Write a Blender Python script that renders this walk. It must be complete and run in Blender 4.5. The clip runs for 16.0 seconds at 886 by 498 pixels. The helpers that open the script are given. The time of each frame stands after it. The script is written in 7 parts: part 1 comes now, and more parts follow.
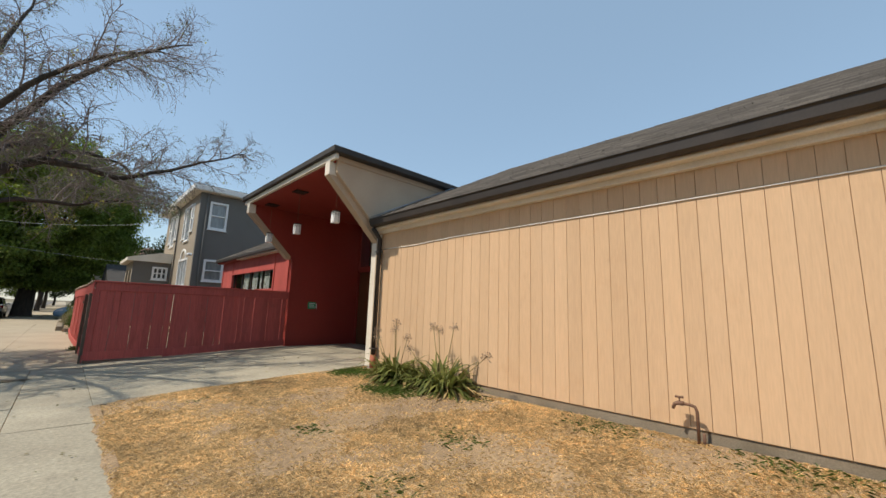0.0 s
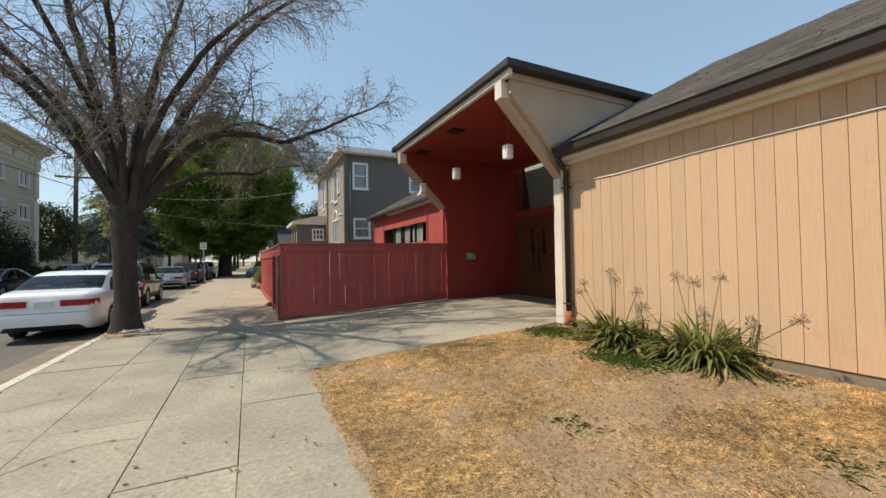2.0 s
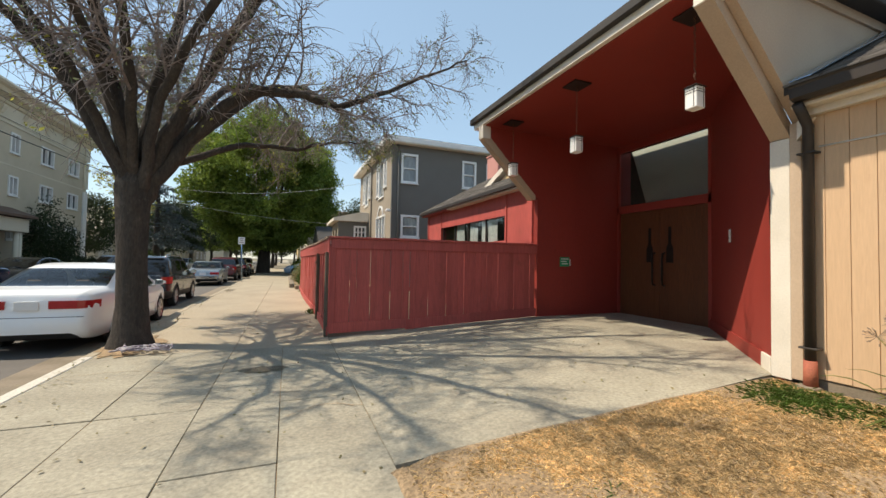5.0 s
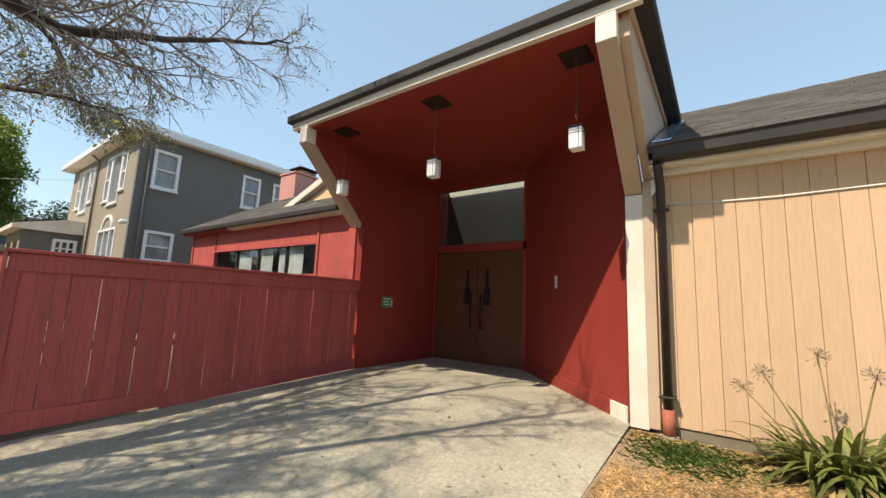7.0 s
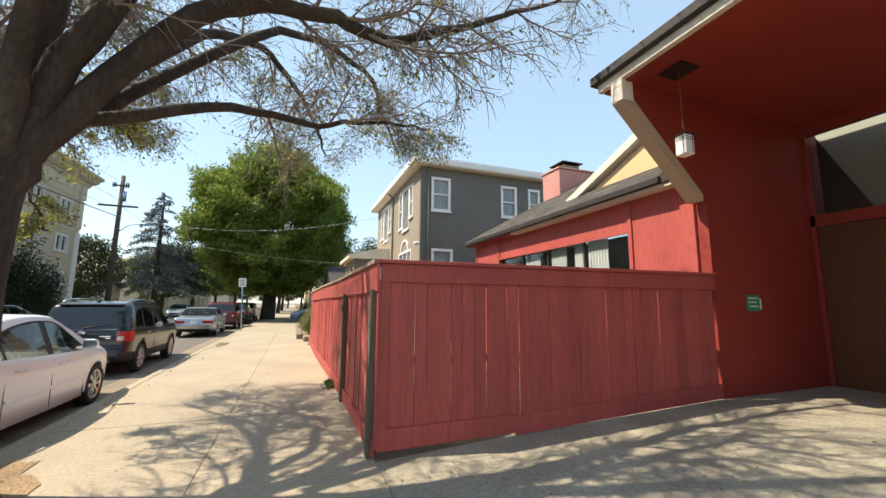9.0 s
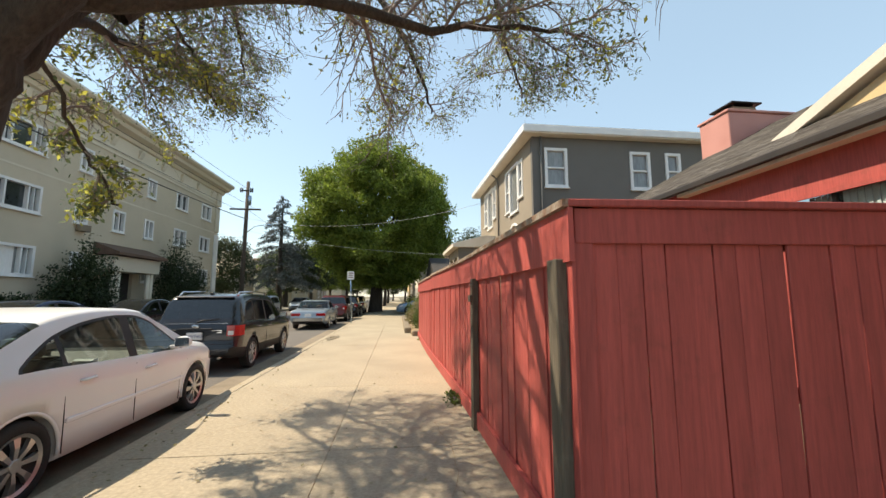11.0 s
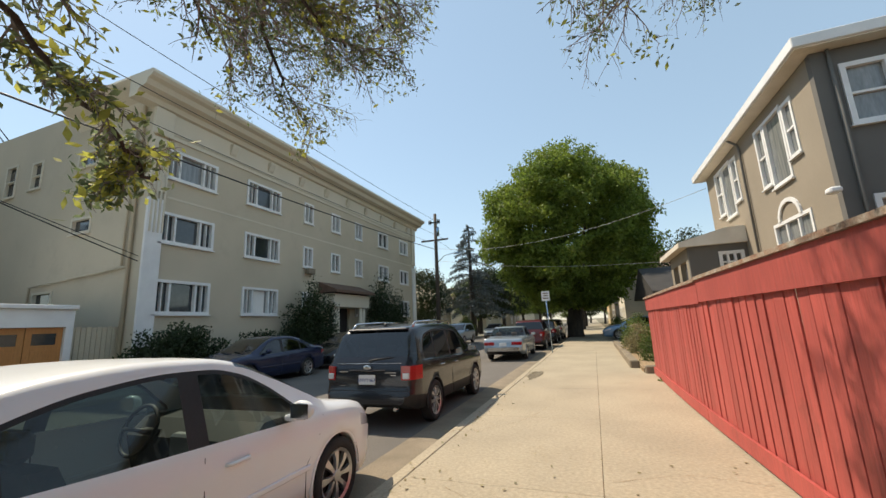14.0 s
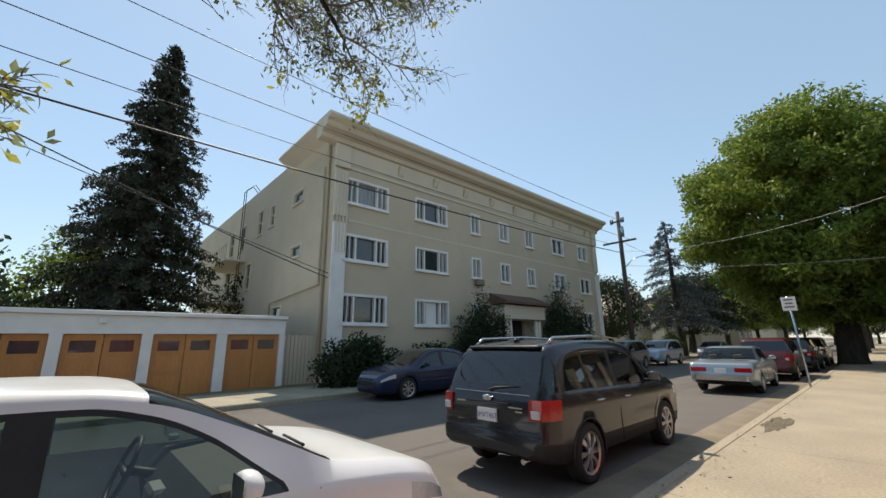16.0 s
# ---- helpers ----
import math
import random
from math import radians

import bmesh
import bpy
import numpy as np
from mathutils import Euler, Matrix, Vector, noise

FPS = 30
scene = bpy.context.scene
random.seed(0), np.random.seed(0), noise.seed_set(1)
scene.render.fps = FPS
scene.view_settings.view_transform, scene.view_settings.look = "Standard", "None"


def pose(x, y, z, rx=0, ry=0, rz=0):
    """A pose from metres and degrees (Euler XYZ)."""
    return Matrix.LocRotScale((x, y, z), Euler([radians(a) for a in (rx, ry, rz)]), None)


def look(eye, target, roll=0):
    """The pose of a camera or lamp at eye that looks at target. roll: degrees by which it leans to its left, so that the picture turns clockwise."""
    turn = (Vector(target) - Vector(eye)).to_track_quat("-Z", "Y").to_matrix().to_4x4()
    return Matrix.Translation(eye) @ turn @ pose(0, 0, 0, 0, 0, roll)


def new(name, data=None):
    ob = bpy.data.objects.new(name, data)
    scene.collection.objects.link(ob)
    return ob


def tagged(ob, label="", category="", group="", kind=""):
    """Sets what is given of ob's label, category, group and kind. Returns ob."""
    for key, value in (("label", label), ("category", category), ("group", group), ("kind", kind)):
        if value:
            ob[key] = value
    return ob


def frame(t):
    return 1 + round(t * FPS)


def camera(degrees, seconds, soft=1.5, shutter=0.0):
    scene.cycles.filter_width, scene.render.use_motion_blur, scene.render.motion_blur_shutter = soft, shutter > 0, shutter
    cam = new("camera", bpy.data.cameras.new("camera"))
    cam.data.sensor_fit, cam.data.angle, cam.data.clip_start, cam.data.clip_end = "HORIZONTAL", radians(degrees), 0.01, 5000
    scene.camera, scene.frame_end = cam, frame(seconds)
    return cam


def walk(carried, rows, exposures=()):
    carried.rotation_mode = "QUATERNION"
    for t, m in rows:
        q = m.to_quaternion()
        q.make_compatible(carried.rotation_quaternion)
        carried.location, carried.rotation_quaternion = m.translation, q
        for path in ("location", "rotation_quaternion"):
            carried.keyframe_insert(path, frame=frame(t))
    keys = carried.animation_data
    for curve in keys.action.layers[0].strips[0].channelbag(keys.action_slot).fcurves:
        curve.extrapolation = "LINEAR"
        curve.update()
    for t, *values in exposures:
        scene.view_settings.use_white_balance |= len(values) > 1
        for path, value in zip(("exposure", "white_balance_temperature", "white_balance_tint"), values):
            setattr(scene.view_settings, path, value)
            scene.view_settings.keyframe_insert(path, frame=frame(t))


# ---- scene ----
cam = camera(97.1, 16.0)
METRES, EYE, TILT, LEAN, TURN = 16.1, 1.5, 0.0, 0.0, -43.5
ROWS = [
    (0.0, 0.0, 0.0, 0.0, -0.31, 9.25, -1.9),
    (0.5, -0.0266, 0.0232, -0.0011, 1.28, 8.12, 0.37),
    (1.0, -0.0526, 0.0405, -0.0005, 3.87, 5.2, 1.47),
    (1.5, -0.0738, 0.0565, 0.0016, 8.34, 2.97, 1.7),
    (2.0, -0.0938, 0.0765, 0.003, 17.18, 1.34, 0.9),
    (2.5, -0.117, 0.0935, 0.0025, 22.63, 1.78, 0.64),
    (3.0, -0.1374, 0.1144, 0.0034, 23.16, 3.0, 0.75),
    (5.5, -0.2433, 0.2314, 0.0026, 20.35, 1.93, -2.52),
    (6.0, -0.2621, 0.2569, 0.0037, 6.61, 5.96, -2.8),
    (6.5, -0.2778, 0.2784, 0.005, -6.76, 7.83, -2.87),
    (7.0, -0.2992, 0.2988, 0.0065, -11.13, 8.0, -2.33),
    (7.5, -0.3216, 0.3228, 0.006, -9.01, 8.51, -1.87),
    (8.0, -0.3439, 0.3428, 0.005, -3.43, 8.99, -1.21),
    (8.5, -0.3698, 0.3617, 0.0034, 7.89, 8.84, -0.47),
    (9.0, -0.3941, 0.3842, 0.0026, 22.78, 8.02, -0.44),
    (9.5, -0.4192, 0.4034, 0.0, 31.13, 6.73, -0.44),
    (12.0, -0.5329, 0.5198, -0.0009, 38.71, 7.16, 0.39),
    (12.5, -0.5629, 0.5317, -0.0002, 41.0, 7.48, 0.87),
    (13.0, -0.5881, 0.5515, -0.0017, 44.33, 8.02, 1.43),
    (13.5, -0.6123, 0.57, -0.0022, 51.22, 9.08, 1.87),
    (14.0, -0.6405, 0.5839, 0.0006, 64.34, 10.94, 2.5),
    (14.5, -0.663, 0.6034, 0.0014, 76.51, 12.95, 2.25),
    (15.0, -0.6829, 0.6213, 0.0005, 84.73, 14.08, 1.73),
    (15.5, -0.7068, 0.6418, 0.0023, 89.29, 14.15, 1.29),
    (16.0, -0.7307, 0.6679, 0.0019, 91.24, 13.55, 0.86),
]
walk(cam, [(t, pose(0, 0, EYE, TILT, LEAN, TURN) @ pose(METRES * x, METRES * y, METRES * z, 90 + pitch, roll, yaw)) for t, x, y, z, yaw, pitch, roll in ROWS],
     [(0.0, 0.22, 6500, 10), (3.0, 0.32, 6600, 10), (5.5, 0.54, 6750, 10), (7.5, 0.74, 6750, 10), (9.0, 0.93, 6900, 10), (12.0, 0.66, 7250, 10),
      (13.5, 0.52, 7100, 10), (14.5, 0.42, 6900, 10), (16.0, 0.34, 6700, 10)])

# ---- world, sun, exposure ----
SUN_EL, SUN_AZ = 54.0, 289.0            # azimuth clockwise from +y
world = bpy.data.worlds.new("world")
scene.world = world
world.use_nodes = True
wn = world.node_tree.nodes
sky = wn.new("ShaderNodeTexSky")
sky.sky_type = "NISHITA"
sky.sun_disc = False
sky.sun_elevation, sky.sun_rotation = radians(SUN_EL), radians(SUN_AZ)
sky.air_density, sky.dust_density, sky.ozone_density, sky.altitude = 1.2, 0.22, 0.8, 0
haze = wn.new("ShaderNodeMix")              # an even pale haze over the clear sky
haze.data_type = "RGBA"
haze.inputs[0].default_value = 0.55
haze.inputs[7].default_value = (2.05, 2.95, 3.75, 1)
world.node_tree.links.new(sky.outputs[0], haze.inputs[6])
world.node_tree.links.new(haze.outputs[2], wn["Background"].inputs[0])
wn["Background"].inputs[1].default_value = 0.15
sun = new("sun", bpy.data.lights.new("sun", "SUN"))
sun.data.energy, sun.data.angle, sun.data.color = 4.2, radians(0.6), (1.0, 0.90, 0.76)
sun_way = Vector((math.sin(radians(SUN_AZ)) * math.cos(radians(SUN_EL)), math.cos(radians(SUN_AZ)) * math.cos(radians(SUN_EL)), math.sin(radians(SUN_EL))))
sun.matrix_world = look(sun_way * 60, (0, 0, 0))


# ---- materials ----
def mat(name, c1, c2=None, rough=0.8, scale=1.5, fine=40.0, var=0.25, bump=0.15, metal=0.0, stretch=(1, 1, 1), rand=0.0, island=False,
        spec=0.4, c3=None, spot=0.0, spot_scale=4.0, coat=0.0, bump_dist=0.01):
    """A procedural surface: two tones in large patches, fine grain, a difference from piece to piece, relief, and stains of a third tone."""
    m = bpy.data.materials.new(name)
    m.use_nodes = True
    nt = m.node_tree
    n, l = nt.nodes, nt.links
    b = n["Principled BSDF"]
    b.inputs["Metallic"].default_value = metal
    b.inputs["Specular IOR Level"].default_value = spec
    b.inputs["Coat Weight"].default_value = coat
    b.inputs["Coat Roughness"].default_value = 0.04
    geo = n.new("ShaderNodeNewGeometry")
    mp = n.new("ShaderNodeMapping")
    mp.inputs["Scale"].default_value = stretch
    l.new(geo.outputs["Position"], mp.inputs[0])
    big = n.new("ShaderNodeTexNoise")
    big.inputs["Scale"].default_value, big.inputs["Detail"].default_value = scale, 5
    small = n.new("ShaderNodeTexNoise")
    small.inputs["Scale"].default_value, small.inputs["Detail"].default_value, small.inputs["Roughness"].default_value = fine, 4, 0.65
    l.new(mp.outputs[0], big.inputs[0])
    l.new(mp.outputs[0], small.inputs[0])
    r1 = n.new("ShaderNodeMapRange")
    r1.inputs[1].default_value, r1.inputs[2].default_value = 0.32, 0.68
    l.new(big.outputs[0], r1.inputs[0])
    mix = n.new("ShaderNodeMix")
    mix.data_type = "RGBA"
    mix.inputs[6].default_value = (*c1, 1)
    mix.inputs[7].default_value = (*(c2 or [c * 0.8 for c in c1]), 1)
    l.new(r1.outputs[0], mix.inputs[0])
    col = mix.outputs[2]
    if c3:
        st = n.new("ShaderNodeTexNoise")
        st.inputs["Scale"].default_value, st.inputs["Detail"].default_value, st.inputs["Roughness"].default_value = spot_scale, 7, 0.7
        l.new(geo.outputs["Position"], st.inputs[0])
        r3 = n.new("ShaderNodeMapRange")
        r3.inputs[1].default_value, r3.inputs[2].default_value, r3.inputs[4].default_value = 0.56, 0.72, spot
        l.new(st.outputs[0], r3.inputs[0])
        m3 = n.new("ShaderNodeMix")
        m3.data_type = "RGBA"
        m3.inputs[7].default_value = (*c3, 1)
        l.new(r3.outputs[0], m3.inputs[0])
        l.new(col, m3.inputs[6])
        col = m3.outputs[2]
    r2 = n.new("ShaderNodeMapRange")
    r2.inputs[1].default_value, r2.inputs[2].default_value = 0.3, 0.7
    r2.inputs[3].default_value, r2.inputs[4].default_value = 1 - var, 1 + var
    l.new(small.outputs[0], r2.inputs[0])
    fac = r2.outputs[0]
    if rand:
        info = n.new("ShaderNodeNewGeometry") if island else n.new("ShaderNodeObjectInfo")
        rr = n.new("ShaderNodeMapRange")
        rr.inputs[3].default_value, rr.inputs[4].default_value = 1 - rand, 1 + rand
        l.new(info.outputs["Random Per Island" if island else "Random"], rr.inputs[0])
        mu = n.new("ShaderNodeMath")
        mu.operation = "MULTIPLY"
        l.new(fac, mu.inputs[0])
        l.new(rr.outputs[0], mu.inputs[1])
        fac = mu.outputs[0]
    sc = n.new("ShaderNodeVectorMath")
    sc.operation = "SCALE"
    l.new(col, sc.inputs[0])
    l.new(fac, sc.inputs["Scale"])
    l.new(sc.outputs[0], b.inputs["Base Color"])
    rg = n.new("ShaderNodeMapRange")
    rg.inputs[3].default_value, rg.inputs[4].default_value = max(0.02, rough - 0.12 * (rough > 0.3)), min(1, rough + 0.1 * (rough > 0.3))
    l.new(small.outputs[0], rg.inputs[0])
    l.new(rg.outputs[0], b.inputs["Roughness"])
    if bump:
        bp = n.new("ShaderNodeBump")
        bp.inputs["Strength"].default_value, bp.inputs["Distance"].default_value = bump, bump_dist
        l.new(small.outputs[0], bp.inputs["Height"])
        l.new(bp.outputs[0], b.inputs["Normal"])
    return m


def glass(name, tint=(0.8, 0.85, 0.85), clear=0.7, rough=0.02):
    """Thin window glass: a gloss coat over a tinted clear layer."""
    m = bpy.data.materials.new(name)
    m.use_nodes = True
    n, l = m.node_tree.nodes, m.node_tree.links
    b = n["Principled BSDF"]
    b.inputs["Base Color"].default_value = (*[c * 0.03 for c in tint], 1)
    b.inputs["Roughness"].default_value = rough
    b.inputs["Specular IOR Level"].default_value = 0.7
    tr = n.new("ShaderNodeBsdfTransparent")
    tr.inputs[0].default_value = (*tint, 1)
    lw = n.new("ShaderNodeLayerWeight")
    pw = n.new("ShaderNodeMath")
    pw.operation = "POWER"
    pw.inputs[1].default_value = 5
    l.new(lw.outputs["Facing"], pw.inputs[0])
    fr = n.new("ShaderNodeMath")
    fr.operation = "MULTIPLY_ADD"
    fr.inputs[1].default_value, fr.inputs[2].default_value = 0.92, 0.05
    l.new(pw.outputs[0], fr.inputs[0])
    gl = n.new("ShaderNodeBsdfGlossy")
    gl.inputs["Roughness"].default_value = rough
    base = n.new("ShaderNodeMixShader")
    base.inputs[0].default_value = 1 - clear
    l.new(tr.outputs[0], base.inputs[1])
    l.new(b.outputs[0], base.inputs[2])
    top = n.new("ShaderNodeMixShader")
    l.new(fr.outputs[0], top.inputs[0])
    l.new(base.outputs[0], top.inputs[1])
    l.new(gl.outputs[0], top.inputs[2])
    l.new(top.outputs[0], n["Material Output"].inputs[0])
    return m


def leafy(name, c1, c2, trans=0.35, scale=0.6):
    """Foliage: two greens that change from leaf to leaf and in patches, with light passing through."""
    m = mat(name, c1, c2, rough=0.55, scale=scale, fine=9, var=0.35, bump=0, rand=0.35, island=True, spec=0.35)
    n, l = m.node_tree.nodes, m.node_tree.links
    b = n["Principled BSDF"]
    t = n.new("ShaderNodeBsdfTranslucent")
    l.new(b.inputs["Base Color"].links[0].from_socket, t.inputs[0])
    mx = n.new("ShaderNodeMixShader")
    mx.inputs[0].default_value = trans
    l.new(b.outputs[0], mx.inputs[1])
    l.new(t.outputs[0], mx.inputs[2])
    l.new(mx.outputs[0], n["Material Output"].inputs[0])
    return m


M = dict(
    siding=mat("siding", (0.585, 0.395, 0.24), (0.55, 0.365, 0.215), 0.75, 1.2, 60, 0.07, 0.12, stretch=(1, 1, 0.08), rand=0.05, c3=(0.45, 0.26, 0.13), spot=0.25, spot_scale=1.2),
    beige=mat("beige_paint", (0.50, 0.375, 0.26), (0.45, 0.335, 0.235), 0.7, 1.5, 50, 0.08, 0.08),
    white=mat("white_paint", (0.72, 0.66, 0.56), (0.64, 0.58, 0.48), 0.6, 2, 60, 0.08, 0.08, c3=(0.4, 0.36, 0.3), spot=0.35, spot_scale=5),
    purewhite=mat("white_gloss_paint", (0.78, 0.78, 0.76), (0.7, 0.7, 0.69), 0.5, 2, 60, 0.05, 0.05),
    gutter=mat("gutter_paint", (0.045, 0.036, 0.030), (0.03, 0.025, 0.022), 0.5, 2, 40, 0.15, 0.08),
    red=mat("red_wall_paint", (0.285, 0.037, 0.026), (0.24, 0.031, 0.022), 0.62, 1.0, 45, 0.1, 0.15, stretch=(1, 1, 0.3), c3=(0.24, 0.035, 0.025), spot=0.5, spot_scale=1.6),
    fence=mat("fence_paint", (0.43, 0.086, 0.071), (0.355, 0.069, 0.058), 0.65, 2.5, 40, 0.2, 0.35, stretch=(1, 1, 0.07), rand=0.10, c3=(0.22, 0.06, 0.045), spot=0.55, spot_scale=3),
    oldwood=mat("weathered_wood", (0.15, 0.125, 0.09), (0.09, 0.075, 0.055), 0.85, 4, 70, 0.35, 0.5, stretch=(1, 1, 0.06), c3=(0.2, 0.21, 0.16), spot=0.4),
    moss=mat("mossy_edge", (0.24, 0.12, 0.07), (0.36, 0.33, 0.27), 0.95, 9, 60, 0.4, 0.6),
    concrete=mat("concrete", (0.355, 0.322, 0.242), (0.268, 0.24, 0.18), 0.88, 1.1, 26, 0.26, 0.5, rand=0.07, c3=(0.20, 0.17, 0.125), spot=0.6, spot_scale=1.6),
    tanconcrete=mat("tan_concrete", (0.385, 0.325, 0.232), (0.325, 0.275, 0.198), 0.88, 0.8, 26, 0.2, 0.45, rand=0.02, c3=(0.30, 0.25, 0.17), spot=0.45, spot_scale=1.3),
    kerbpaint=mat("pale_kerb", (0.62, 0.58, 0.50), (0.50, 0.46, 0.38), 0.85, 3, 40, 0.2, 0.4, c3=(0.30, 0.26, 0.19), spot=0.8, spot_scale=2.2),
    oldconcrete=mat("old_concrete", (0.26, 0.21, 0.15), (0.18, 0.145, 0.10), 0.9, 2, 80, 0.2, 0.5),
    asphalt=mat("asphalt", (0.145, 0.13, 0.113), (0.115, 0.104, 0.092), 0.9, 0.5, 120, 0.25, 0.4, c3=(0.19, 0.165, 0.135), spot=0.5, spot_scale=0.9),
    soil=mat("dry_soil", (0.38, 0.265, 0.15), (0.26, 0.18, 0.105), 0.95, 1.3, 35, 0.5, 0.9, c3=(0.13, 0.095, 0.065), spot=0.8, spot_scale=1.2, bump_dist=0.03),
    earth=mat("earth", (0.20, 0.16, 0.10), (0.13, 0.12, 0.07), 0.95, 0.3, 20, 0.3, 0.5),
    shingle=mat("roof_shingle", (0.125, 0.112, 0.098), (0.095, 0.085, 0.077), 0.9, 1.2, 60, 0.25, 0.4, rand=0.28, island=True),
    tar=mat("roof_edge", (0.035, 0.032, 0.03), (0.05, 0.046, 0.042), 0.8, 2, 40, 0.2, 0.2),
    # grey metal; the blue in its colour stands for reflected sky
    flash=mat("flashing", (0.40, 0.52, 0.64), (0.34, 0.45, 0.56), 0.25, 3, 30, 0.1, 0.05, metal=0.9),
    door=mat("door_wood", (0.13, 0.046, 0.017), (0.10, 0.034, 0.013), 0.5, 2, 40, 0.2, 0.15, stretch=(1, 1, 0.1)),
    iron=mat("black_iron", (0.02, 0.018, 0.016), (0.03, 0.027, 0.024), 0.45, 4, 40, 0.2, 0.1, metal=0.6),
    chrome=mat("chrome", (0.6, 0.6, 0.6), (0.55, 0.55, 0.55), 0.15, 4, 40, 0.05, 0, metal=1.0),
    milk=mat("milk_glass", (0.85, 0.83, 0.80), (0.8, 0.78, 0.75), 0.3, 4, 30, 0.04, 0),
    green_sign=mat("green_sign", (0.02, 0.28, 0.12), (0.02, 0.24, 0.10), 0.4, 4, 30, 0.05, 0),
    # one stucco in two tones: shade in the first colour, sunlight in the second
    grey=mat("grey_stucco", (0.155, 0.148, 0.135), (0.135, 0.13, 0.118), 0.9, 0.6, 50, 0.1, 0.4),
    greylit=mat("grey_stucco_lit", (0.30, 0.255, 0.195), (0.27, 0.23, 0.175), 0.9, 0.6, 50, 0.1, 0.4),
    cream=mat("cream_paint", (0.68, 0.50, 0.27), (0.62, 0.45, 0.24), 0.7, 1, 40, 0.08, 0.1),
    # the house red with sunlight put into the colour, for the chimney
    redlit=mat("sunlit_red_paint", (0.52, 0.25, 0.21), (0.46, 0.21, 0.175), 0.7, 1, 40, 0.08, 0.1),
    apt=mat("apartment_stucco", (0.56, 0.49, 0.37), (0.50, 0.44, 0.33), 0.85, 0.4, 30, 0.07, 0.25, c3=(0.40, 0.35, 0.26), spot=0.4, spot_scale=0.6),
    aptlight=mat("apartment_trim", (0.66, 0.60, 0.48), (0.60, 0.55, 0.44), 0.8, 0.6, 30, 0.07, 0.15),
    garage=mat("garage_wood", (0.52, 0.235, 0.075), (0.44, 0.19, 0.06), 0.45, 1.5, 30, 0.14, 0.12, stretch=(1, 1, 0.15), rand=0.08),
    winglass=glass("window_glass", (0.85, 0.9, 0.9), 0.93),
    darkpane=mat("dark_window_pane", (0.028, 0.034, 0.038), (0.05, 0.058, 0.062), 0.06, 0.8, 6, 0.2, 0, spec=0.9),
    curtain=mat("white_curtain", (0.8, 0.8, 0.77), (0.74, 0.74, 0.71), 0.9, 6, 40, 0.1, 0.2, stretch=(1, 1, 0.1)),
    # near-black colour stands for the shade of unlit rooms
    dark=mat("interior_shade", (0.03, 0.026, 0.024), (0.022, 0.02, 0.018), 0.9, 2, 20, 0.2, 0),
    interior=mat("pale_plaster", (0.50, 0.47, 0.39), (0.46, 0.43, 0.36), 0.9, 2, 20, 0.05, 0),
    bark=mat("bark", (0.072, 0.057, 0.045), (0.045, 0.037, 0.030), 0.95, 6, 35, 0.35, 0.9, stretch=(1, 1, 0.25), c3=(0.14, 0.12, 0.10), spot=0.5, spot_scale=5, bump_dist=0.03),
    twig=mat("twig_bark", (0.20, 0.165, 0.15), (0.27, 0.23, 0.215), 0.9, 3, 20, 0.3, 0.2),
    wire=mat("cable", (0.03, 0.03, 0.03), (0.04, 0.04, 0.04), 0.6, 3, 20, 0.1, 0),
    whitewire=mat("white_conduit", (0.75, 0.72, 0.66), (0.7, 0.66, 0.6), 0.5, 3, 20, 0.05, 0),
    rust=mat("rusty_pipe", (0.20, 0.11, 0.07), (0.13, 0.075, 0.05), 0.7, 15, 60, 0.3, 0.3, metal=0.3),
    clay=mat("clay_pipe", (0.40, 0.13, 0.07), (0.34, 0.10, 0.06), 0.8, 8, 50, 0.2, 0.3),
)


# ---- mesh helpers ----
def quad_box(bm, x0, y0, z0, x1, y1, z1, bevel=0.0):
    vs = [bm.verts.new(p) for p in ((x0, y0, z0), (x1, y0, z0), (x1, y1, z0), (x0, y1, z0), (x0, y0, z1), (x1, y0, z1), (x1, y1, z1), (x0, y1, z1))]
    fs = [bm.faces.new([vs[i] for i in f]) for f in ((3, 2, 1, 0), (4, 5, 6, 7), (0, 1, 5, 4), (1, 2, 6, 5), (2, 3, 7, 6), (3, 0, 4, 7))]
    if bevel:
        bmesh.ops.bevel(bm, geom=list({e for f in fs for e in f.edges}), offset=bevel, segments=1, affect="EDGES")
    return bm


def box(x0, y0, z0, x1, y1, z1, bevel=0.0):
    return quad_box(bmesh.new(), x0, y0, z0, x1, y1, z1, bevel)


def prism(bm, poly, axis, a, b):
    """A plane outline swept along an axis; poly holds the two other coordinates in x, y, z order."""
    def at(p, v):
        p = list(p)
        p.insert("xyz".index(axis), v)
        return p
    lo, hi = [bm.verts.new(at(p, a)) for p in poly], [bm.verts.new(at(p, b)) for p in poly]
    fs = [bm.faces.new(lo), bm.faces.new(hi[::-1])]
    k = len(poly)
    for i in range(k):
        fs.append(bm.faces.new((lo[i], hi[i], hi[(i + 1) % k], lo[(i + 1) % k])))
    bmesh.ops.recalc_face_normals(bm, faces=fs)
    return bm


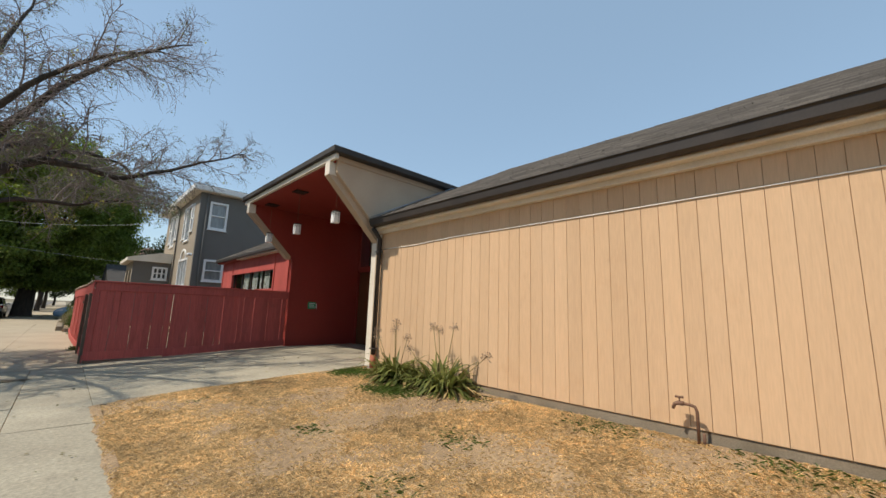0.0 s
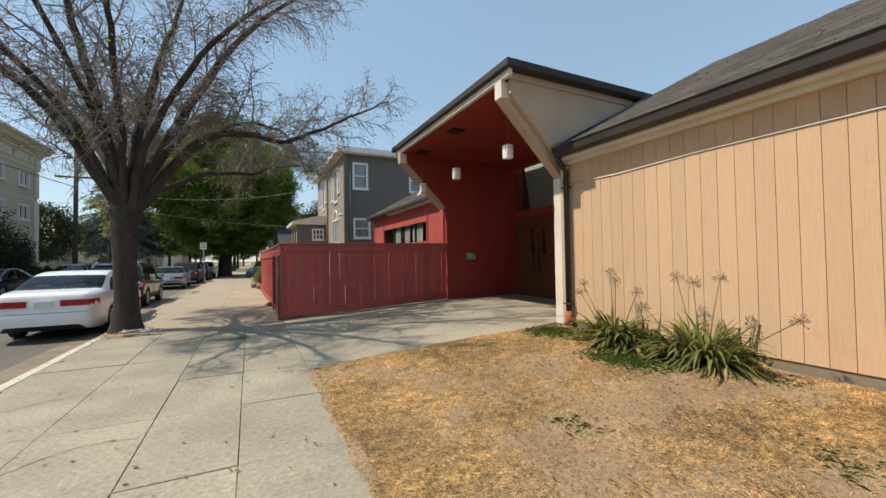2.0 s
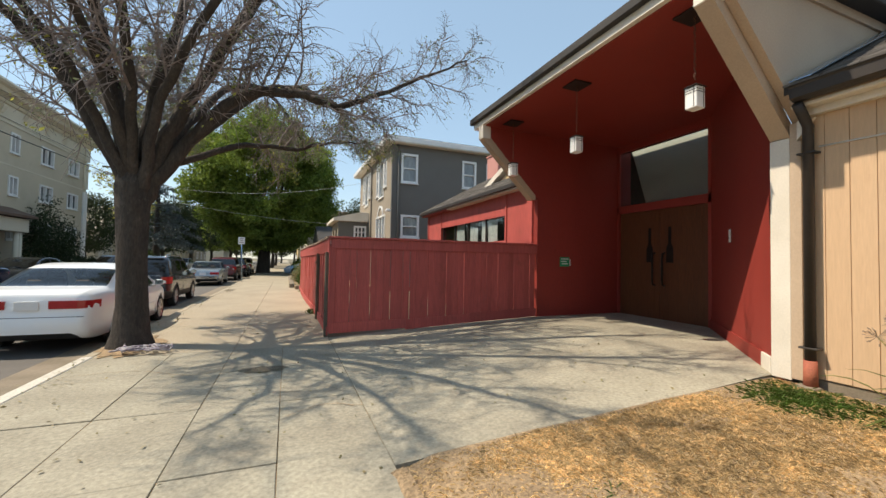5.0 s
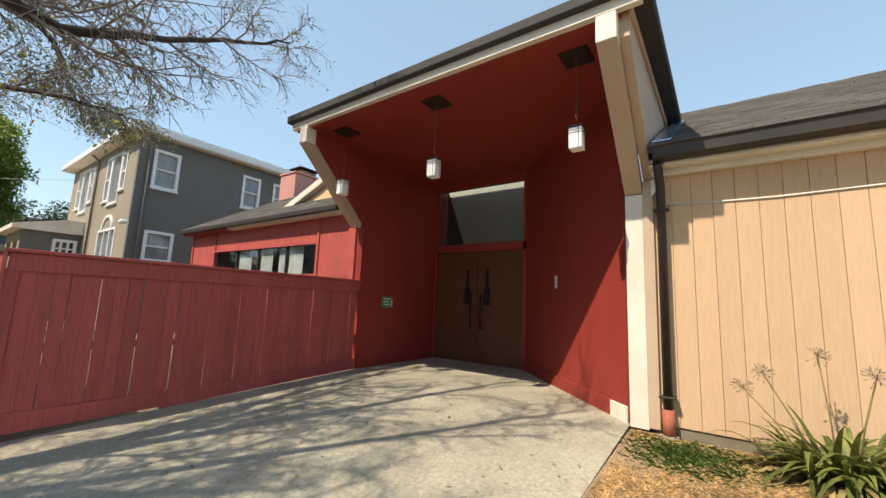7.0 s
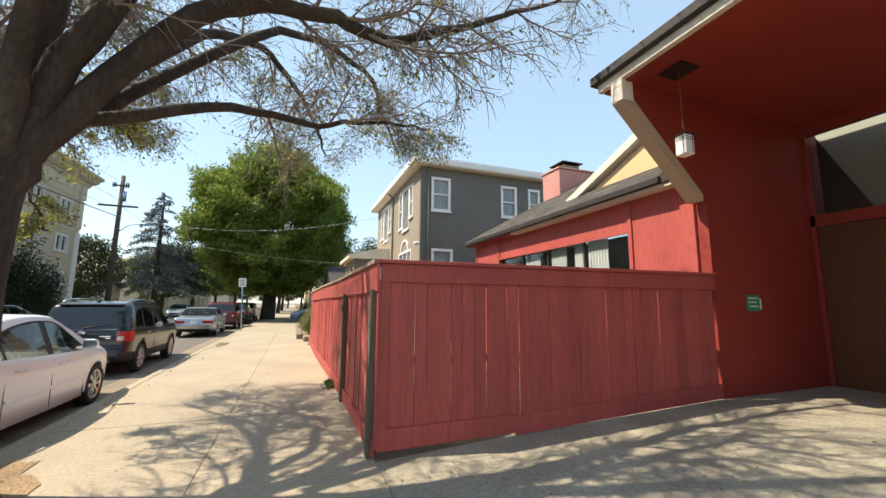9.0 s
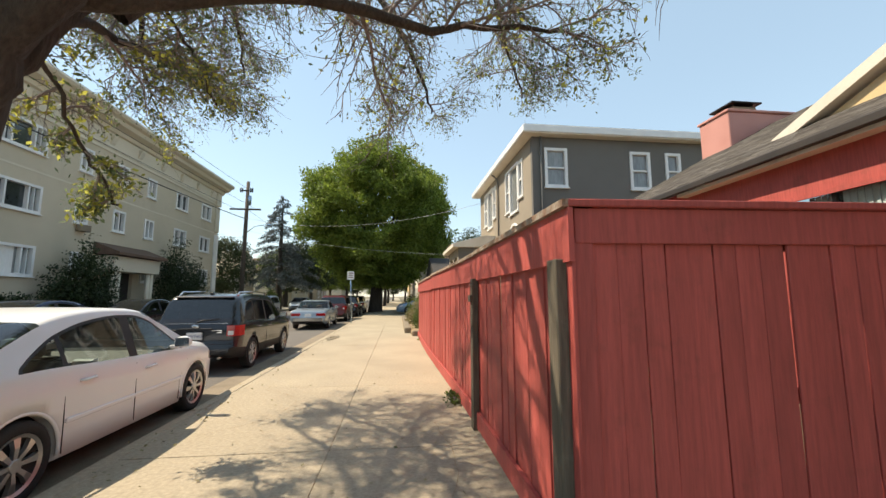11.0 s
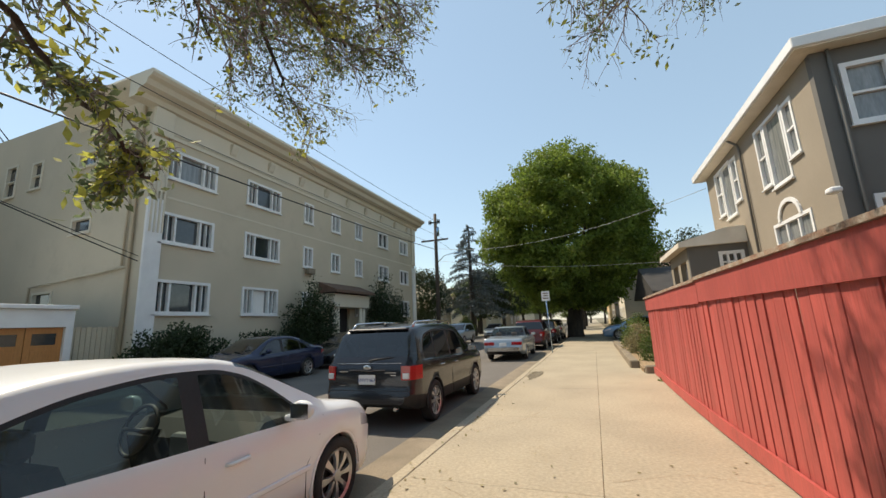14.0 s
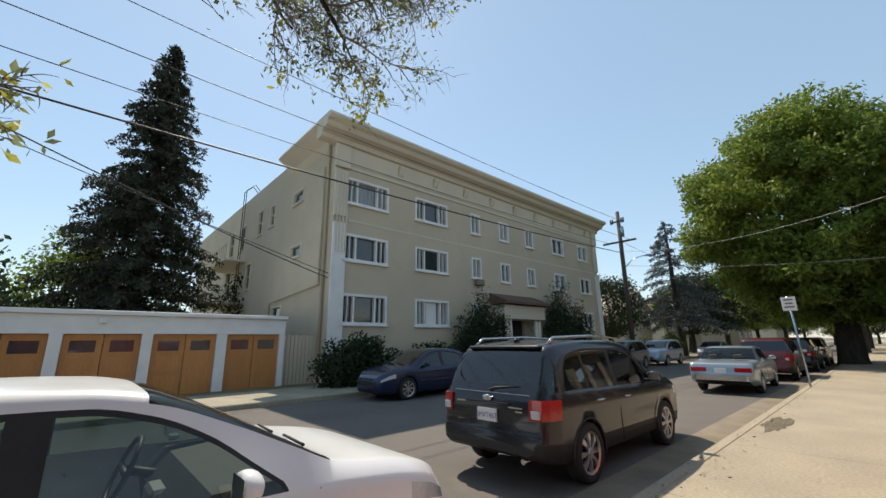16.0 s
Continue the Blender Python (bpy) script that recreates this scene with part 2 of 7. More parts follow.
def tube(bm, pts, radii, sides=8, cap=True):
    """A round bar along points with a radius at each."""
    pts = [Vector(p) for p in pts]
    rings, ref = [], None
    for i, p in enumerate(pts):
        d = (pts[min(i + 1, len(pts) - 1)] - pts[max(i - 1, 0)]).normalized()
        if ref is None:
            ref = d.orthogonal().normalized()
        u = (ref - d * ref.dot(d))
        u = u.normalized() if u.length > 1e-6 else d.orthogonal().normalized()
        ref, v = u, d.cross(u)
        r = radii[i] if isinstance(radii, (list, tuple)) else radii
        rings.append([bm.verts.new(p + (u * math.cos(a) + v * math.sin(a)) * r) for a in [2 * math.pi * k / sides for k in range(sides)]])
    for a, b in zip(rings, rings[1:]):
        for k in range(sides):
            f = bm.faces.new((a[k], a[(k + 1) % sides], b[(k + 1) % sides], b[k]))
            f.smooth = True
    if cap:
        bm.faces.new(rings[0][::-1])
        bm.faces.new(rings[-1])
    return bm


def link(name, bm, material):
    me = bpy.data.meshes.new(name)
    bm.to_mesh(me)
    bm.free()
    me.materials.append(material)
    return new(name, me)


def part(name, bm, material, parent, label=""):
    """One mesh object under a thing or a part."""
    ob = link(name, bm, material)
    ob.parent = parent
    if parent.type != "EMPTY":
        ob.matrix_parent_inverse = parent.matrix_basis.inverted()
    return tagged(ob, label)


def thing(name, label, category, group="", kind="", at=(0, 0, 0)):
    ob = new(name)
    ob.empty_display_size = 0.2
    ob.location = at
    return tagged(ob, label, category, group, kind)


def under(bm, m):
    bm.transform(m)
    return bm


def setting(name, bm, material, label, category):
    return tagged(link(name, bm, material), label, category, "", "structure")


def piece(name, me, parent, m):
    """One of many alike pieces that share a mesh."""
    ob = new(name, me)
    ob.parent = parent
    ob.matrix_basis = m
    return ob


def mesh_of(name, bm, material):
    me = bpy.data.meshes.new(name)
    bm.to_mesh(me)
    bm.free()
    me.materials.append(material)
    return me


def raw(name, verts, faces, material, smooth=False):
    me = bpy.data.meshes.new(name)
    me.from_pydata(verts, [], faces)
    me.materials.append(material)
    if smooth:
        me.polygons.foreach_set("use_smooth", [True] * len(me.polygons))
    return new(name, me)


# ---- ground ----
setting("ground", box(-900, -900, -0.6, 900, 1500, -0.19), M["earth"], "dry brown earth reaching to the horizon", "ground")
setting("road", box(-13.25, -120, -0.4, -3.15, 420, -0.14), M["asphalt"], "worn grey-brown asphalt street with parked cars", "road")
setting("gutter_pan", box(-3.78, -120, -0.4, -3.152, 420, -0.133), M["oldconcrete"], "tan dusty concrete gutter strip by the kerb", "gutter")
bm = bmesh.new()
quad_box(bm, -3.15, -120, -0.4, -2.98, 12.4, 0.0, 0.02)
setting("kerb_plain", box(-3.15, 12.4, -0.4, -2.98, 420, 0.0, 0.02), M["tanconcrete"], "tan worn concrete kerb beside the parked cars", "kerb")
setting("kerb", bm, M["kerbpaint"], "pale worn concrete kerb beside the street", "kerb")
setting("kerb_far", box(-13.42, -120, -0.4, -13.25, 420, 0.0, 0.02), M["concrete"], "pale concrete kerb on the far side", "kerb")
setting("pavement_far", box(-16.4, -120, -0.4, -13.42, 420, -0.005), M["concrete"], "pale concrete pavement by the apartment house", "pavement")
setting("land_far", box(-200, -120, -0.4, -16.4, 420, -0.02), M["earth"], "planted ground round the houses", "ground")
setting("land_near", box(0.5, 12.9, -0.4, 200, 420, -0.03), M["earth"], "planted ground behind the fence", "ground")
setting("pavement_rest", box(-2.98, 34.5, -0.4, 0.5, 420, -0.004), M["tanconcrete"], "pale tan concrete pavement running on under trees", "pavement")
setting("pavement_behind", box(-2.98, -120, -0.4, 0.5, -3.0, -0.004), M["concrete"], "pale concrete pavement", "pavement")

# lawn: rises to the wall
bm = bmesh.new()
grid = []
for i in range(46):
    y = -8 + i * 0.351
    row = []
    for j in range(16):
        x = 0.5 + j * 0.303
        z = 0.02 + 0.23 * min(1, (x - 0.5) / 4.0) ** 0.8 + 0.025 * noise.noise((x * 1.3, y * 1.3, 0)) - (0.06 if j == 0 else 0)
        row.append(bm.verts.new((x, min(y, 7.76), z)))
    grid.append(row)
for a, b in zip(grid, grid[1:]):
    for k in range(15):
        bm.faces.new((a[k], a[k + 1], b[k + 1], b[k])).smooth = True
setting("lawn_ground", bm, M["soil"], "dry straw-coloured lawn soil beside the pavement", "lawn")


def lawn_z(x, y):
    return 0.02 + 0.23 * min(1, max(0, (x - 0.5) / 4.0)) ** 0.8 + 0.025 * noise.noise((x * 1.3, y * 1.3, 0))


# driveway apron: a slab that rises to the door
def apron_z(x):
    return 0.005 + 0.275 * min(1, max(0, (x - 0.5) / 4.6)) + 0.02 * min(1, max(0, (x - 5.1) / 2.6))


bm = bmesh.new()
prof = [(0.5, -0.3), (0.5, 0.005), (5.1, 0.28), (7.9, 0.30), (7.9, -0.3)]
prism(bm, prof, "y", 7.78, 12.9)
setting("driveway", bm, M["concrete"], "pale concrete apron sloping up to the entry", "driveway")

# ---- beige wing: wall, boards, frieze, gutter, roof ----
wall_w = setting("wall_west", box(5.09, -8, 0.35, 5.3, 7.5, 3.5), M["siding"], "beige grooved plywood wall of the low building", "wall")
setting("wall_foot", box(5.096, -8, -0.1, 5.3, 7.5, 0.346), M["oldconcrete"], "grey concrete footing under the beige wall", "footing")
setting("trim_frieze", box(5.0, -8, 3.235, 5.2, 7.46, 3.36, 0.006), M["white"], "pale beige frieze board under the gutter", "trim")
gut = bmesh.new()
prism(gut, [(4.73, 3.385), (4.72, 3.49), (4.70, 3.51), (4.86, 3.51), (4.86, 3.36), (4.78, 3.36)], "y", -8, 7.40)
setting("gutter", gut, M["gutter"], "dark brown metal gutter along the eave", "gutter")
setting("trim_crown", box(4.865, -8, 3.31, 5.0, 7.46, 3.358, 0.012), M["white"], "pale beige moulding under the gutter", "trim")
bm = bmesh.new()
prism(bm, [(7.30, 3.20), (7.46, 3.20), (7.46, 2.98)], "x", 4.985, 5.03)
setting("trim_bracket", bm, M["white"], "small white three-cornered bracket under the eave", "bracket")
setting("soffit", box(4.85, -8, 3.36, 5.3, 7.46, 3.40), M["beige"], "pale beige boarded soffit", "soffit")
SL = 0.514
bm = bmesh.new()
prism(bm, [(4.74, 3.44), (10.0, 3.44 + SL * 5.26), (15.3, 3.44), (15.3, 3.52), (10.0, 3.53 + SL * 5.26), (4.74, 3.53)], "y", -8, 7.455)
roof = setting("roof_main", bm, M["tar"], "dark grey shingled roof over the beige wing", "roof")
setting("wall_back", box(15.0, -8, -0.1, 15.2, 13, 3.5), M["siding"], "beige wall at the back", "wall")
setting("wall_south", box(5.1, -8.2, -0.1, 15.2, -8, 3.5), M["siding"], "beige end wall", "wall")


def shingle_field(parent, y0, y1, x0, z0, x1, slope, seed):
    """Courses of tabs laid up a slope that rises with x."""
    rng = random.Random(seed)
    ln = math.hypot(1, slope)
    vs, fs = [], []
    s, row = 0.0, 0
    while x0 + s / ln < x1:
        y = y0 - rng.random() * 0.3
        while y < y1:
            w = 0.27 + rng.random() * 0.1
            a, b = max(y, y0), min(y + w - 0.006, y1)
            y += w
            if b - a < 0.02:
                continue
            lift, e = 0.014 + rng.random() * 0.012, rng.uniform(-0.006, 0.006)
            xa, xb = x0 + (s + e) / ln, x0 + (s + 0.17) / ln
            za, zb = z0 + (s + e) * slope / ln, z0 + (s + 0.17) * slope / ln
            i = len(vs)
            vs += [(xa, a, za), (xa, b, za), (xa, a, za + lift), (xa, b, za + lift), (xb, a, zb + 0.004), (xb, b, zb + 0.004)]
            fs += [(i, i + 1, i + 3, i + 2)[::-1], (i + 2, i + 3, i + 5, i + 4)[::-1]]
        s += 0.145
        row += 1
    ob = raw("shingles", vs, fs, M["shingle"])
    ob.parent = parent
    return tagged(ob, "weathered grey-brown asphalt shingles in courses", "", "", "stuff")


shingle_field(roof, -8, 7.455, 4.72, 3.525, 10.0, SL, 5)

# ---- entry canopy ----
TOP, CEIL = 4.92, 4.62
canopy = setting("canopy_roof", box(3.64, 7.24, 4.78, 8.0, 13.22, TOP, 0.015), M["tar"], "dark flat roof edge of the tall entry porch", "roof")
bm = bmesh.new()
quad_box(bm, 3.72, 7.32, 4.66, 3.80, 13.14, 4.78, 0.005)
setting("trim_fascia", bm, M["white"], "cream painted fascia board under the porch roof", "trim")
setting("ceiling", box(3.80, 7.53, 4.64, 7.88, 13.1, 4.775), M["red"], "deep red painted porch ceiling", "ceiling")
# side panel over the eave, seen from the lawn
bm = bmesh.new()
prism(bm, [(3.86, 4.42), (5.2, 3.12), (5.2, 0.25), (8.2, 0.25), (8.2, 4.776), (3.86, 4.776)], "y", 7.46, 7.557)
setting("wall_porch_side", bm, M["beige"], "pale beige side panel of the entry porch", "wall")
setting("trim_panel", box(3.82, 7.43, 4.66, 8.2, 7.458, 4.775), M["beige"], "beige cover strip along the top of the side panel", "trim")
bm = bmesh.new()
prism(bm, [(4.9, 3.50), (5.05, 3.50), (7.5, 4.74), (7.5, 4.80), (4.9, 3.56)], "y", 7.40, 7.455)
prism(bm, [(4.72, 3.565), (7.2, 3.565 + SL * 2.48), (7.2, 3.578 + SL * 2.48), (4.72, 3.578)], "y", 7.20, 7.398)
setting("flashing", bm, M["flash"], "metal flashing tinted blue like reflected sky, where roof meets the panel", "flashing")
# left wall of the porch with its slanted wing
bm = bmesh.new()
prism(bm, [(3.9, 4.38), (5.24, 3.08), (5.24, 0.2), (8.2, 0.2), (8.2, 4.64), (3.9, 4.64)], "y", 12.72, 12.88)
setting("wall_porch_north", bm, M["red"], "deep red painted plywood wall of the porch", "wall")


def strut(name, y0, y1, m_post, foot):
    """A cranked porch strut: plumb post, slanting arm, short block on top."""
    t = thing(name, "cream painted cranked timber strut holding the porch roof", "porch strut", "porch struts", "", (5.1, (y0 + y1) / 2, 0.28))
    inv = Matrix.Translation((-5.1, -(y0 + y1) / 2, -0.28))
    if foot:
        part("post", under(box(5.05, y0, 0.27, 5.15, y1, 3.05, 0.008), inv), m_post, t, "cream painted post, worn at the foot")
    bm = bmesh.new()
    prism(bm, [(3.74, 4.36), (5.06, 3.06), (5.16, 3.06), (5.16, 3.16), (3.9, 4.42)], "y", y0 + 0.003, y1 - 0.003)
    part("arm", under(bm, inv), M["beige"], t)
    part("block", under(box(3.725, y0 - 0.002, 4.36, 3.93, y1 + 0.002, 4.70, 0.008), inv), M["white"], t)
    return t


setting("trim_corner", box(5.035, 7.445, 0.3, 5.198, 7.557, 3.2, 0.004), M["beige"], "pale beige corner board beside the downpipe", "trim")
strut("porch_strut", 7.560, 7.765, M["white"], True)
strut("porch_strut", 12.70, 12.90, M["white"], False)
# slanting wall on the other side, with base board
dw = Vector((7.78 - 5.16, 10.30 - 7.80, 0))
ang = math.degrees(math.atan2(dw.y, dw.x))
mdiag = pose(5.16, 7.80, 0, 0, 0, ang)
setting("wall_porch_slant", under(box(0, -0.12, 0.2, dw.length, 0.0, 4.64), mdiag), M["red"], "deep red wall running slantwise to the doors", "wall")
setting("baseboard", under(box(0.35, 0.0, 0.28, dw.length, 0.03, 0.48, 0.005), mdiag), M["red"], "red base board along the slanting wall", "baseboard")
setting("baseboard_white", under(box(0.0, 0.0, 0.27, 0.346, 0.032, 0.47, 0.005), mdiag), M["white"], "unpainted pale end of the base board", "baseboard")
# door wall
DX = 7.74
bm = bmesh.new()
quad_box(bm, DX, 10.2, 2.87, DX + 0.14, 12.72, 3.06)
quad_box(bm, DX, 10.2, 4.46, DX + 0.14, 12.72, 4.64)
quad_box(bm, DX, 10.2, 0.2, DX + 0.14, 10.33, 4.46)
quad_box(bm, DX, 12.66, 0.2, DX + 0.14, 12.72, 4.46)
setting("wall_door", bm, M["red"], "red framing round the entry doors", "wall")
for k, (a, b) in enumerate(((10.335, 11.49), (11.50, 12.655))):
    d = setting("door_%d" % (k + 1), box(DX + 0.05, a, 0.30, DX + 0.10, b, 2.865, 0.004), M["door"], "dark brown tall wooden entry door, closed", "door")
    s = 1 if k == 0 else -1
    h = 11.495 - s * 0.13
    bm = bmesh.new()
    tube(bm, [(DX + 0.05, h, 1.84), (DX - 0.03, h, 1.82), (DX - 0.045, h, 1.70), (DX - 0.045, h, 1.20), (DX - 0.03, h, 1.10), (DX + 0.05, h, 1.08)], 0.02, 8)
    part("door_handle", bm, M["iron"], d, "long black iron pull handle")
    bm = prism(bmesh.new(), [(h - s * 0.05, 1.62), (h - s * 0.22, 1.62), (h - s * 0.22, 1.95), (h - s * 0.17, 2.06), (h - s * 0.17, 2.44), (h - s * 0.10, 2.44), (h - s * 0.10, 2.06), (h - s * 0.05, 1.95)], "x", DX + 0.032, DX + 0.049)
    part("door_plate", bm, M["iron"], d, "dark iron back plate")
    for zz in (0.45, 1.6):
        part("door_panel", box(DX + 0.042, a + 0.14, zz, DX + 0.049, b - 0.14, zz + 1.02, 0.002), M["door"], d)
w = setting("window_1", box(DX + 0.06, 10.33, 3.06, DX + 0.068, 12.66, 4.46), M["winglass"], "fixed transom window over the doors", "window")
w.visible_shadow = False
bm = bmesh.new()
slope = [(DX + 0.16, 10.2, 3.0), (DX + 0.16, 11.95, 3.0), (DX + 0.60, 12.80, 4.62), (DX + 0.60, 10.2, 4.62)]
vs = [bm.verts.new(p) for p in slope] + [bm.verts.new((x + 0.05, y, z - 0.05)) for x, y, z in slope]
for q in ((0, 1, 2, 3), (7, 6, 5, 4), (0, 4, 5, 1), (1, 5, 6, 2), (2, 6, 7, 3), (3, 7, 4, 0)):
    bm.faces.new([vs[i] for i in q])
bmesh.ops.recalc_face_normals(bm, faces=bm.faces)
setting("ceiling_inside", bm, M["interior"], "pale sloping plaster seen through the transom", "ceiling")
setting("wall_inside", box(DX + 2.4, 9.0, 0.3, DX + 2.5, 12.9, 4.7), M["dark"], "wall inside the entry, coloured dark as if unlit", "wall")

# ---- hanging lanterns ----
M["darkplate"] = mat("dark_brown_metal", (0.028, 0.012, 0.009), (0.02, 0.01, 0.008), 0.7, 3, 40, 0.2, 0.1)

def lantern(at, top):
    t = thing("hanging_lantern", "white milk-glass lantern in a thin dark frame, hung on a chain", "lantern", "porch lanterns", "", at)
    h = 0.285
    part("glass_body", box(-0.076, -0.076, 0.025, 0.076, 0.076, h, 0.008), M["milk"], t, "milk-white glass")
    bm = bmesh.new()
    for s in (-1, 1):
        quad_box(bm, s * 0.079 - 0.002, -0.044, 0.035, s * 0.079 + 0.002, -0.038, h + 0.02)
        quad_box(bm, 0.038, s * 0.079 - 0.002, 0.035, 0.044, s * 0.079 + 0.002, h + 0.02)
    for z in (0.215, 0.245):
        for s in (-1, 1):
            quad_box(bm, -0.083, s * 0.080 - 0.002, z - 0.0025, 0.083, s * 0.080 + 0.002, z + 0.0025)
            quad_box(bm, s * 0.080 - 0.002, -0.083, z - 0.0025, s * 0.080 + 0.002, 0.083, z + 0.0025)
    part("frame", bm, M["iron"], t, "thin dark metal frame")
    bm = bmesh.new()
    bmesh.ops.create_cone(bm, cap_ends=True, segments=4, radius1=0.135, radius2=0.085, depth=0.03, matrix=pose(0, 0, h + 0.016, 0, 0, 45))
    part("cap", bm, M["iron"], t)
    bm = bmesh.new()
    n = int((top - at[2] - h - 0.1) / 0.045)
    for i in range(n):
        z = h + 0.10 + i * 0.045
        a = (i % 2) * math.pi / 2
        c, s = math.cos(a) * 0.012, math.sin(a) * 0.012
        tube(bm, [(c, s, z), (c, s, z + 0.03), (-c, -s, z + 0.045), (-c, -s, z + 0.01), (c, s, z)], 0.0035, 4, False)
    part("chain", bm, M["rust"], t, "thin reddish chain")
    bm = bmesh.new()
    quad_box(bm, -0.17, -0.17, top - at[2] - 0.03, 0.17, 0.17, top - at[2] - 0.002, 0.006)
    part("ceiling_plate", bm, M["darkplate"], t, "square dark brown ceiling plate")
    return t


for y in (8.12, 10.22, 12.25):
    lantern((4.25, y, 3.43), 4.638)

# ---- small fittings of the entry ----
s = thing("entry_sign", "small green notice sign with white lines on the red wall", "sign", at=(6.05, 12.716, 1.6))
part("plate", box(-0.15, -0.012, -0.12, 0.13, 0, 0.11, 0.003), M["green_sign"], s)
bm = bmesh.new()
for i, (a, b) in enumerate(((-0.12, 0.10), (-0.12, 0.05), (-0.10, 0.09))):
    quad_box(bm, a, -0.0155, 0.055 - i * 0.06, b, -0.0125, 0.075 - i * 0.06)
part("lettering", bm, M["purewhite"], s, "white unreadable lines")
part("arrow", box(0.145, -0.01, -0.10, 0.165, 0, 0.06), M["purewhite"], s, "narrow white tag")
s = thing("intercom", "small white intercom plate on the red slanting wall", "intercom", at=tuple(mdiag @ Vector((2.02, 0.002, 2.07))))
s.rotation_euler = (0, 0, radians(ang))
part("plate", box(-0.045, 0, -0.11, 0.045, 0.02, 0.11, 0.005), M["purewhite"], s)
part("button", box(-0.015, 0.021, -0.05, 0.015, 0.028, -0.02, 0.003), M["iron"], s, "dark push button")

# ---- downpipe, conduit, tap ----
p = thing("downpipe", "dark brown metal downpipe ending in a red clay collar", "downpipe", at=(4.99, 7.36, 0.25))
bm = bmesh.new()
tube(bm, [(-0.2, 0.0, 3.08), (-0.1, 0, 2.98), (0.0, 0, 2.86), (0.0, 0, 0.25)], 0.05, 10)
part("pipe", bm, M["gutter"], p)
bm = bmesh.new()
tube(bm, [(0, 0, 0.0), (0, 0, 0.3)], [0.065, 0.06], 12)
part("collar", bm, M["clay"], p, "red clay pipe collar")
for z in (0.42, 2.55):
    part("strap", box(-0.055, -0.085, z, 0.06, 0.085, z + 0.022, 0.004), M["gutter"], p)
part("splash_block", box(-0.14, -0.1, -0.03, 0.02, 0.1, 0.03, 0.01), M["oldconcrete"], p, "grey concrete lump")
bm = bmesh.new()
tube(bm, [(5.068, 7.30, 2.88), (5.068, 6.3, 2.86), (5.068, 5, 2.90), (5.068, 2.0, 2.89), (5.068, -2, 2.92), (5.068, -8, 2.92)], 0.009, 6)
setting("conduit", bm, M["whitewire"], "thin white cable clipped along the beige wall", "cable")
p = thing("garden_tap", "rusty brown standpipe with a garden tap by the wall", "tap", at=(4.93, 1.25, 0.24))
p.scale = (0.8, 0.8, 0.8)
bm = bmesh.new()
tube(bm, [(0, 0, -0.05), (0, 0, 0.40), (0, 0.02, 0.46), (0, 0.08, 0.48), (0, 0.17, 0.48)], 0.021, 8)
part("pipe", bm, M["rust"], p)
bm = bmesh.new()
tube(bm, [(0, 0.15, 0.48), (0, 0.22, 0.48), (-0.01, 0.26, 0.46), (-0.02, 0.28, 0.40)], [0.03, 0.03, 0.024, 0.02], 8)
part("spout", bm, M["rust"], p)
bm = bmesh.new()
tube(bm, [(0, 0.2, 0.5), (0, 0.2, 0.56)], 0.01, 6)
tube(bm, [(0, 0.15, 0.56), (0, 0.25, 0.56)], 0.016, 6)
part("handle", bm, M["rust"], p)
bm = bmesh.new()
tube(bm, [(0.05, -0.05, -0.05), (0.05, -0.05, 0.14)], 0.02, 8)
part("stub", bm, M["rust"], p)

# ---- red wing behind the fence ----
bm = bmesh.new()
quad_box(bm, 5.2, 12.9, 0.0, 5.35, 14.15, 3.44)
quad_box(bm, 5.2, 14.15, 0.0, 5.35, 18.85, 2.15)
quad_box(bm, 5.2, 14.15, 2.86, 5.35, 18.85, 3.44)
quad_box(bm, 5.2, 18.85, 0.0, 5.35, 20.4, 3.44)
quad_box(bm, 5.35, 20.25, 0.0, 12, 20.4, 3.14)
setting("wall_red_wing", bm, M["fence"], "orange-red painted wall of the low wing", "wall")
bm = bmesh.new()
for y in (14.09, 18.9, 20.36):
    quad_box(bm, 5.17, y - 0.04, 0.1, 5.197, y + 0.04, 3.40)
quad_box(bm, 5.165, 14.13, 2.82, 5.197, 18.86, 2.88)
setting("trim_red_wing", bm, M["fence"], "red cover strips on the low wing", "trim")
w = setting("window_2", box(5.27, 14.15, 2.15, 5.278, 18.85, 2.86), M["winglass"], "long dark window band in the red wing", "window")
for y in (14.15, 15.35, 16.6, 17.7, 18.81):
    part("mullion", box(5.25, y, 2.15, 5.3, y + 0.05, 2.86), M["gutter"], w)
bm = bmesh.new()
for a, b in ((14.75, 15.33), (15.41, 15.75), (16.0, 16.55), (17.0, 17.65)):
    n = int((b - a) / 0.04)
    for i in range(n):
        y = a + i * 0.04
        quad_box(bm, 5.295 + 0.015 * (i % 2), y, 2.1, 5.307 + 0.015 * (i % 2), y + 0.04, 2.84)
w.visible_shadow = False
setting("curtains", bm, M["curtain"], "white curtains hanging in the red wing's window", "curtain")
setting("wall_red_inside", box(6.6, 13, 0, 6.7, 20.2, 3.1), M["dark"], "wall inside the red wing, coloured dark as if unlit", "wall")
S2 = 0.55
bm = bmesh.new()
prism(bm, [(4.96, 3.465), (9.4, 3.30 + S2 * 4.74), (14, 3.30), (14, 3.40), (9.4, 3.42 + S2 * 4.74), (4.96, 3.585)], "y", 12.95, 20.75)
r2 = setting("roof_red_wing", bm, M["tar"], "grey shingled roof of the low red wing", "roof")
shingle_field(r2, 13.22, 20.75, 4.95, 3.58, 9.4, S2, 9)
setting("gutter_red_wing", box(4.90, 13.22, 3.455, 4.985, 20.75, 3.565, 0.01), M["gutter"], "dark gutter on the red wing", "gutter")
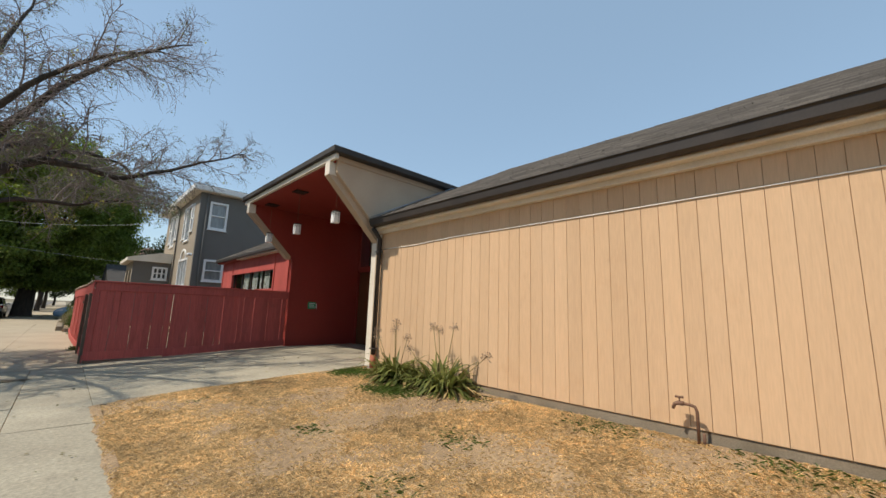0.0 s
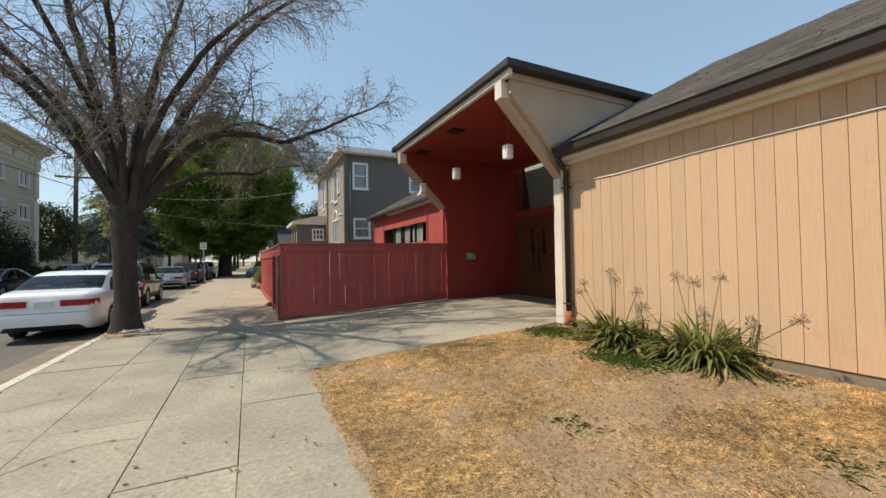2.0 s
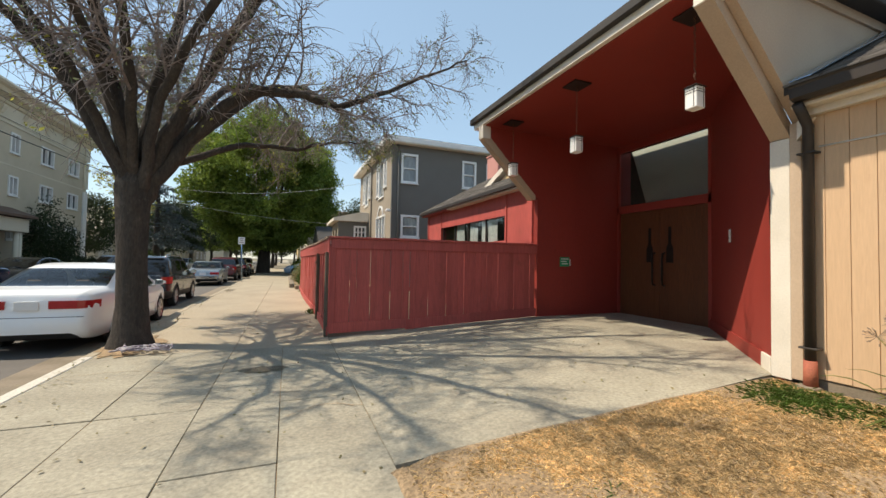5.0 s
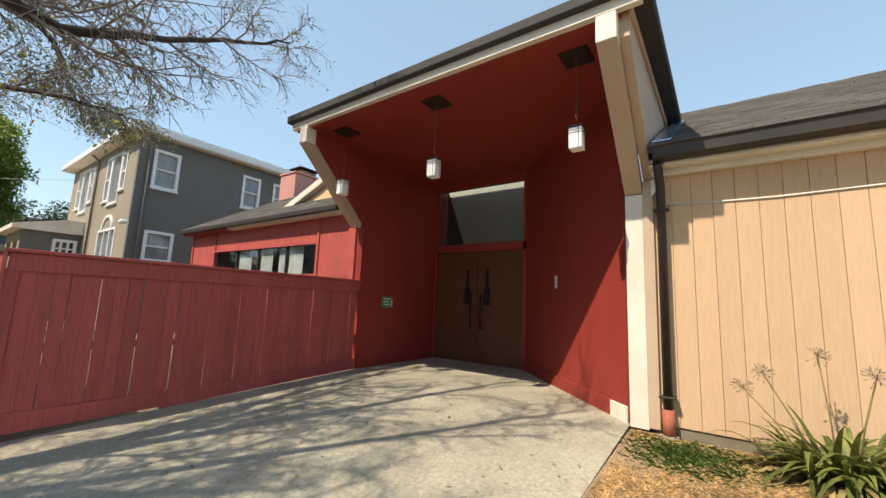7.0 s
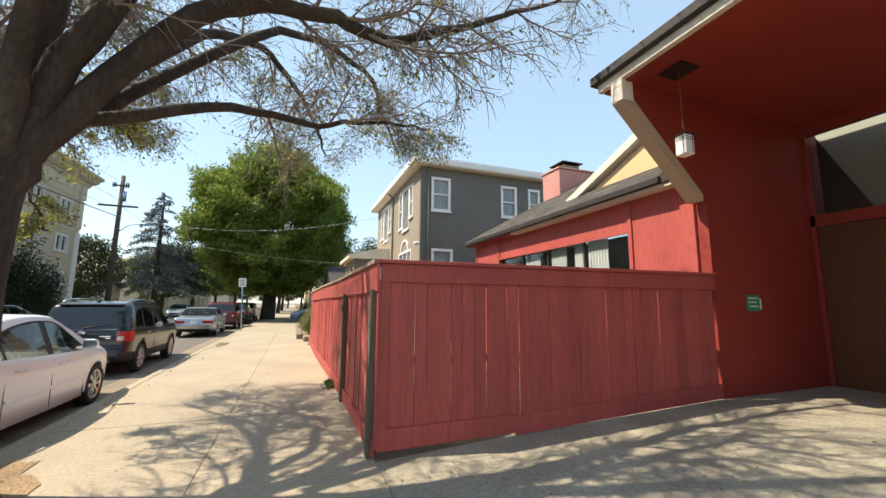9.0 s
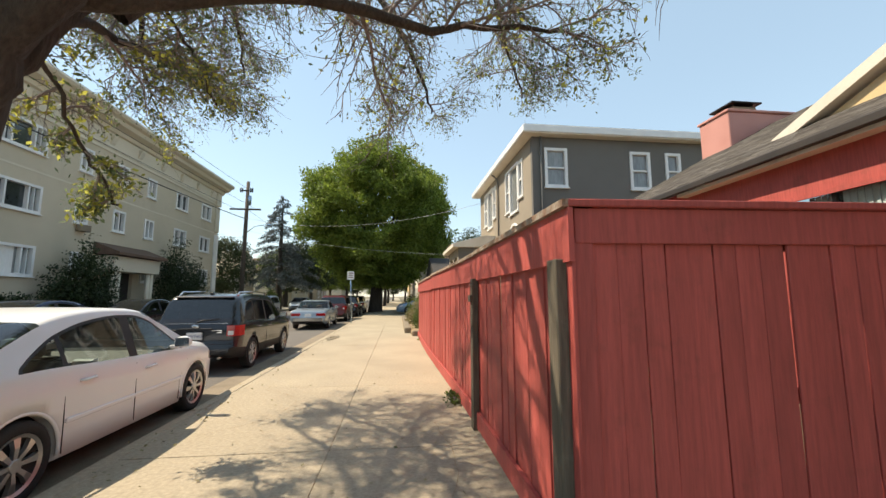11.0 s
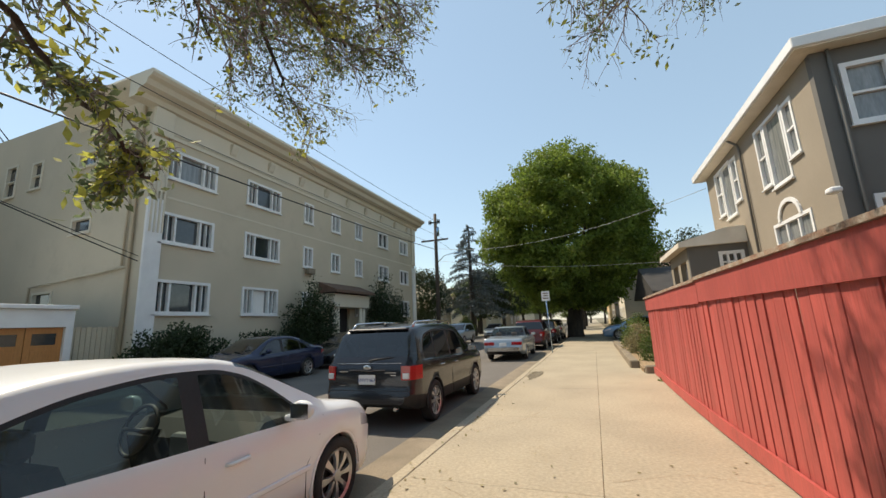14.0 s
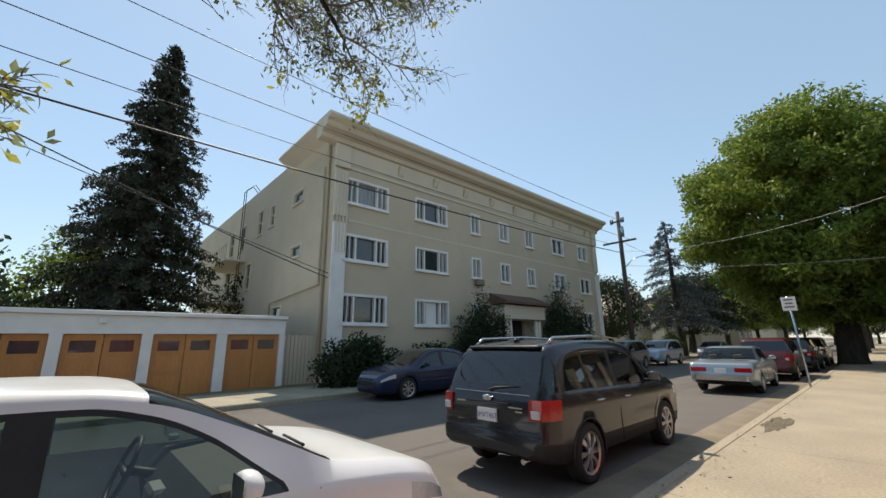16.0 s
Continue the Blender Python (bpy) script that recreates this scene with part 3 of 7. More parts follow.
setting("trim_eave", box(4.99, 13.0, 3.40, 5.198, 17.9, 3.455), M["white"], "cream painted eave board", "trim")
setting("soffit_eave", box(4.99, 17.9, 3.40, 5.198, 20.7, 3.455), M["red"], "red painted soffit", "soffit")
bm = bmesh.new()
prism(bm, [(16.3, 4.05), (13.0, 4.05), (13.0, 5.35)], "x", 6.05, 6.2)
setting("wall_cream", bm, M["cream"], "cream painted gable panel above the low roof", "wall")
bm = bmesh.new()
prism(bm, [(16.55, 4.04), (13.0, 5.44), (13.0, 5.62), (16.75, 4.14)], "x", 5.92, 6.3)
setting("trim_rake", bm, M["white"], "cream rake board on the gable", "trim")
setting("trim_flash", box(5.98, 13.0, 4.05, 6.045, 16.3, 4.16), M["flash"], "pale flashing at the gable foot", "flashing")
c = thing("chimney", "boxy red painted chimney in a sunlit pinkish tone, with a metal cap", "chimney", at=(9.3, 20.4, 5.0))
part("shaft", box(-1.1, -0.5, -0.4, 1.1, 0.5, 1.35, 0.02), M["redlit"], c)
part("rim", box(-1.14, -0.54, 1.355, 1.14, 0.54, 1.42, 0.01), M["redlit"], c)
part("flue", box(-0.75, -0.3, 1.43, -0.05, 0.3, 1.62, 0.01), M["oldconcrete"], c, "grey concrete flue")
part("cap", box(-0.85, -0.4, 1.68, 0.05, 0.4, 1.72, 0.005), M["iron"], c, "dark metal cap")
for x in (-0.7, -0.1):
    part("cap_leg", box(x - 0.02, -0.25, 1.62, x + 0.02, 0.25, 1.68), M["iron"], c)
bm = bmesh.new()
tube(bm, [(0.4, 0, 1.42), (0.4, 0, 1.62)], 0.08, 10)
part("vent_pipe", bm, M["iron"], c, "short dark vent pipe")

# ---- red board fence ----
rng = random.Random(21)
fence = thing("board_fence", "red painted board fence with a broad cap, weathered and leaning", "fence", at=(0.55, 12.72, 0.0))
fi = Matrix.Translation((-0.55, -12.72, 0))
FR = fi @ Matrix.Translation((5.2, 12.72, 0)) @ Matrix.Rotation(radians(-3.3), 4, "Z") @ Matrix.Translation((-5.2, -12.72, 0))


def fence_board_mesh(name, w, h, seed):
    bm = bmesh.new()
    quad_box(bm, -w / 2, -0.009, 0, w / 2, 0.009, h, 0.003)
    return mesh_of(name, bm, M["fence"])


FH = 1.98
# front run, facing the driveway; ground rises with x
x, k = 0.60, 0
widths = [fence_board_mesh("board", w, 1.0, 0) for w in (0.128, 0.137, 0.142)]
while x < 5.16:
    k += 1
    me = widths[k % 3]
    z0 = 0.14 + 0.27 * (x - 0.5) / 4.6 + rng.uniform(-0.015, 0.015)
    gap = 0.008 if k in (11, 19, 24) else 0.002
    piece("board", me, fence, FR @ pose(x + 0.07, 12.72 + rng.uniform(-0.003, 0.003), z0, rng.uniform(-0.3, 0.3), rng.uniform(-0.25, 0.25), rng.uniform(-0.8, 0.8)) @ Matrix.Diagonal((1, 1, 1.80 - z0, 1)))
    x += (0.128, 0.137, 0.142)[k % 3] + gap
part("corner_board", under(box(0.475, 12.69, 0.10, 0.60, 12.712, 1.80, 0.003), FR), M["fence"], fence)
bm = bmesh.new()
quad_box(bm, 0.50, 12.685, 1.77, 5.22, 12.71, 1.965, 0.004)
part("top_rail", under(bm, FR), M["fence"], fence)
bm = bmesh.new()
quad_box(bm, 0.46, 12.655, 1.968, 5.22, 12.82, 2.01, 0.006)
part("cap_board", under(bm, FR), M["fence"], fence)
for a, b, za, zb in ((0.50, 2.05, 0.07, 0.13), (2.055, 3.5, 0.10, 0.20), (3.505, 5.2, 0.20, 0.30)):
    bm = prism(bmesh.new(), [(a, za), (b, zb), (b, zb + 0.19), (a, za + 0.21)], "y", 12.688, 12.709)
    part("kick_board", under(bm, FR), M["fence"], fence)
for z in (0.9, 1.74):
    part("back_rail", under(box(0.56, 12.74, z, 5.2, 12.80, z + 0.09), FR), M["fence"], fence)
# side run along the pavement, leaning a little
L = 12.75
YC = 12.985
y, k = 0.02, 0
wide = [fence_board_mesh("side_board", w, 1.0, 0) for w in (0.180, 0.188, 0.172)]


def side_x(y):
    return 0.505 - 0.17 * y / L + 0.03 * math.sin(y * 0.55)


while y < L:
    k += 1
    w = (0.180, 0.188, 0.172)[k % 3]
    z0 = 0.16 + rng.uniform(-0.01, 0.01)
    gap = 0.03 if abs(y - 5.3) < 0.1 else 0.007
    lean = rng.uniform(-1.0, 1.0)
    piece("board", wide[k % 3], fence, fi @ pose(side_x(y) + rng.uniform(-0.006, 0.006), YC + y + w / 2, z0, lean * 0.3, 0.8, 90 + rng.uniform(-2.0, 2.0)) @ Matrix.Diagonal((1, 1, 1.70 - z0, 1)))
    y += w + gap


def side_strip(bm, a, b, x0, x1, z0, z1):
    n = max(1, int((b - a) / 0.6))
    vs = []
    for i in range(n + 1):
        y = a + (b - a) * i / n
        c = side_x(y)
        vs.append([bm.verts.new(p) for p in ((c + x0, YC + y, z0), (c + x1, YC + y, z0), (c + x1, YC + y, z1), (c + x0, YC + y, z1))])
    fs = [bm.faces.new(vs[0]), bm.faces.new(vs[-1][::-1])]
    for p, q in zip(vs, vs[1:]):
        for j in range(4):
            fs.append(bm.faces.new((p[j], q[j], q[(j + 1) % 4], p[(j + 1) % 4])))
    bmesh.ops.recalc_face_normals(bm, faces=fs)
    return bm


part("corner_board", under(box(0.478, YC - 0.035, 0.10, 0.50, YC + 0.05, 1.69, 0.003), fi), M["fence"], fence)
for a, b, dz in ((-0.05, 2.45, 0.0), (2.46, 7.2, -0.01), (7.21, 12.75, -0.03)):
    part("top_rail", under(side_strip(bmesh.new(), a, b, -0.045, -0.015, 1.67 + dz, 1.965 + dz), fi), M["fence"], fence)
    part("cap_board", under(side_strip(bmesh.new(), a, b, -0.075, 0.10, 1.968 + dz, 2.01 + dz), fi), M["moss"], fence, "cap board with peeling paint and lichen")
for a, b in ((0.0, 2.5), (2.52, 7.6), (7.62, 12.75)):
    part("kick_board", under(side_strip(bmesh.new(), a, b, -0.05, -0.018, 0.03, 0.20), fi), M["fence"], fence)
part("back_rail", under(side_strip(bmesh.new(), 0.05, 12.7, 0.02, 0.07, 0.9, 0.99), fi), M["fence"], fence)
for y in (0.10, 2.53):
    bm = box(side_x(y) - 0.09, YC + y - 0.065, 0.0, side_x(y) - 0.018, YC + y + 0.065, 1.69, 0.006)
    part("post", under(bm, fi), M["oldwood"], fence, "bare grey weathered post")
bm = box(side_x(2.53) - 0.115, YC + 2.46, 1.42, side_x(2.53) - 0.092, YC + 2.61, 1.50, 0.004)
part("latch_block", under(bm, fi), M["oldwood"], fence)
for y in (6, 9, 12.6):
    part("inner_post", under(box(side_x(y) + 0.02, YC + y - 0.05, 0.0, side_x(y) + 0.12, YC + y + 0.05, 1.9), fi), M["fence"], fence)

# ---- vehicles ----
def paint(name, c, rough=0.28, metal=0.0):
    return mat(name, c, [v * 0.93 for v in c], rough, 1.0, 300, 0.03, 0, metal=metal, coat=0.45, spec=0.4)


P = dict(
    white=paint("white_car_paint", (0.84, 0.85, 0.85)), charcoal=paint("charcoal_car_paint", (0.022, 0.024, 0.030), 0.25, 0.35),
    silver=paint("silver_car_paint", (0.33, 0.38, 0.42), 0.3, 0.45), navy=paint("navy_car_paint", (0.012, 0.02, 0.06), 0.25, 0.2),
    black=paint("black_car_paint", (0.012, 0.013, 0.015), 0.22), maroon=paint("maroon_car_paint", (0.12, 0.02, 0.02), 0.3, 0.3),
    blue=paint("blue_car_paint", (0.16, 0.27, 0.42), 0.3, 0.4), pale=paint("pale_blue_car_paint", (0.35, 0.43, 0.52), 0.3, 0.4), grey=paint("grey_car_paint", (0.20, 0.20, 0.20), 0.3, 0.4),
)
M["tyre"] = mat("tyre_rubber", (0.022, 0.021, 0.02), (0.03, 0.028, 0.026), 0.85, 6, 60, 0.2, 0.2)
M["rim"] = mat("alloy_rim", (0.5, 0.5, 0.5), (0.42, 0.42, 0.42), 0.3, 6, 60, 0.08, 0, metal=0.8)
M["cabin"] = mat("car_cabin", (0.09, 0.08, 0.07), (0.06, 0.055, 0.05), 0.9, 4, 40, 0.2, 0.1)
M["carglass"] = glass("car_glass", (0.40, 0.49, 0.46), 0.85)
M["tint"] = glass("tinted_car_glass", (0.16, 0.17, 0.18), 0.4)
M["tail"] = mat("tail_lamp_lens", (0.40, 0.012, 0.015), (0.33, 0.01, 0.012), 0.12, 8, 60, 0.15, 0, coat=0.6)
M["lens"] = mat("clear_lamp_lens", (0.55, 0.56, 0.57), (0.45, 0.46, 0.47), 0.12, 8, 60, 0.15, 0, coat=0.6)
M["plastic"] = mat("black_trim_plastic", (0.02, 0.02, 0.02), (0.026, 0.026, 0.026), 0.55, 6, 60, 0.15, 0.05)
M["plate"] = mat("number_plate", (0.75, 0.74, 0.72), (0.7, 0.69, 0.67), 0.45, 8, 60, 0.05, 0)
M["ink"] = mat("plate_ink", (0.05, 0.07, 0.22), (0.05, 0.07, 0.2), 0.6, 8, 60, 0.05, 0)


def lerp_table(tab, y):
    """A smooth curve through a table that never overshoots it."""
    xs, zs = [a for a, _ in tab], [b for _, b in tab]
    if y <= xs[0]:
        return zs[0]
    if y >= xs[-1]:
        return zs[-1]
    i = max(k for k in range(len(xs) - 1) if xs[k] <= y)

    def slope(k):
        if k == 0 or k == len(xs) - 1:
            a = min(k, len(xs) - 2)
            return (zs[a + 1] - zs[a]) / (xs[a + 1] - xs[a])
        a, b = (zs[k] - zs[k - 1]) / (xs[k] - xs[k - 1]), (zs[k + 1] - zs[k]) / (xs[k + 1] - xs[k])
        return 0.0 if a * b <= 0 else 2 * a * b / (a + b)
    h = xs[i + 1] - xs[i]
    u = (y - xs[i]) / h
    m0, m1 = slope(i) * h, slope(i + 1) * h
    return (2 * u ** 3 - 3 * u * u + 1) * zs[i] + (u ** 3 - 2 * u * u + u) * m0 + (3 * u * u - 2 * u ** 3) * zs[i + 1] + (u ** 3 - u * u) * m1


SEDAN = dict(L=4.8, R=0.33, yr=1.12, yf=3.85, tumble=0.13,
    top=[(0, 0.82), (0.03, 0.96), (0.10, 1.04), (0.25, 1.075), (0.68, 1.10), (0.80, 1.13), (1.10, 1.27), (1.45, 1.42), (1.8, 1.49), (2.2, 1.515), (2.6, 1.50), (2.85, 1.455), (3.2, 1.305), (3.55, 1.12), (3.76, 1.01), (3.86, 0.985), (4.2, 0.93), (4.5, 0.85), (4.68, 0.755), (4.77, 0.66), (4.8, 0.56)],
    belt=[(0, 0.79), (0.10, 0.97), (0.7, 1.02), (1.2, 1.02), (2.0, 0.985), (3.0, 0.945), (3.7, 0.915), (4.1, 0.87), (4.5, 0.775), (4.7, 0.66), (4.78, 0.57), (4.8, 0.50)],
    half=[(0, 0.68), (0.05, 0.77), (0.15, 0.825), (0.4, 0.875), (1.0, 0.905), (2.5, 0.915), (3.8, 0.90), (4.3, 0.85), (4.55, 0.77), (4.7, 0.66), (4.77, 0.55), (4.8, 0.42)],
    bot=[(0, 0.36), (0.12, 0.25), (0.5, 0.20), (4.2, 0.18), (4.7, 0.22), (4.8, 0.34)],
    arc=[(1.08, 1.02), (1.25, 1.13), (1.5, 1.255), (1.9, 1.36), (2.3, 1.395), (2.6, 1.385), (2.85, 1.325), (3.1, 1.20), (3.3, 1.05), (3.46, 0.93)],
    rear=(0.72, 1.42), front=(2.82, 3.74), wins=((1.12, 1.50), (1.55, 2.36), (2.50, 3.44)))
OLDSEDAN = dict(L=4.7, R=0.31, yr=1.05, yf=3.83, tumble=0.12,
    top=[(0, 0.72), (0.03, 0.86), (0.10, 0.93), (1.02, 0.985), (1.10, 1.0), (1.36, 1.25), (1.56, 1.39), (2.2, 1.43), (2.7, 1.40), (2.92, 1.30), (3.25, 1.03), (3.35, 1.0), (4.3, 0.93), (4.62, 0.88), (4.68, 0.80), (4.7, 0.6)],
    belt=[(0, 0.70), (0.08, 0.90), (1.0, 0.94), (3.3, 0.93), (4.4, 0.86), (4.66, 0.78), (4.7, 0.56)],
    half=[(0, 0.79), (0.08, 0.85), (0.8, 0.885), (3.6, 0.885), (4.5, 0.85), (4.7, 0.80)],
    bot=[(0, 0.42), (0.15, 0.32), (0.6, 0.24), (4.2, 0.22), (4.6, 0.30), (4.7, 0.42)],
    arc=[(1.55, 0.94), (1.62, 1.15), (1.72, 1.28), (2.2, 1.33), (2.65, 1.30), (2.82, 1.22), (3.02, 1.03), (3.12, 0.92)],
    rear=(1.12, 1.52), front=(2.88, 3.24), wins=((1.58, 2.08), (2.15, 3.08)))
SUV = dict(L=4.5, R=0.345, yr=0.88, yf=3.46, tumble=0.085,
    top=[(0, 0.86), (0.02, 0.99), (0.06, 1.08), (0.14, 1.24), (0.26, 1.46), (0.33, 1.56), (0.42, 1.625), (0.6, 1.665), (1.2, 1.70), (2.0, 1.69), (2.4, 1.655), (2.6, 1.60), (2.95, 1.40), (3.25, 1.18), (3.38, 1.11), (3.6, 1.085), (4.1, 1.01), (4.35, 0.92), (4.45, 0.80), (4.5, 0.65)],
    belt=[(0, 0.82), (0.05, 0.98), (0.15, 1.06), (0.4, 1.09), (1.5, 1.06), (3.2, 1.01), (3.6, 0.99), (4.2, 0.90), (4.42, 0.76), (4.5, 0.56)],
    half=[(0, 0.71), (0.03, 0.78), (0.1, 0.835), (0.3, 0.88), (3.5, 0.895), (4.1, 0.86), (4.35, 0.76), (4.45, 0.66), (4.5, 0.55)],
    bot=[(0, 0.42), (0.15, 0.34), (0.5, 0.28), (4.0, 0.26), (4.4, 0.30), (4.5, 0.42)],
    arc=[(0.44, 1.09), (0.54, 1.34), (0.70, 1.48), (1.2, 1.545), (2.0, 1.535), (2.4, 1.485), (2.65, 1.37), (2.95, 1.17), (3.14, 1.0)],
    rear=(0.10, 0.345), front=(2.56, 3.34), wins=((0.46, 0.98), (1.04, 1.74), (1.84, 3.12)))


def car(name, label, spec, body, glassmat, at, heading, group="", cabin=True, tail="corner", wheel="alloy"):
    """A car from cross sections: heading 0 points its nose along +y; at is the middle of its length on the road."""
    t = thing(name, label, "car", group, "", at)
    t.rotation_euler = (0, 0, radians(heading))
    L, R = spec["L"], spec["R"]
    xo = -L / 2

    def half(y):
        return lerp_table(spec["half"], y)
    ys = sorted({round(v, 3) for tab in ("top", "half", "belt", "arc") for v, _ in spec[tab]} | {round(L * i / 80, 3) for i in range(81)}
                | {round(c + R * 1.14 * math.cos(a * math.pi / 18), 3) for c in (spec["yr"], spec["yf"]) for a in range(19)} | {v for w in spec["wins"] for v in w} | set(spec["rear"]) | set(spec["front"]))
    ys = [y for i, y in enumerate(ys) if i == 0 or y - ys[i - 1] > 0.004]
    rows = []
    for y in ys:
        zt, zb, w, b = (lerp_table(spec[k], y) for k in ("top", "belt", "half", "bot"))
        h = max(0.012, zt - zb)
        f = min(1, h / 0.42)
        wr, wb = w * (0.90 - spec["tumble"] * f), w * 0.965
        lo = b
        for c in (spec["yr"], spec["yf"]):
            if abs(y - c) < R * 1.14:
                lo = max(lo, R + math.sqrt((R * 1.14) ** 2 - (y - c) ** 2))
        side = [(w * 0.86, b), (w * 0.965, b + 0.04), (w * 0.99, b + (zb - b) * 0.30), (w * 0.998, b + (zb - b) * 0.55), (w * 1.006, b + (zb - b) * 0.74), (w * 0.995, zb - 0.05), (wb, zb)]
        sec = [(0.0, b)] + [(x, min(max(z, lo), zb)) for x, z in side]
        rail = zb + h * 0.90
        inside = spec["arc"][0][0] < y < spec["arc"][-1][0]
        g = min(max(lerp_table(spec["arc"], y) if inside else zb, zb + 0.004), rail - 0.01) if h > 0.05 else zb + h * 0.3
        k = min(g + (0.028 if inside else 0.004), rail - 0.004) if h > 0.05 else zb + h * 0.6

        def lean(z):
            u = (z - zb) / (rail - zb)
            return wb + (wr - wb) * (u + 0.10 * (u * u - u))
        sec += [(lean(g), g), (lean(k), k), (wr, rail), (wr * 0.955, zb + h * 0.96), (wr * 0.86, zb + h * 0.98), (wr * 0.45, zb + h * 0.997), (0.0, zb + h)]
        rows.append(sec)
    ns = len(rows[0])
    groups = {}

    def swell(y, z):
        low = max(0.0, min(1.0, (0.68 - z) / 0.10))
        return 0.05 * low * (max(0.0, 1 - y / 0.35) * -1 + max(0.0, 1 - (L - y) / 0.35))
    V = []
    for i, y in enumerate(ys):
        for s in (1, -1):
            V += [(s * x, y + xo + swell(y, z), z) for x, z in rows[i]]
    for i in range(len(ys) - 1):
        ym = (ys[i] + ys[i + 1]) / 2
        hh = lerp_table(spec["top"], ym) - lerp_table(spec["belt"], ym)
        arced = spec["arc"][0][0] < ym < spec["arc"][-1][0]
        for sgn in (0, 1):
            for j in range(ns - 1):
                a, b = (i * 2 + sgn) * ns + j, ((i + 1) * 2 + sgn) * ns + j
                q = (a, a + 1, b + 1, b) if sgn else (a, b, b + 1, a + 1)
                reg = "body"
                if j == 7 and hh > 0.06 and arced:
                    reg = "pillar%d%d" % (sum(ym > w[1] for w in spec["wins"]), sgn)
                    for k, (w0, w1) in enumerate(spec["wins"]):
                        if w0 < ym < w1:
                            reg = "side_window%d%d" % (k, sgn)
                elif j == 8 and hh > 0.06 and arced:
                    reg = "window_surround%d" % sgn
                elif j >= 10 and spec["front"][0] < ym < spec["front"][1]:
                    reg = "windscreen"
                elif j >= (10 if tail != "suv" else 9) and spec["rear"][0] < ym < spec["rear"][1]:
                    reg = "rear_window"
                elif j == 5 and L - 0.52 < ym < L - 0.10 and tail != "chrome":
                    reg = "headlamp%d" % sgn
                elif j in (1, 2) and tail == "suv":
                    reg = "lower_cladding"
                elif j == 0:
                    reg = "underside"
                groups.setdefault(reg, []).append(q)
    for i, flip in ((0, False), (len(ys) - 1, True)):
        for j in range(ns - 1):
            a, b = i * 2 * ns + j, (i * 2 + 1) * ns + j
            q = (a, a + 1, b + 1, b)
            groups["body"].append(q[::-1] if flip else q)
    for reg, qs in groups.items():
        used = sorted({v for q in qs for v in q})
        idx = {v: k for k, v in enumerate(used)}
        nm = reg.rstrip("0123456789")
        m = body if nm == "body" else M["lens"] if nm == "headlamp" else M["plastic"] if nm in ("underside", "pillar", "window_surround", "lower_cladding") else glassmat
        ob = raw(nm, [V[v] for v in used], [tuple(dict.fromkeys(idx[v] for v in q)) for q in qs], m, True)
        ob.parent = t
        if nm.endswith("window") or nm == "windscreen":
            ob.visible_shadow = False
        if nm == "headlamp":
            tagged(ob, "clear headlamp")
    # wheels, with a dark well over each
    for y in (spec["yr"], spec["yf"]):
        wy = y + xo
        for s in (-1, 1):
            hw = half(y) - 0.10
            c = Vector((s * hw, wy, R))

            def lathe(prof, seg=32):
                bm = bmesh.new()
                rings = [[bm.verts.new((c.x + s * px, c.y + pr * math.cos(a), c.z + pr * math.sin(a))) for a in [2 * math.pi * k / seg for k in range(seg)]] for px, pr in prof]
                for p, q in zip(rings, rings[1:]):
                    for k in range(seg):
                        bm.faces.new((p[k], p[(k + 1) % seg], q[(k + 1) % seg], q[k])).smooth = True
                return bm
            wh = part("wheel", lathe([(-0.10, R * 0.62), (-0.10, R * 0.93), (-0.07, R), (0.06, R), (0.085, R * 0.97), (0.10, R * 0.90), (0.10, R * 0.74), (0.085, R * 0.70)]), M["tyre"], t, "black rubber tyre")
            part("rim_well", lathe([(0.088, R * 0.71), (0.085, R * 0.66), (0.04, R * 0.60), (0.03, R * 0.05)]), M["plastic"], wh)
            n = 8 if wheel == "alloy" else 12
            bm = bmesh.new()
            for k in range(n):
                a = 2 * math.pi * k / n
                u, v = Vector((0, math.cos(a), math.sin(a))), Vector((0, -math.sin(a), math.cos(a)))
                at_x = Vector((s, 0, 0))
                vs = []
                for rr, ww, out in ((R * 0.12, R * 0.055, 0.082), (R * 0.40, R * 0.075, 0.090), (R * 0.64, R * 0.125, 0.080)):
                    for dv, dx in ((-ww, out - 0.03), (ww, out - 0.03), (ww * 0.8, out), (-ww * 0.8, out)):
                        vs.append(bm.verts.new(c + u * rr + v * dv + at_x * dx))
                for lay in (0, 4):
                    for e in range(4):
                        bm.faces.new((vs[lay + e], vs[lay + (e + 1) % 4], vs[lay + 4 + (e + 1) % 4], vs[lay + 4 + e]))
            tube(bm, [(c.x + s * 0.05, c.y, c.z), (c.x + s * 0.094, c.y, c.z)], [R * 0.18, R * 0.15], 16)
            tube(bm, [(c.x + s * 0.070, c.y, c.z), (c.x + s * 0.094, c.y, c.z)], [R * 0.72, R * 0.70], 32, False)
            tube(bm, [(c.x + s * 0.094, c.y, c.z), (c.x + s * 0.080, c.y, c.z)], [R * 0.70, R * 0.62], 32, False)
            bmesh.ops.recalc_face_normals(bm, faces=bm.faces)
            part("rim", bm, M["rim"], wh, "silver alloy rim")
            bm = bmesh.new()
            arch = [Vector((s * (half(y + R * 1.14 * math.cos(a)) * 0.985), wy + R * 1.145 * math.cos(a), R + R * 1.145 * math.sin(a))) for a in [math.pi * (k / 20 * 1.1 - 0.05) for k in range(21)]]
            tube(bm, arch, 0.017, 6)
            part("arch_lip", bm, body if tail != "suv" else M["plastic"], t)
            bm = bmesh.new()
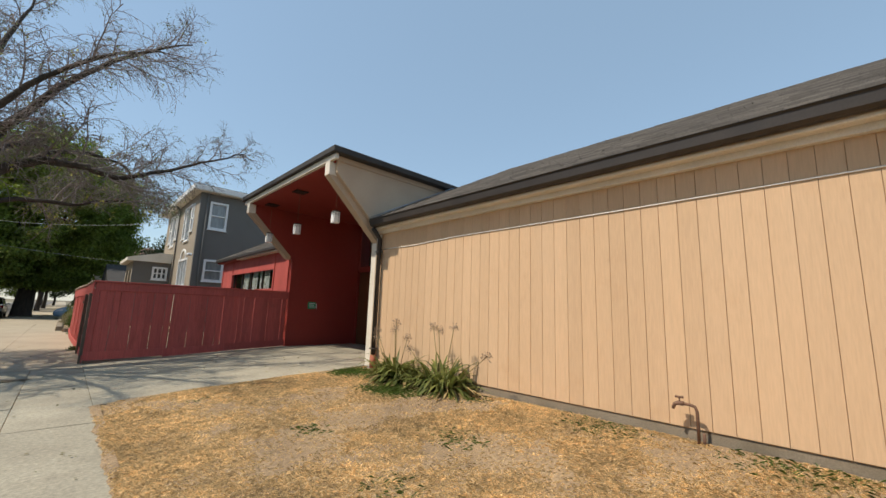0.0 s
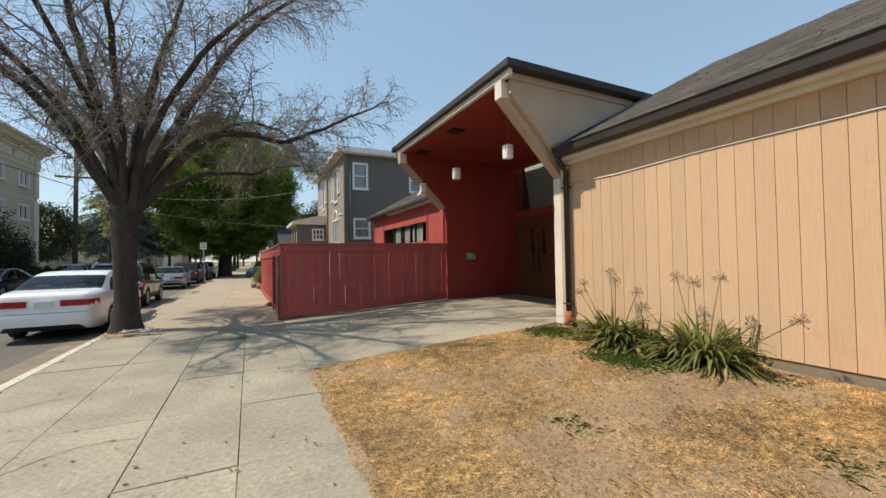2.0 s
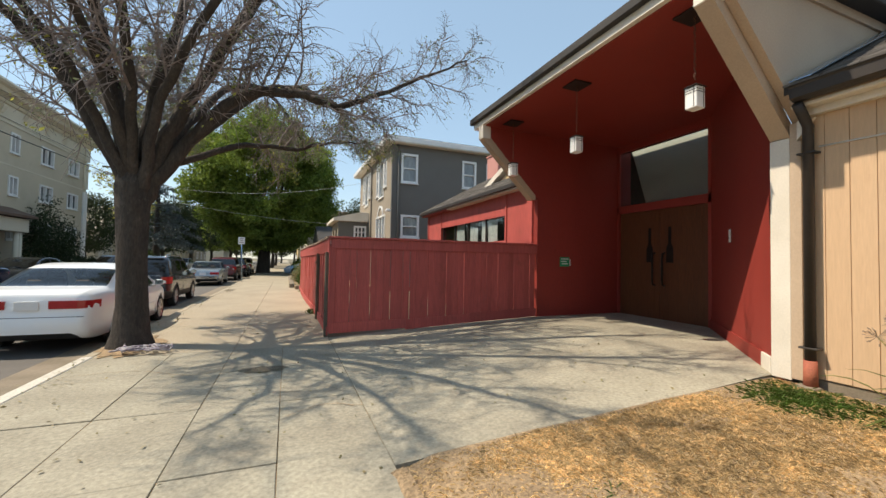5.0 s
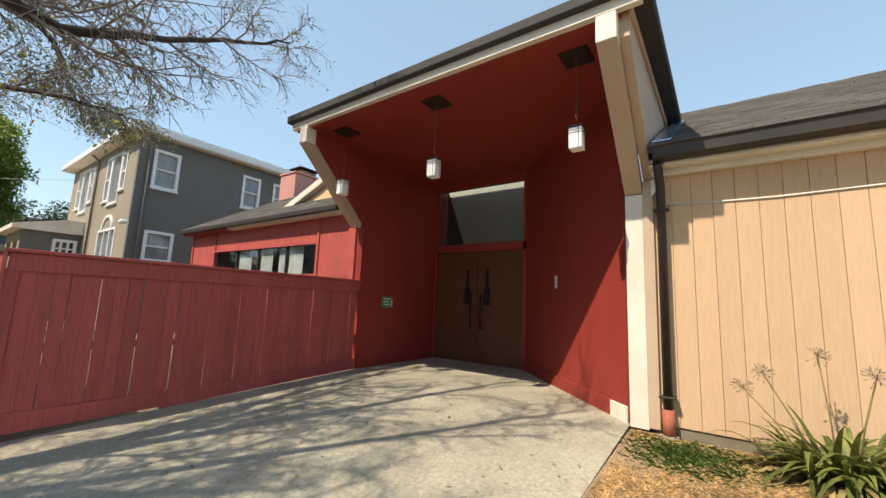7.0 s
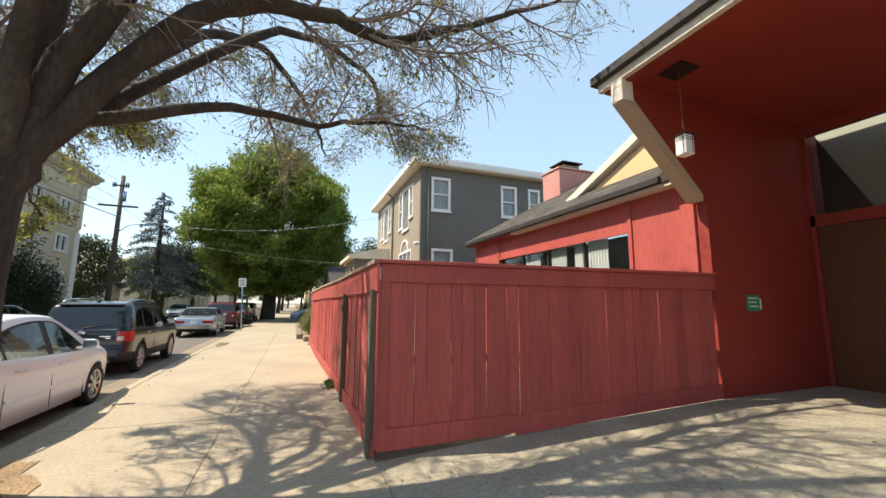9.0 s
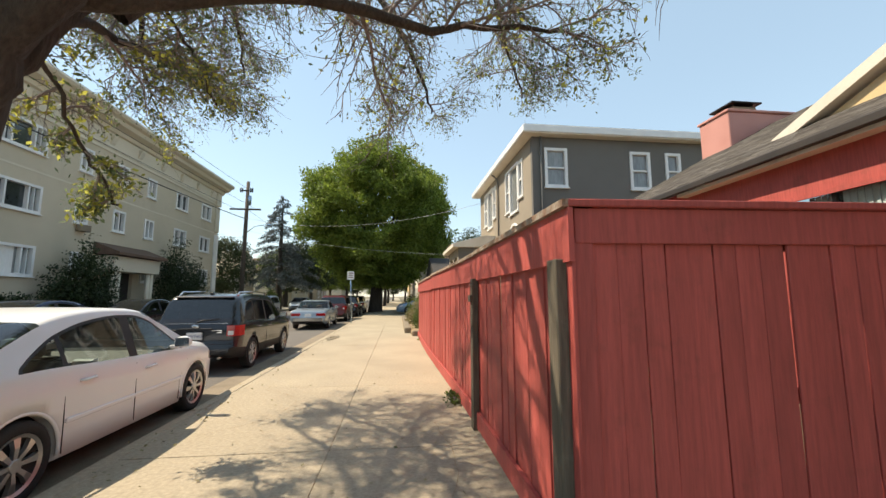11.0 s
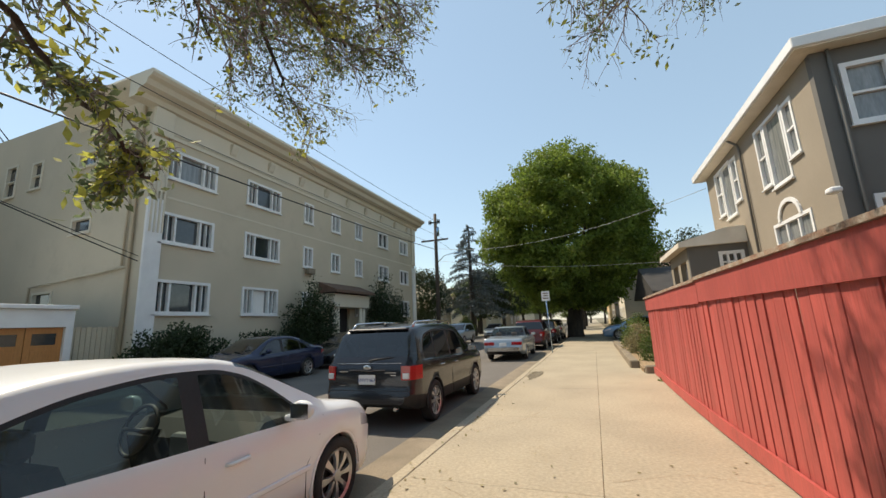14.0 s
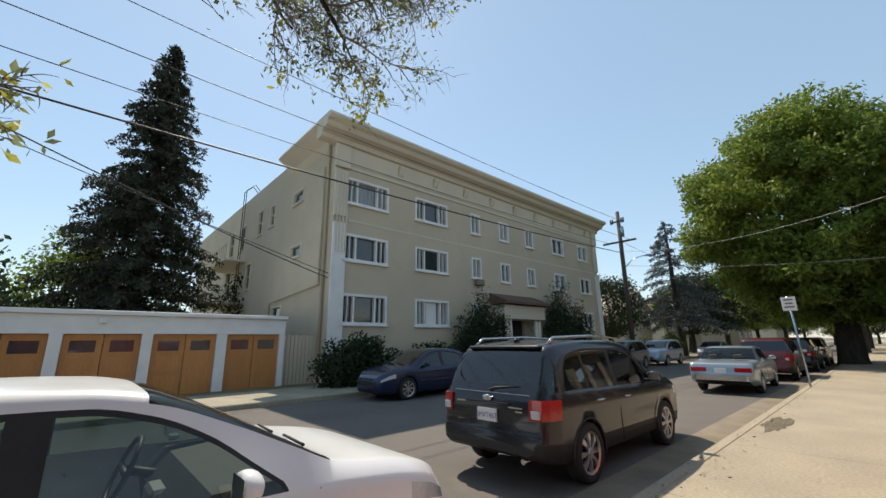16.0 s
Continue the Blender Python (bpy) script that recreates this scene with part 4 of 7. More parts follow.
            vs = [[bm.verts.new((s * xx, wy + R * 1.15 * math.cos(a), R + R * 1.15 * math.sin(a))) for a in [math.pi * k / 16 for k in range(17)]] for xx in (hw - 0.16, half(y) * 0.97)]
            for k in range(16):
                bm.faces.new((vs[0][k], vs[0][k + 1], vs[1][k + 1], vs[1][k]))
            part("wheel_well", bm, M["plastic"], t)
    # ends
    zb = lerp_table(spec["belt"], 0.08)
    hw = half(0.04)
    if tail == "chrome":
        bm = bmesh.new()
        prism(bm, [(-hw * 0.99, xo + 0.10), (-hw * 0.8, xo - 0.09), (hw * 0.8, xo - 0.09), (hw * 0.99, xo + 0.10)], "z", 0.42, 0.58)
        part("rear_bumper", bm, M["chrome"], t)
    else:
        part("bumper_seam", box(-hw * 0.97, xo - 0.028, 0.625, hw * 0.97, xo + 0.02, 0.634), M["plastic"], t)
        bm = bmesh.new()
        tube(bm, [(0.5, xo + 0.0, 0.34), (0.5, xo + 0.25, 0.34)], 0.03, 10)
        part("exhaust_pipe", bm, M["chrome"], t)
    for s in (-1, 1):
        if tail == "corner":
            bm = prism(bmesh.new(), [(s * (half(0.30) + 0.008), xo + 0.30), (s * (half(0.1) + 0.008), xo + 0.10), (s * (half(0.03) + 0.004), xo + 0.02), (s * hw * 0.86, xo - 0.014), (s * hw * 0.36, xo - 0.018), (s * hw * 0.36, xo + 0.05), (s * half(0.3) * 0.9, xo + 0.30)], "z", zb - 0.19, zb - 0.055)
        elif tail == "chrome":
            bm = box(min(s * hw * 0.98, s * hw * 0.45), xo - 0.012, 0.66, max(s * hw * 0.98, s * hw * 0.45), xo + 0.06, 0.80, 0.01)
        else:
            bm = prism(bmesh.new(), [(s * (half(0.28) + 0.010), xo + 0.28), (s * (half(0.1) + 0.012), xo + 0.10), (s * (half(0.03) + 0.006), xo + 0.015), (s * hw * 0.86, xo - 0.014), (s * hw * 0.80, xo - 0.014), (s * hw * 0.80, xo + 0.06), (s * half(0.28) * 0.9, xo + 0.28)], "z", zb - 0.22, zb + 0.0)
        lamp = part("tail_lamp", bm, M["tail"], t, "red tail lamp")
        if tail == "suv":
            part("reversing_lens", box(min(s * hw * 0.97, s * hw * 0.83), xo - 0.019, zb - 0.20, max(s * hw * 0.97, s * hw * 0.83), xo + 0.03, zb - 0.11, 0.006), M["lens"], lamp)
        wm = half(3.0)
        ym = spec["arc"][-1][0] + xo - 0.26
        zm = lerp_table(spec["belt"], spec["arc"][-1][0] - 0.2)
        bm = bmesh.new()
        bmesh.ops.create_uvsphere(bm, u_segments=16, v_segments=10, radius=1, matrix=Matrix.Translation((s * (wm + 0.10), ym, zm + 0.10)) @ Matrix.Diagonal((0.105, 0.075, 0.075, 1)))
        for v in bm.verts:
            v.co.y = max(v.co.y, ym - 0.035)
        for fc in bm.faces:
            fc.smooth = True
        quad_box(bm, min(s * wm * 0.93, s * (wm + 0.05)), ym - 0.02, zm + 0.015, max(s * wm * 0.93, s * (wm + 0.05)), ym + 0.05, zm + 0.06, 0.01)
        mir = part("mirror", bm, body if tail != "suv" else P["charcoal"], t)
        part("mirror_glass", box(s * (wm + 0.10) - 0.085, ym - 0.0385, zm + 0.045, s * (wm + 0.10) + 0.085, ym - 0.0355, zm + 0.155, 0.001), M["chrome"], mir)
        for k, (w0, w1) in enumerate(spec["wins"][-2:]):
            wq = half(w0) * 1.003
            yh = w0 + 0.10 + xo
            zh = lerp_table(spec["belt"], w0) - 0.15
            bm = bmesh.new()
            tube(bm, [(s * (wq - 0.01), yh, zh), (s * (wq + 0.03), yh + 0.03, zh + 0.004), (s * (wq + 0.03), yh + 0.16, zh + 0.006), (s * (wq - 0.01), yh + 0.19, zh + 0.004)], 0.013, 8)
            part("door_handle", bm, body if tail == "corner" else M["chrome"], t)
            bm = bmesh.new()
            ye = w0 - 0.05
            tube(bm, [(s * half(ye) * 0.992, ye + xo + 0.03, 0.27), (s * half(ye) * 0.999, ye + xo + 0.015, 0.55), (s * half(ye) * 1.001, ye + xo, 0.78), (s * half(ye) * 0.993, ye + xo, zm - 0.03)], 0.004, 4)
            part("door_seam", bm, M["plastic"], t)
        ye = spec["front"][1] - 0.08
        bm = bmesh.new()
        tube(bm, [(s * half(ye) * 0.990, spec["yf"] - R * 1.35 + xo, 0.27), (s * half(ye) * 0.999, spec["yf"] - R * 1.38 + xo, 0.55), (s * half(ye) * 1.003, ye + xo - 0.1, 0.76), (s * half(ye) * 0.972, ye + xo - 0.02, lerp_table(spec["belt"], ye) - 0.01)], 0.004, 4)
        part("door_seam", bm, M["plastic"], t)
        if tail != "suv":
            wq = half(2.5) * 1.001
            part("side_moulding", box(min(s * (wq - 0.02), s * (wq + 0.010)), spec["yr"] + R * 1.25 + xo, 0.52, max(s * (wq - 0.02), s * (wq + 0.010)), spec["yf"] - R * 1.25 + xo, 0.56, 0.006), body, t)
    part("grille", box(-0.38, L + xo - 0.03, 0.44, 0.38, L + xo + 0.052, 0.58, 0.01), M["plastic"], t)
    bm = bmesh.new()
    yc = spec["front"][1] + xo
    for s in (-0.3, 0.25):
        tube(bm, [(s - 0.25, yc + 0.02, lerp_table(spec["top"], spec["front"][1]) + 0.012), (s + 0.3, yc - 0.07, lerp_table(spec["top"], spec["front"][1] - 0.07) + 0.012)], 0.010, 5)
    part("windscreen_wiper", bm, M["plastic"], t, "black wiper blades")
    pz = 0.80 if tail == "suv" else 0.82 if tail == "corner" else 0.70
    pl = part("number_plate", box(-0.155, xo - 0.032, pz - 0.075, 0.155, xo - 0.002, pz + 0.075, 0.004), M["plate"], t, "white number plate")
    if name == "estate_car":
        cu = bpy.data.curves.new("plate_text", "FONT")
        cu.body, cu.size, cu.align_x, cu.align_y, cu.extrude = "6MVT467", 0.085, "CENTER", "CENTER", 0.001
        tmp = bpy.data.objects.new("plate_text_tmp", cu)
        me = bpy.data.meshes.new_from_object(tmp)
        bpy.data.objects.remove(tmp)
        me.transform(pose(0, xo - 0.0335, pz - 0.008, 90, 0, 0))
        me.materials.append(M["ink"])
        txt = new("plate_number", me)
        txt.parent = pl
        txt["label"] = "dark blue plate number"
    # cabin
    if cabin:
        fl = 0.35
        bm = box(-0.72, spec["rear"][0] + xo + 0.3, fl - 0.05, 0.72, spec["front"][1] + xo - 0.05, fl)
        part("cabin_floor", bm, M["cabin"], t)
        bs = lerp_table(spec["belt"], 2.5)
        for yy, n in ((spec["front"][0] - 0.80, 2), (spec["front"][0] - 1.60, 1)):
            for s in ((-0.36, 0.36) if n == 2 else (0,)):
                w = 0.25 if n == 2 else 0.60
                bm = bmesh.new()
                quad_box(bm, s - w, yy + xo, fl, s + w, yy + xo + 0.5, fl + 0.24, 0.05)
                prism(bm, [(yy + xo - 0.16, bs + 0.06), (yy + xo - 0.28, bs + 0.06), (yy + xo - 0.08, fl + 0.15), (yy + xo + 0.08, fl + 0.15)], "x", s - w, s + w)
                for hx in ((s,) if n == 2 else (-0.35, 0.35)):
                    quad_box(bm, hx - 0.12, yy + xo - 0.30, bs + 0.09, hx + 0.12, yy + xo - 0.19, bs + 0.24, 0.03)
                part("seat", bm, M["cabin"], t, "dark grey cloth seat")
        yd = spec["front"][1] + xo - 0.25
        bm = bmesh.new()
        prism(bm, [(yd, bs - 0.02), (yd - 0.35, bs - 0.02), (yd - 0.50, bs - 0.14), (yd - 0.40, fl), (yd, fl)], "x", -0.70, 0.70)
        part("dashboard", bm, M["plastic"], t)
        bm = box(-0.13, yd - 0.53, bs - 0.42, 0.13, yd - 0.41, bs - 0.10, 0.02)
        part("centre_console", bm, M["rim"], t, "silver centre console")
        bm = bmesh.new()
        c = Vector((-0.36, yd - 0.62, bs - 0.06))
        ring = [c + Vector((0.19 * math.cos(a), 0.07 * math.sin(a), 0.18 * math.sin(a))) for a in [2 * math.pi * k / 20 for k in range(21)]]
        tube(bm, ring, 0.016, 6, False)
        tube(bm, [c + Vector((-0.18, 0, 0)), c, c + Vector((0.18, 0, 0))], 0.02, 6)
        tube(bm, [c, c + Vector((0, 0.3, -0.1))], 0.03, 6)
        part("steering_wheel", bm, M["plastic"], t)
    return t


RZ = -0.14
car("sedan_car", "white four-door saloon parked at the kerb", SEDAN, P["white"], M["carglass"], (-4.25, 15.77, RZ), 0.3)
suv = car("estate_car", "dark charcoal sport-utility car with roof rails, parked at the kerb", SUV, P["charcoal"], M["tint"], (-4.68, 22.10, RZ), 0.5, tail="suv")
for s in (-1, 1):
    bm = bmesh.new()
    tube(bm, [(s * 0.60, -1.75, 1.62), (s * 0.61, -1.62, 1.72), (s * 0.61, -0.6, 1.745), (s * 0.60, 0.15, 1.72), (s * 0.59, 0.27, 1.63)], [0.03, 0.02, 0.018, 0.018, 0.025], 8)
    part("roof_rail", bm, M["chrome"], suv, "silver roof rail with dark feet")
part("tailgate_line", box(-0.62, -2.212, 1.052, 0.62, -2.19, 1.060, 0.002), M["chrome"], suv)
part("roof_aerial", box(-0.03, -1.62, 1.66, 0.03, -1.52, 1.72, 0.015), M["plastic"], suv)
part("spoiler", box(-0.60, -1.93, 1.585, 0.60, -1.72, 1.63, 0.015), P["charcoal"], suv)
bm = bmesh.new()
tube(bm, [(0.0, -2.205, 1.09), (0.1, -2.19, 1.12), (0.45, -2.17, 1.15)], [0.014, 0.01, 0.006], 6)
part("rear_wiper", bm, M["plastic"], suv, "black rear wiper")
part("tailgate_trim", box(-0.34, -2.275, 0.935, 0.34, -2.25, 0.96, 0.004), P["charcoal"], suv)
bm = bmesh.new()
bmesh.ops.create_uvsphere(bm, u_segments=16, v_segments=8, radius=1, matrix=Matrix.Translation((0, -2.262, 0.995)) @ Matrix.Diagonal((0.075, 0.012, 0.04, 1)))
part("badge", bm, M["chrome"], suv, "plain oval badge")
for x, w, z in ((-0.46, 0.16, 0.93), (0.43, 0.20, 0.91), (0.48, 0.10, 0.87), (-0.48, 0.10, 0.70)):
    part("badge_lettering", box(x - w / 2, -2.2545, z - 0.008, x + w / 2, -2.246, z + 0.008), M["chrome"], suv)

car("vintage_saloon", "silver-blue older saloon with chrome bumper, parked at the kerb", OLDSEDAN, P["silver"], M["carglass"], (-4.85, 33.3, RZ), 1.5, tail="chrome", wheel="disc")
car("hatchback_car", "dark maroon hatchback parked behind the silver saloon", SUV, P["maroon"], M["tint"], (-4.6, 39.0, RZ), 0.5, "cars along the street", tail="suv", cabin=False)
car("van_car", "black sport-utility car parked under the street tree", SUV, P["black"], M["tint"], (-4.5, 45.0, RZ), 0, "cars along the street", tail="suv", cabin=False)
car("parked_car", "pale grey sport-utility car parked far down the street", SUV, P["grey"], M["tint"], (-4.5, 51.0, RZ), 0, "cars along the street", tail="suv", cabin=False)
car("parked_car", "navy blue saloon parked before the apartment house", SEDAN, P["navy"], M["tint"], (-12.15, 25.1, RZ), 180, "cars across the street", cabin=False)
car("parked_car", "glossy black saloon parked before the apartment house", SEDAN, P["black"], M["tint"], (-12.15, 30.6, RZ), 180, "cars across the street", cabin=False)
car("parked_car", "grey pickup-sized car parked across the street", SUV, P["grey"], M["tint"], (-12.1, 40.5, RZ), 180, "cars across the street", cabin=False)
car("parked_car", "pale blue hatchback parked across the street", SUV, P["pale"], M["tint"], (-12.0, 46.5, RZ), 180, "cars across the street", cabin=False)
car("parked_car", "silver saloon parked far across the street", SEDAN, P["silver"], M["tint"], (-11.5, 58.0, RZ), 180, "cars across the street", cabin=False)
car("driveway_car", "blue saloon standing across the pavement in a driveway", SEDAN, P["blue"], M["tint"], (1.9, 44.5, 0.0), 90, "", cabin=False)

# ---- buildings round about ----
def holes_wall(axis, pos, thick, u0, u1, z0, z1, openings):
    """A wall in the plane axis=pos with real openings (u0, u1, z0, z1), as one closed mesh."""
    bm = bmesh.new()
    us = sorted({u0, u1} | {u for o in openings for u in o[:2]})
    zs = sorted({z0, z1} | {z for o in openings for z in o[2:]})
    nu, nz = len(us) - 1, len(zs) - 1
    seen = {}

    def vert(i, k, d):
        if (i, k, d) not in seen:
            p = pos + d * thick
            seen[i, k, d] = bm.verts.new((p, us[i], zs[k]) if axis == "x" else (us[i], p, zs[k]))
        return seen[i, k, d]

    def full(i, k):
        if not (0 <= i < nu and 0 <= k < nz):
            return False
        u, z = (us[i] + us[i + 1]) / 2, (zs[k] + zs[k + 1]) / 2
        return not any(o[0] < u < o[1] and o[2] < z < o[3] for o in openings)
    for i in range(nu):
        for k in range(nz):
            if not full(i, k):
                continue
            c = ((i, k), (i + 1, k), (i + 1, k + 1), (i, k + 1))
            for d in (0, 1):
                bm.faces.new([vert(*p, d) for p in c])
            for (p, q), (di, dk) in zip(zip(c, c[1:] + c[:1]), ((0, -1), (1, 0), (0, 1), (-1, 0))):
                if not full(i + di, k + dk):
                    bm.faces.new((vert(*p, 0), vert(*q, 0), vert(*q, 1), vert(*p, 1)))
    bmesh.ops.recalc_face_normals(bm, faces=bm.faces)
    return bm


def window(parent, axis, pos, out, u0, u1, z0, z1, bars, m_frame, pane_mat, rail=True, proud=0.05, depth=0.1, fw=0.07, sill=True, thin=()):
    """A framed window set in an opening; out is the sign of the outward way along the axis."""
    def b(bm, a0, a1, ua, ub, za, zb):
        p, q = sorted((pos + out * a0, pos + out * a1))
        return quad_box(bm, p, ua, za, q, ub, zb) if axis == "x" else quad_box(bm, ua, p, za, ub, q, zb)
    bm = bmesh.new()
    o = 0.06
    b(bm, -depth, proud, u0 - o, u0 + fw - o + 0.03, z0 - o, z1 + o)
    b(bm, -depth, proud, u1 - fw + o - 0.03, u1 + o, z0 - o, z1 + o)
    b(bm, -depth, proud - 0.003, u0, u1, z1 - fw + o - 0.03, z1 + o)
    b(bm, -depth, proud - 0.003, u0, u1, z0 - o, z0 + fw - o + 0.03)
    if sill:
        b(bm, -depth, proud + 0.06, u0 - 0.1, u1 + 0.1, z0 - o - 0.05, z0 - o - 0.002)
    w = part("window", bm, m_frame, parent, "white framed window")
    for f in bars:
        u = u0 + (u1 - u0) * f
        part("bar", b(bmesh.new(), -depth + 0.005, proud - 0.02, u - 0.04, u + 0.04, z0, z1), m_frame, w)
    if rail:
        z = (z0 + z1) / 2
        part("bar", b(bmesh.new(), -depth + 0.008, proud - 0.03, u0, u1, z - 0.03, z + 0.03), m_frame, w)
    for f in thin:
        u = u0 + (u1 - u0) * f
        part("muntin", b(bmesh.new(), -depth + 0.01, proud - 0.04, u - 0.018, u + 0.018, z0, z1), m_frame, w)
    part("pane", b(bmesh.new(), -depth + 0.02, -depth + 0.03, u0, u1, z0, z1), pane_mat, w)
    return w


CT = M["curtain"]
M["pane2"] = mat("curtained_window_pane", (0.16, 0.17, 0.17), (0.26, 0.27, 0.26), 0.08, 3, 12, 0.2, 0, spec=0.9, stretch=(1, 3, 0.2))
# apartment house
ap = thing("apartment_building", "three-storey cream stucco apartment house with a heavy cornice", "building", at=(-17, 36, 0))
ai = Matrix.Translation((17, -36, 0))
AX, Y0, Y1 = -17.0, 23.7, 48.6
cols = [(24.25, 26.6, (0.26, 0.74)), (28.45, 30.7, (0.26, 0.74)), (32.75, 33.5, (0.5,)), (35.45, 36.35, (0.5,)), (38.3, 39.15, (0.5,)), (41.7, 43.25, (0.5,)), (45.5, 47.1, (0.5,))]
floors = [(2.45, 3.72), (5.32, 6.50), (8.08, 9.28)]
ops = [(a, b, z0, z1) for a, b, _ in cols for z0, z1 in floors if not (34 < a < 38 and z0 < 3)]
door_o = (35.3, 37.6, 0.2, 2.9)
bm = holes_wall("x", AX, -0.3, Y0, Y1, -0.1, 10.9, ops + [door_o])
part("front_wall", under(bm, ai), M["apt"], ap)
for k, (a, b, bars) in enumerate(cols):
    for j, (z0, z1) in enumerate(floors):
        if 34 < a < 38 and z0 < 3:
            continue
        w = window(ap, "x", AX, 1, a, b, z0, z1, bars, M["purewhite"], M["pane2"] if (k + 2 * j) % 3 == 1 else M["darkpane"], rail=False, proud=0.06, depth=0.16, fw=0.09, thin=(0.13, 0.87) if k < 2 else ())
        for o in (w, *w.children):
            o.data.transform(ai)
sops = [(-21.9, -20.6, 9.1, 9.75), (-21.8, -20.5, 6.05, 6.65), (-27.9, -27.0, 8.6, 10.2), (-29.6, -28.6, 5.2, 6.9), (-25.6, -24.8, 8.7, 10.0), (-34.5, -33.3, 8.2, 10.0), (-34.5, -33.3, 5.2, 7.0), (-31.6, -30.6, 8.2, 10.0), (-24.0, -22.6, 2.6, 3.6)]
bm = holes_wall("y", Y0, 0.3, -46, AX - 0.3, -0.1, 11.9, sops)
part("side_wall", under(bm, ai), M["apt"], ap)
for a, b, z0, z1 in sops:
    w = window(ap, "y", Y0, -1, a, b, z0, z1, (), M["aptlight"], M["darkpane"], rail=(z1 - z0 > 1), proud=0.04, depth=0.14)
    for o in (w, *w.children):
        o.data.transform(ai)
part("back_wall", under(box(-46, Y0 + 0.3, -0.1, -45.7, Y1, 11.5), ai), M["apt"], ap)
part("north_wall", under(box(-45.7, Y1 - 0.3, -0.1, AX - 0.3, Y1, 11.5), ai), M["apt"], ap)
part("roof", under(box(-46, Y0 + 0.3, 11.3, AX - 0.3, Y1 - 0.3, 11.5), ai), M["tar"], ap)
bm = bmesh.new()
cor = [(AX - 0.3, 11.85), (AX + 1.0, 11.85), (AX + 1.05, 11.70), (AX + 0.95, 11.58), (AX + 0.75, 11.50), (AX + 0.65, 11.3), (AX + 0.2, 11.15), (AX + 0.14, 10.95), (AX + 0.001, 10.9), (AX - 0.3, 10.9)]
prism(bm, cor, "y", Y0 - 0.9, Y1 + 0.6)
part("cornice", under(bm, ai), M["aptlight"], ap, "deep pale moulded cornice")
bm = bmesh.new()
prism(bm, [(Y0 - 0.9, 11.85), (Y0 - 0.95, 11.70), (Y0 - 0.8, 11.58), (Y0 - 0.2, 11.2), (Y0 - 0.002, 10.9), (Y0 - 0.002, 11.85)], "x", -22.2, AX - 0.31)
part("cornice_return", under(bm, ai), M["aptlight"], ap)
for za, zb, e in ((9.75, 9.9, 0.06), (10.0, 10.88, 0.035), (7.15, 7.24, 0.012)):
    part("string_course", under(box(AX + 0.002, Y0 + 0.75, za, AX + e, Y1 - 0.65, zb), ai), M["aptlight"], ap)
for i in range(9):
    y = 27.4 + i * 2.45
    bm = bmesh.new()
    prism(bm, [(AX + 0.036, 10.2), (AX + 0.12, 10.3), (AX + 0.26, 10.65), (AX + 0.26, 10.75), (AX + 0.036, 10.75)], "y", y - 0.17, y + 0.17)
    part("bracket", under(bm, ai), M["aptlight"], ap)
for ya, yb in ((Y0 - 0.05, Y0 + 0.62), (Y1 - 0.62, Y1 + 0.05)):
    for z0, z1, e in ((-0.05, 7.0, 0.0), (7.3, 9.6, 0.0), (9.7, 10.85, 0.06)):
        part("pilaster", under(box(AX + 0.002, ya - e, z0, AX + 0.12 + e, yb + e, z1, 0.02), ai), M["purewhite"] if z0 < 0 else M["aptlight"], ap)
bm = bmesh.new()
tube(bm, [(-17.6, Y0 - 0.10, 0.2), (-17.6, Y0 - 0.10, 11.0), (-17.3, Y0 - 0.10, 11.3)], 0.07, 8)
tube(bm, [(-18.0, Y0 - 0.09, 4.3), (-18.0, Y0 - 0.09, 10.0)], 0.05, 8)
tube(bm, [(-24.2, Y0 - 0.09, 3.1), (-24.2, Y0 - 0.09, 3.9), (-17.7, Y0 - 0.09, 4.25)], 0.05, 8)
part("drainpipe", under(bm, ai), M["apt"], ap)
for z in (4.3, 7.2):
    bm = bmesh.new()
    quad_box(bm, -35.5, Y0 - 1.3, z, -30, Y0 - 0.002, z + 0.12)
    for i in range(12):
        quad_box(bm, -35.5 + i * 0.5, Y0 - 1.3, z + 0.12, -35.46 + i * 0.5, Y0 - 1.26, z + 1.1)
    quad_box(bm, -35.5, Y0 - 1.31, z + 1.08, -30, Y0 - 1.25, z + 1.14)
    part("fire_balcony", under(bm, ai), M["aptlight"], ap, "pale metal fire balcony")
bm = bmesh.new()
tube(bm, [(-30.5, Y0 - 0.25, 4.5), (-30.5, Y0 - 0.25, 12.6), (-30.5, Y0 + 0.3, 13.2), (-30.5, Y0 + 0.8, 12.6)], 0.03, 6)
tube(bm, [(-31.0, Y0 - 0.25, 4.5), (-31.0, Y0 - 0.25, 12.6), (-31.0, Y0 + 0.3, 13.2), (-31.0, Y0 + 0.8, 12.6)], 0.03, 6)
part("roof_ladder", under(bm, ai), M["iron"], ap)
for y in (34.8, 35.15, 37.8, 38.15):
    bm = bmesh.new()
    tube(bm, [(AX + 0.75, y, 0.0), (AX + 0.75, y, 2.9)], [0.15, 0.13], 12)
    part("portico_column", under(bm, ai), M["aptlight"], ap)
part("portico_beam", under(box(AX + 0.002, 34.4, 2.9, AX + 1.0, 38.6, 3.75, 0.03), ai), M["aptlight"], ap)
bm = bmesh.new()
prism(bm, [(AX + 0.002, 4.5), (AX + 1.35, 3.95), (AX + 1.35, 3.80), (AX + 0.002, 3.80)], "y", 34.2, 38.8)
M["tile"] = mat("roof_tile", (0.16, 0.10, 0.07), (0.12, 0.075, 0.055), 0.85, 3, 30, 0.25, 0.4)
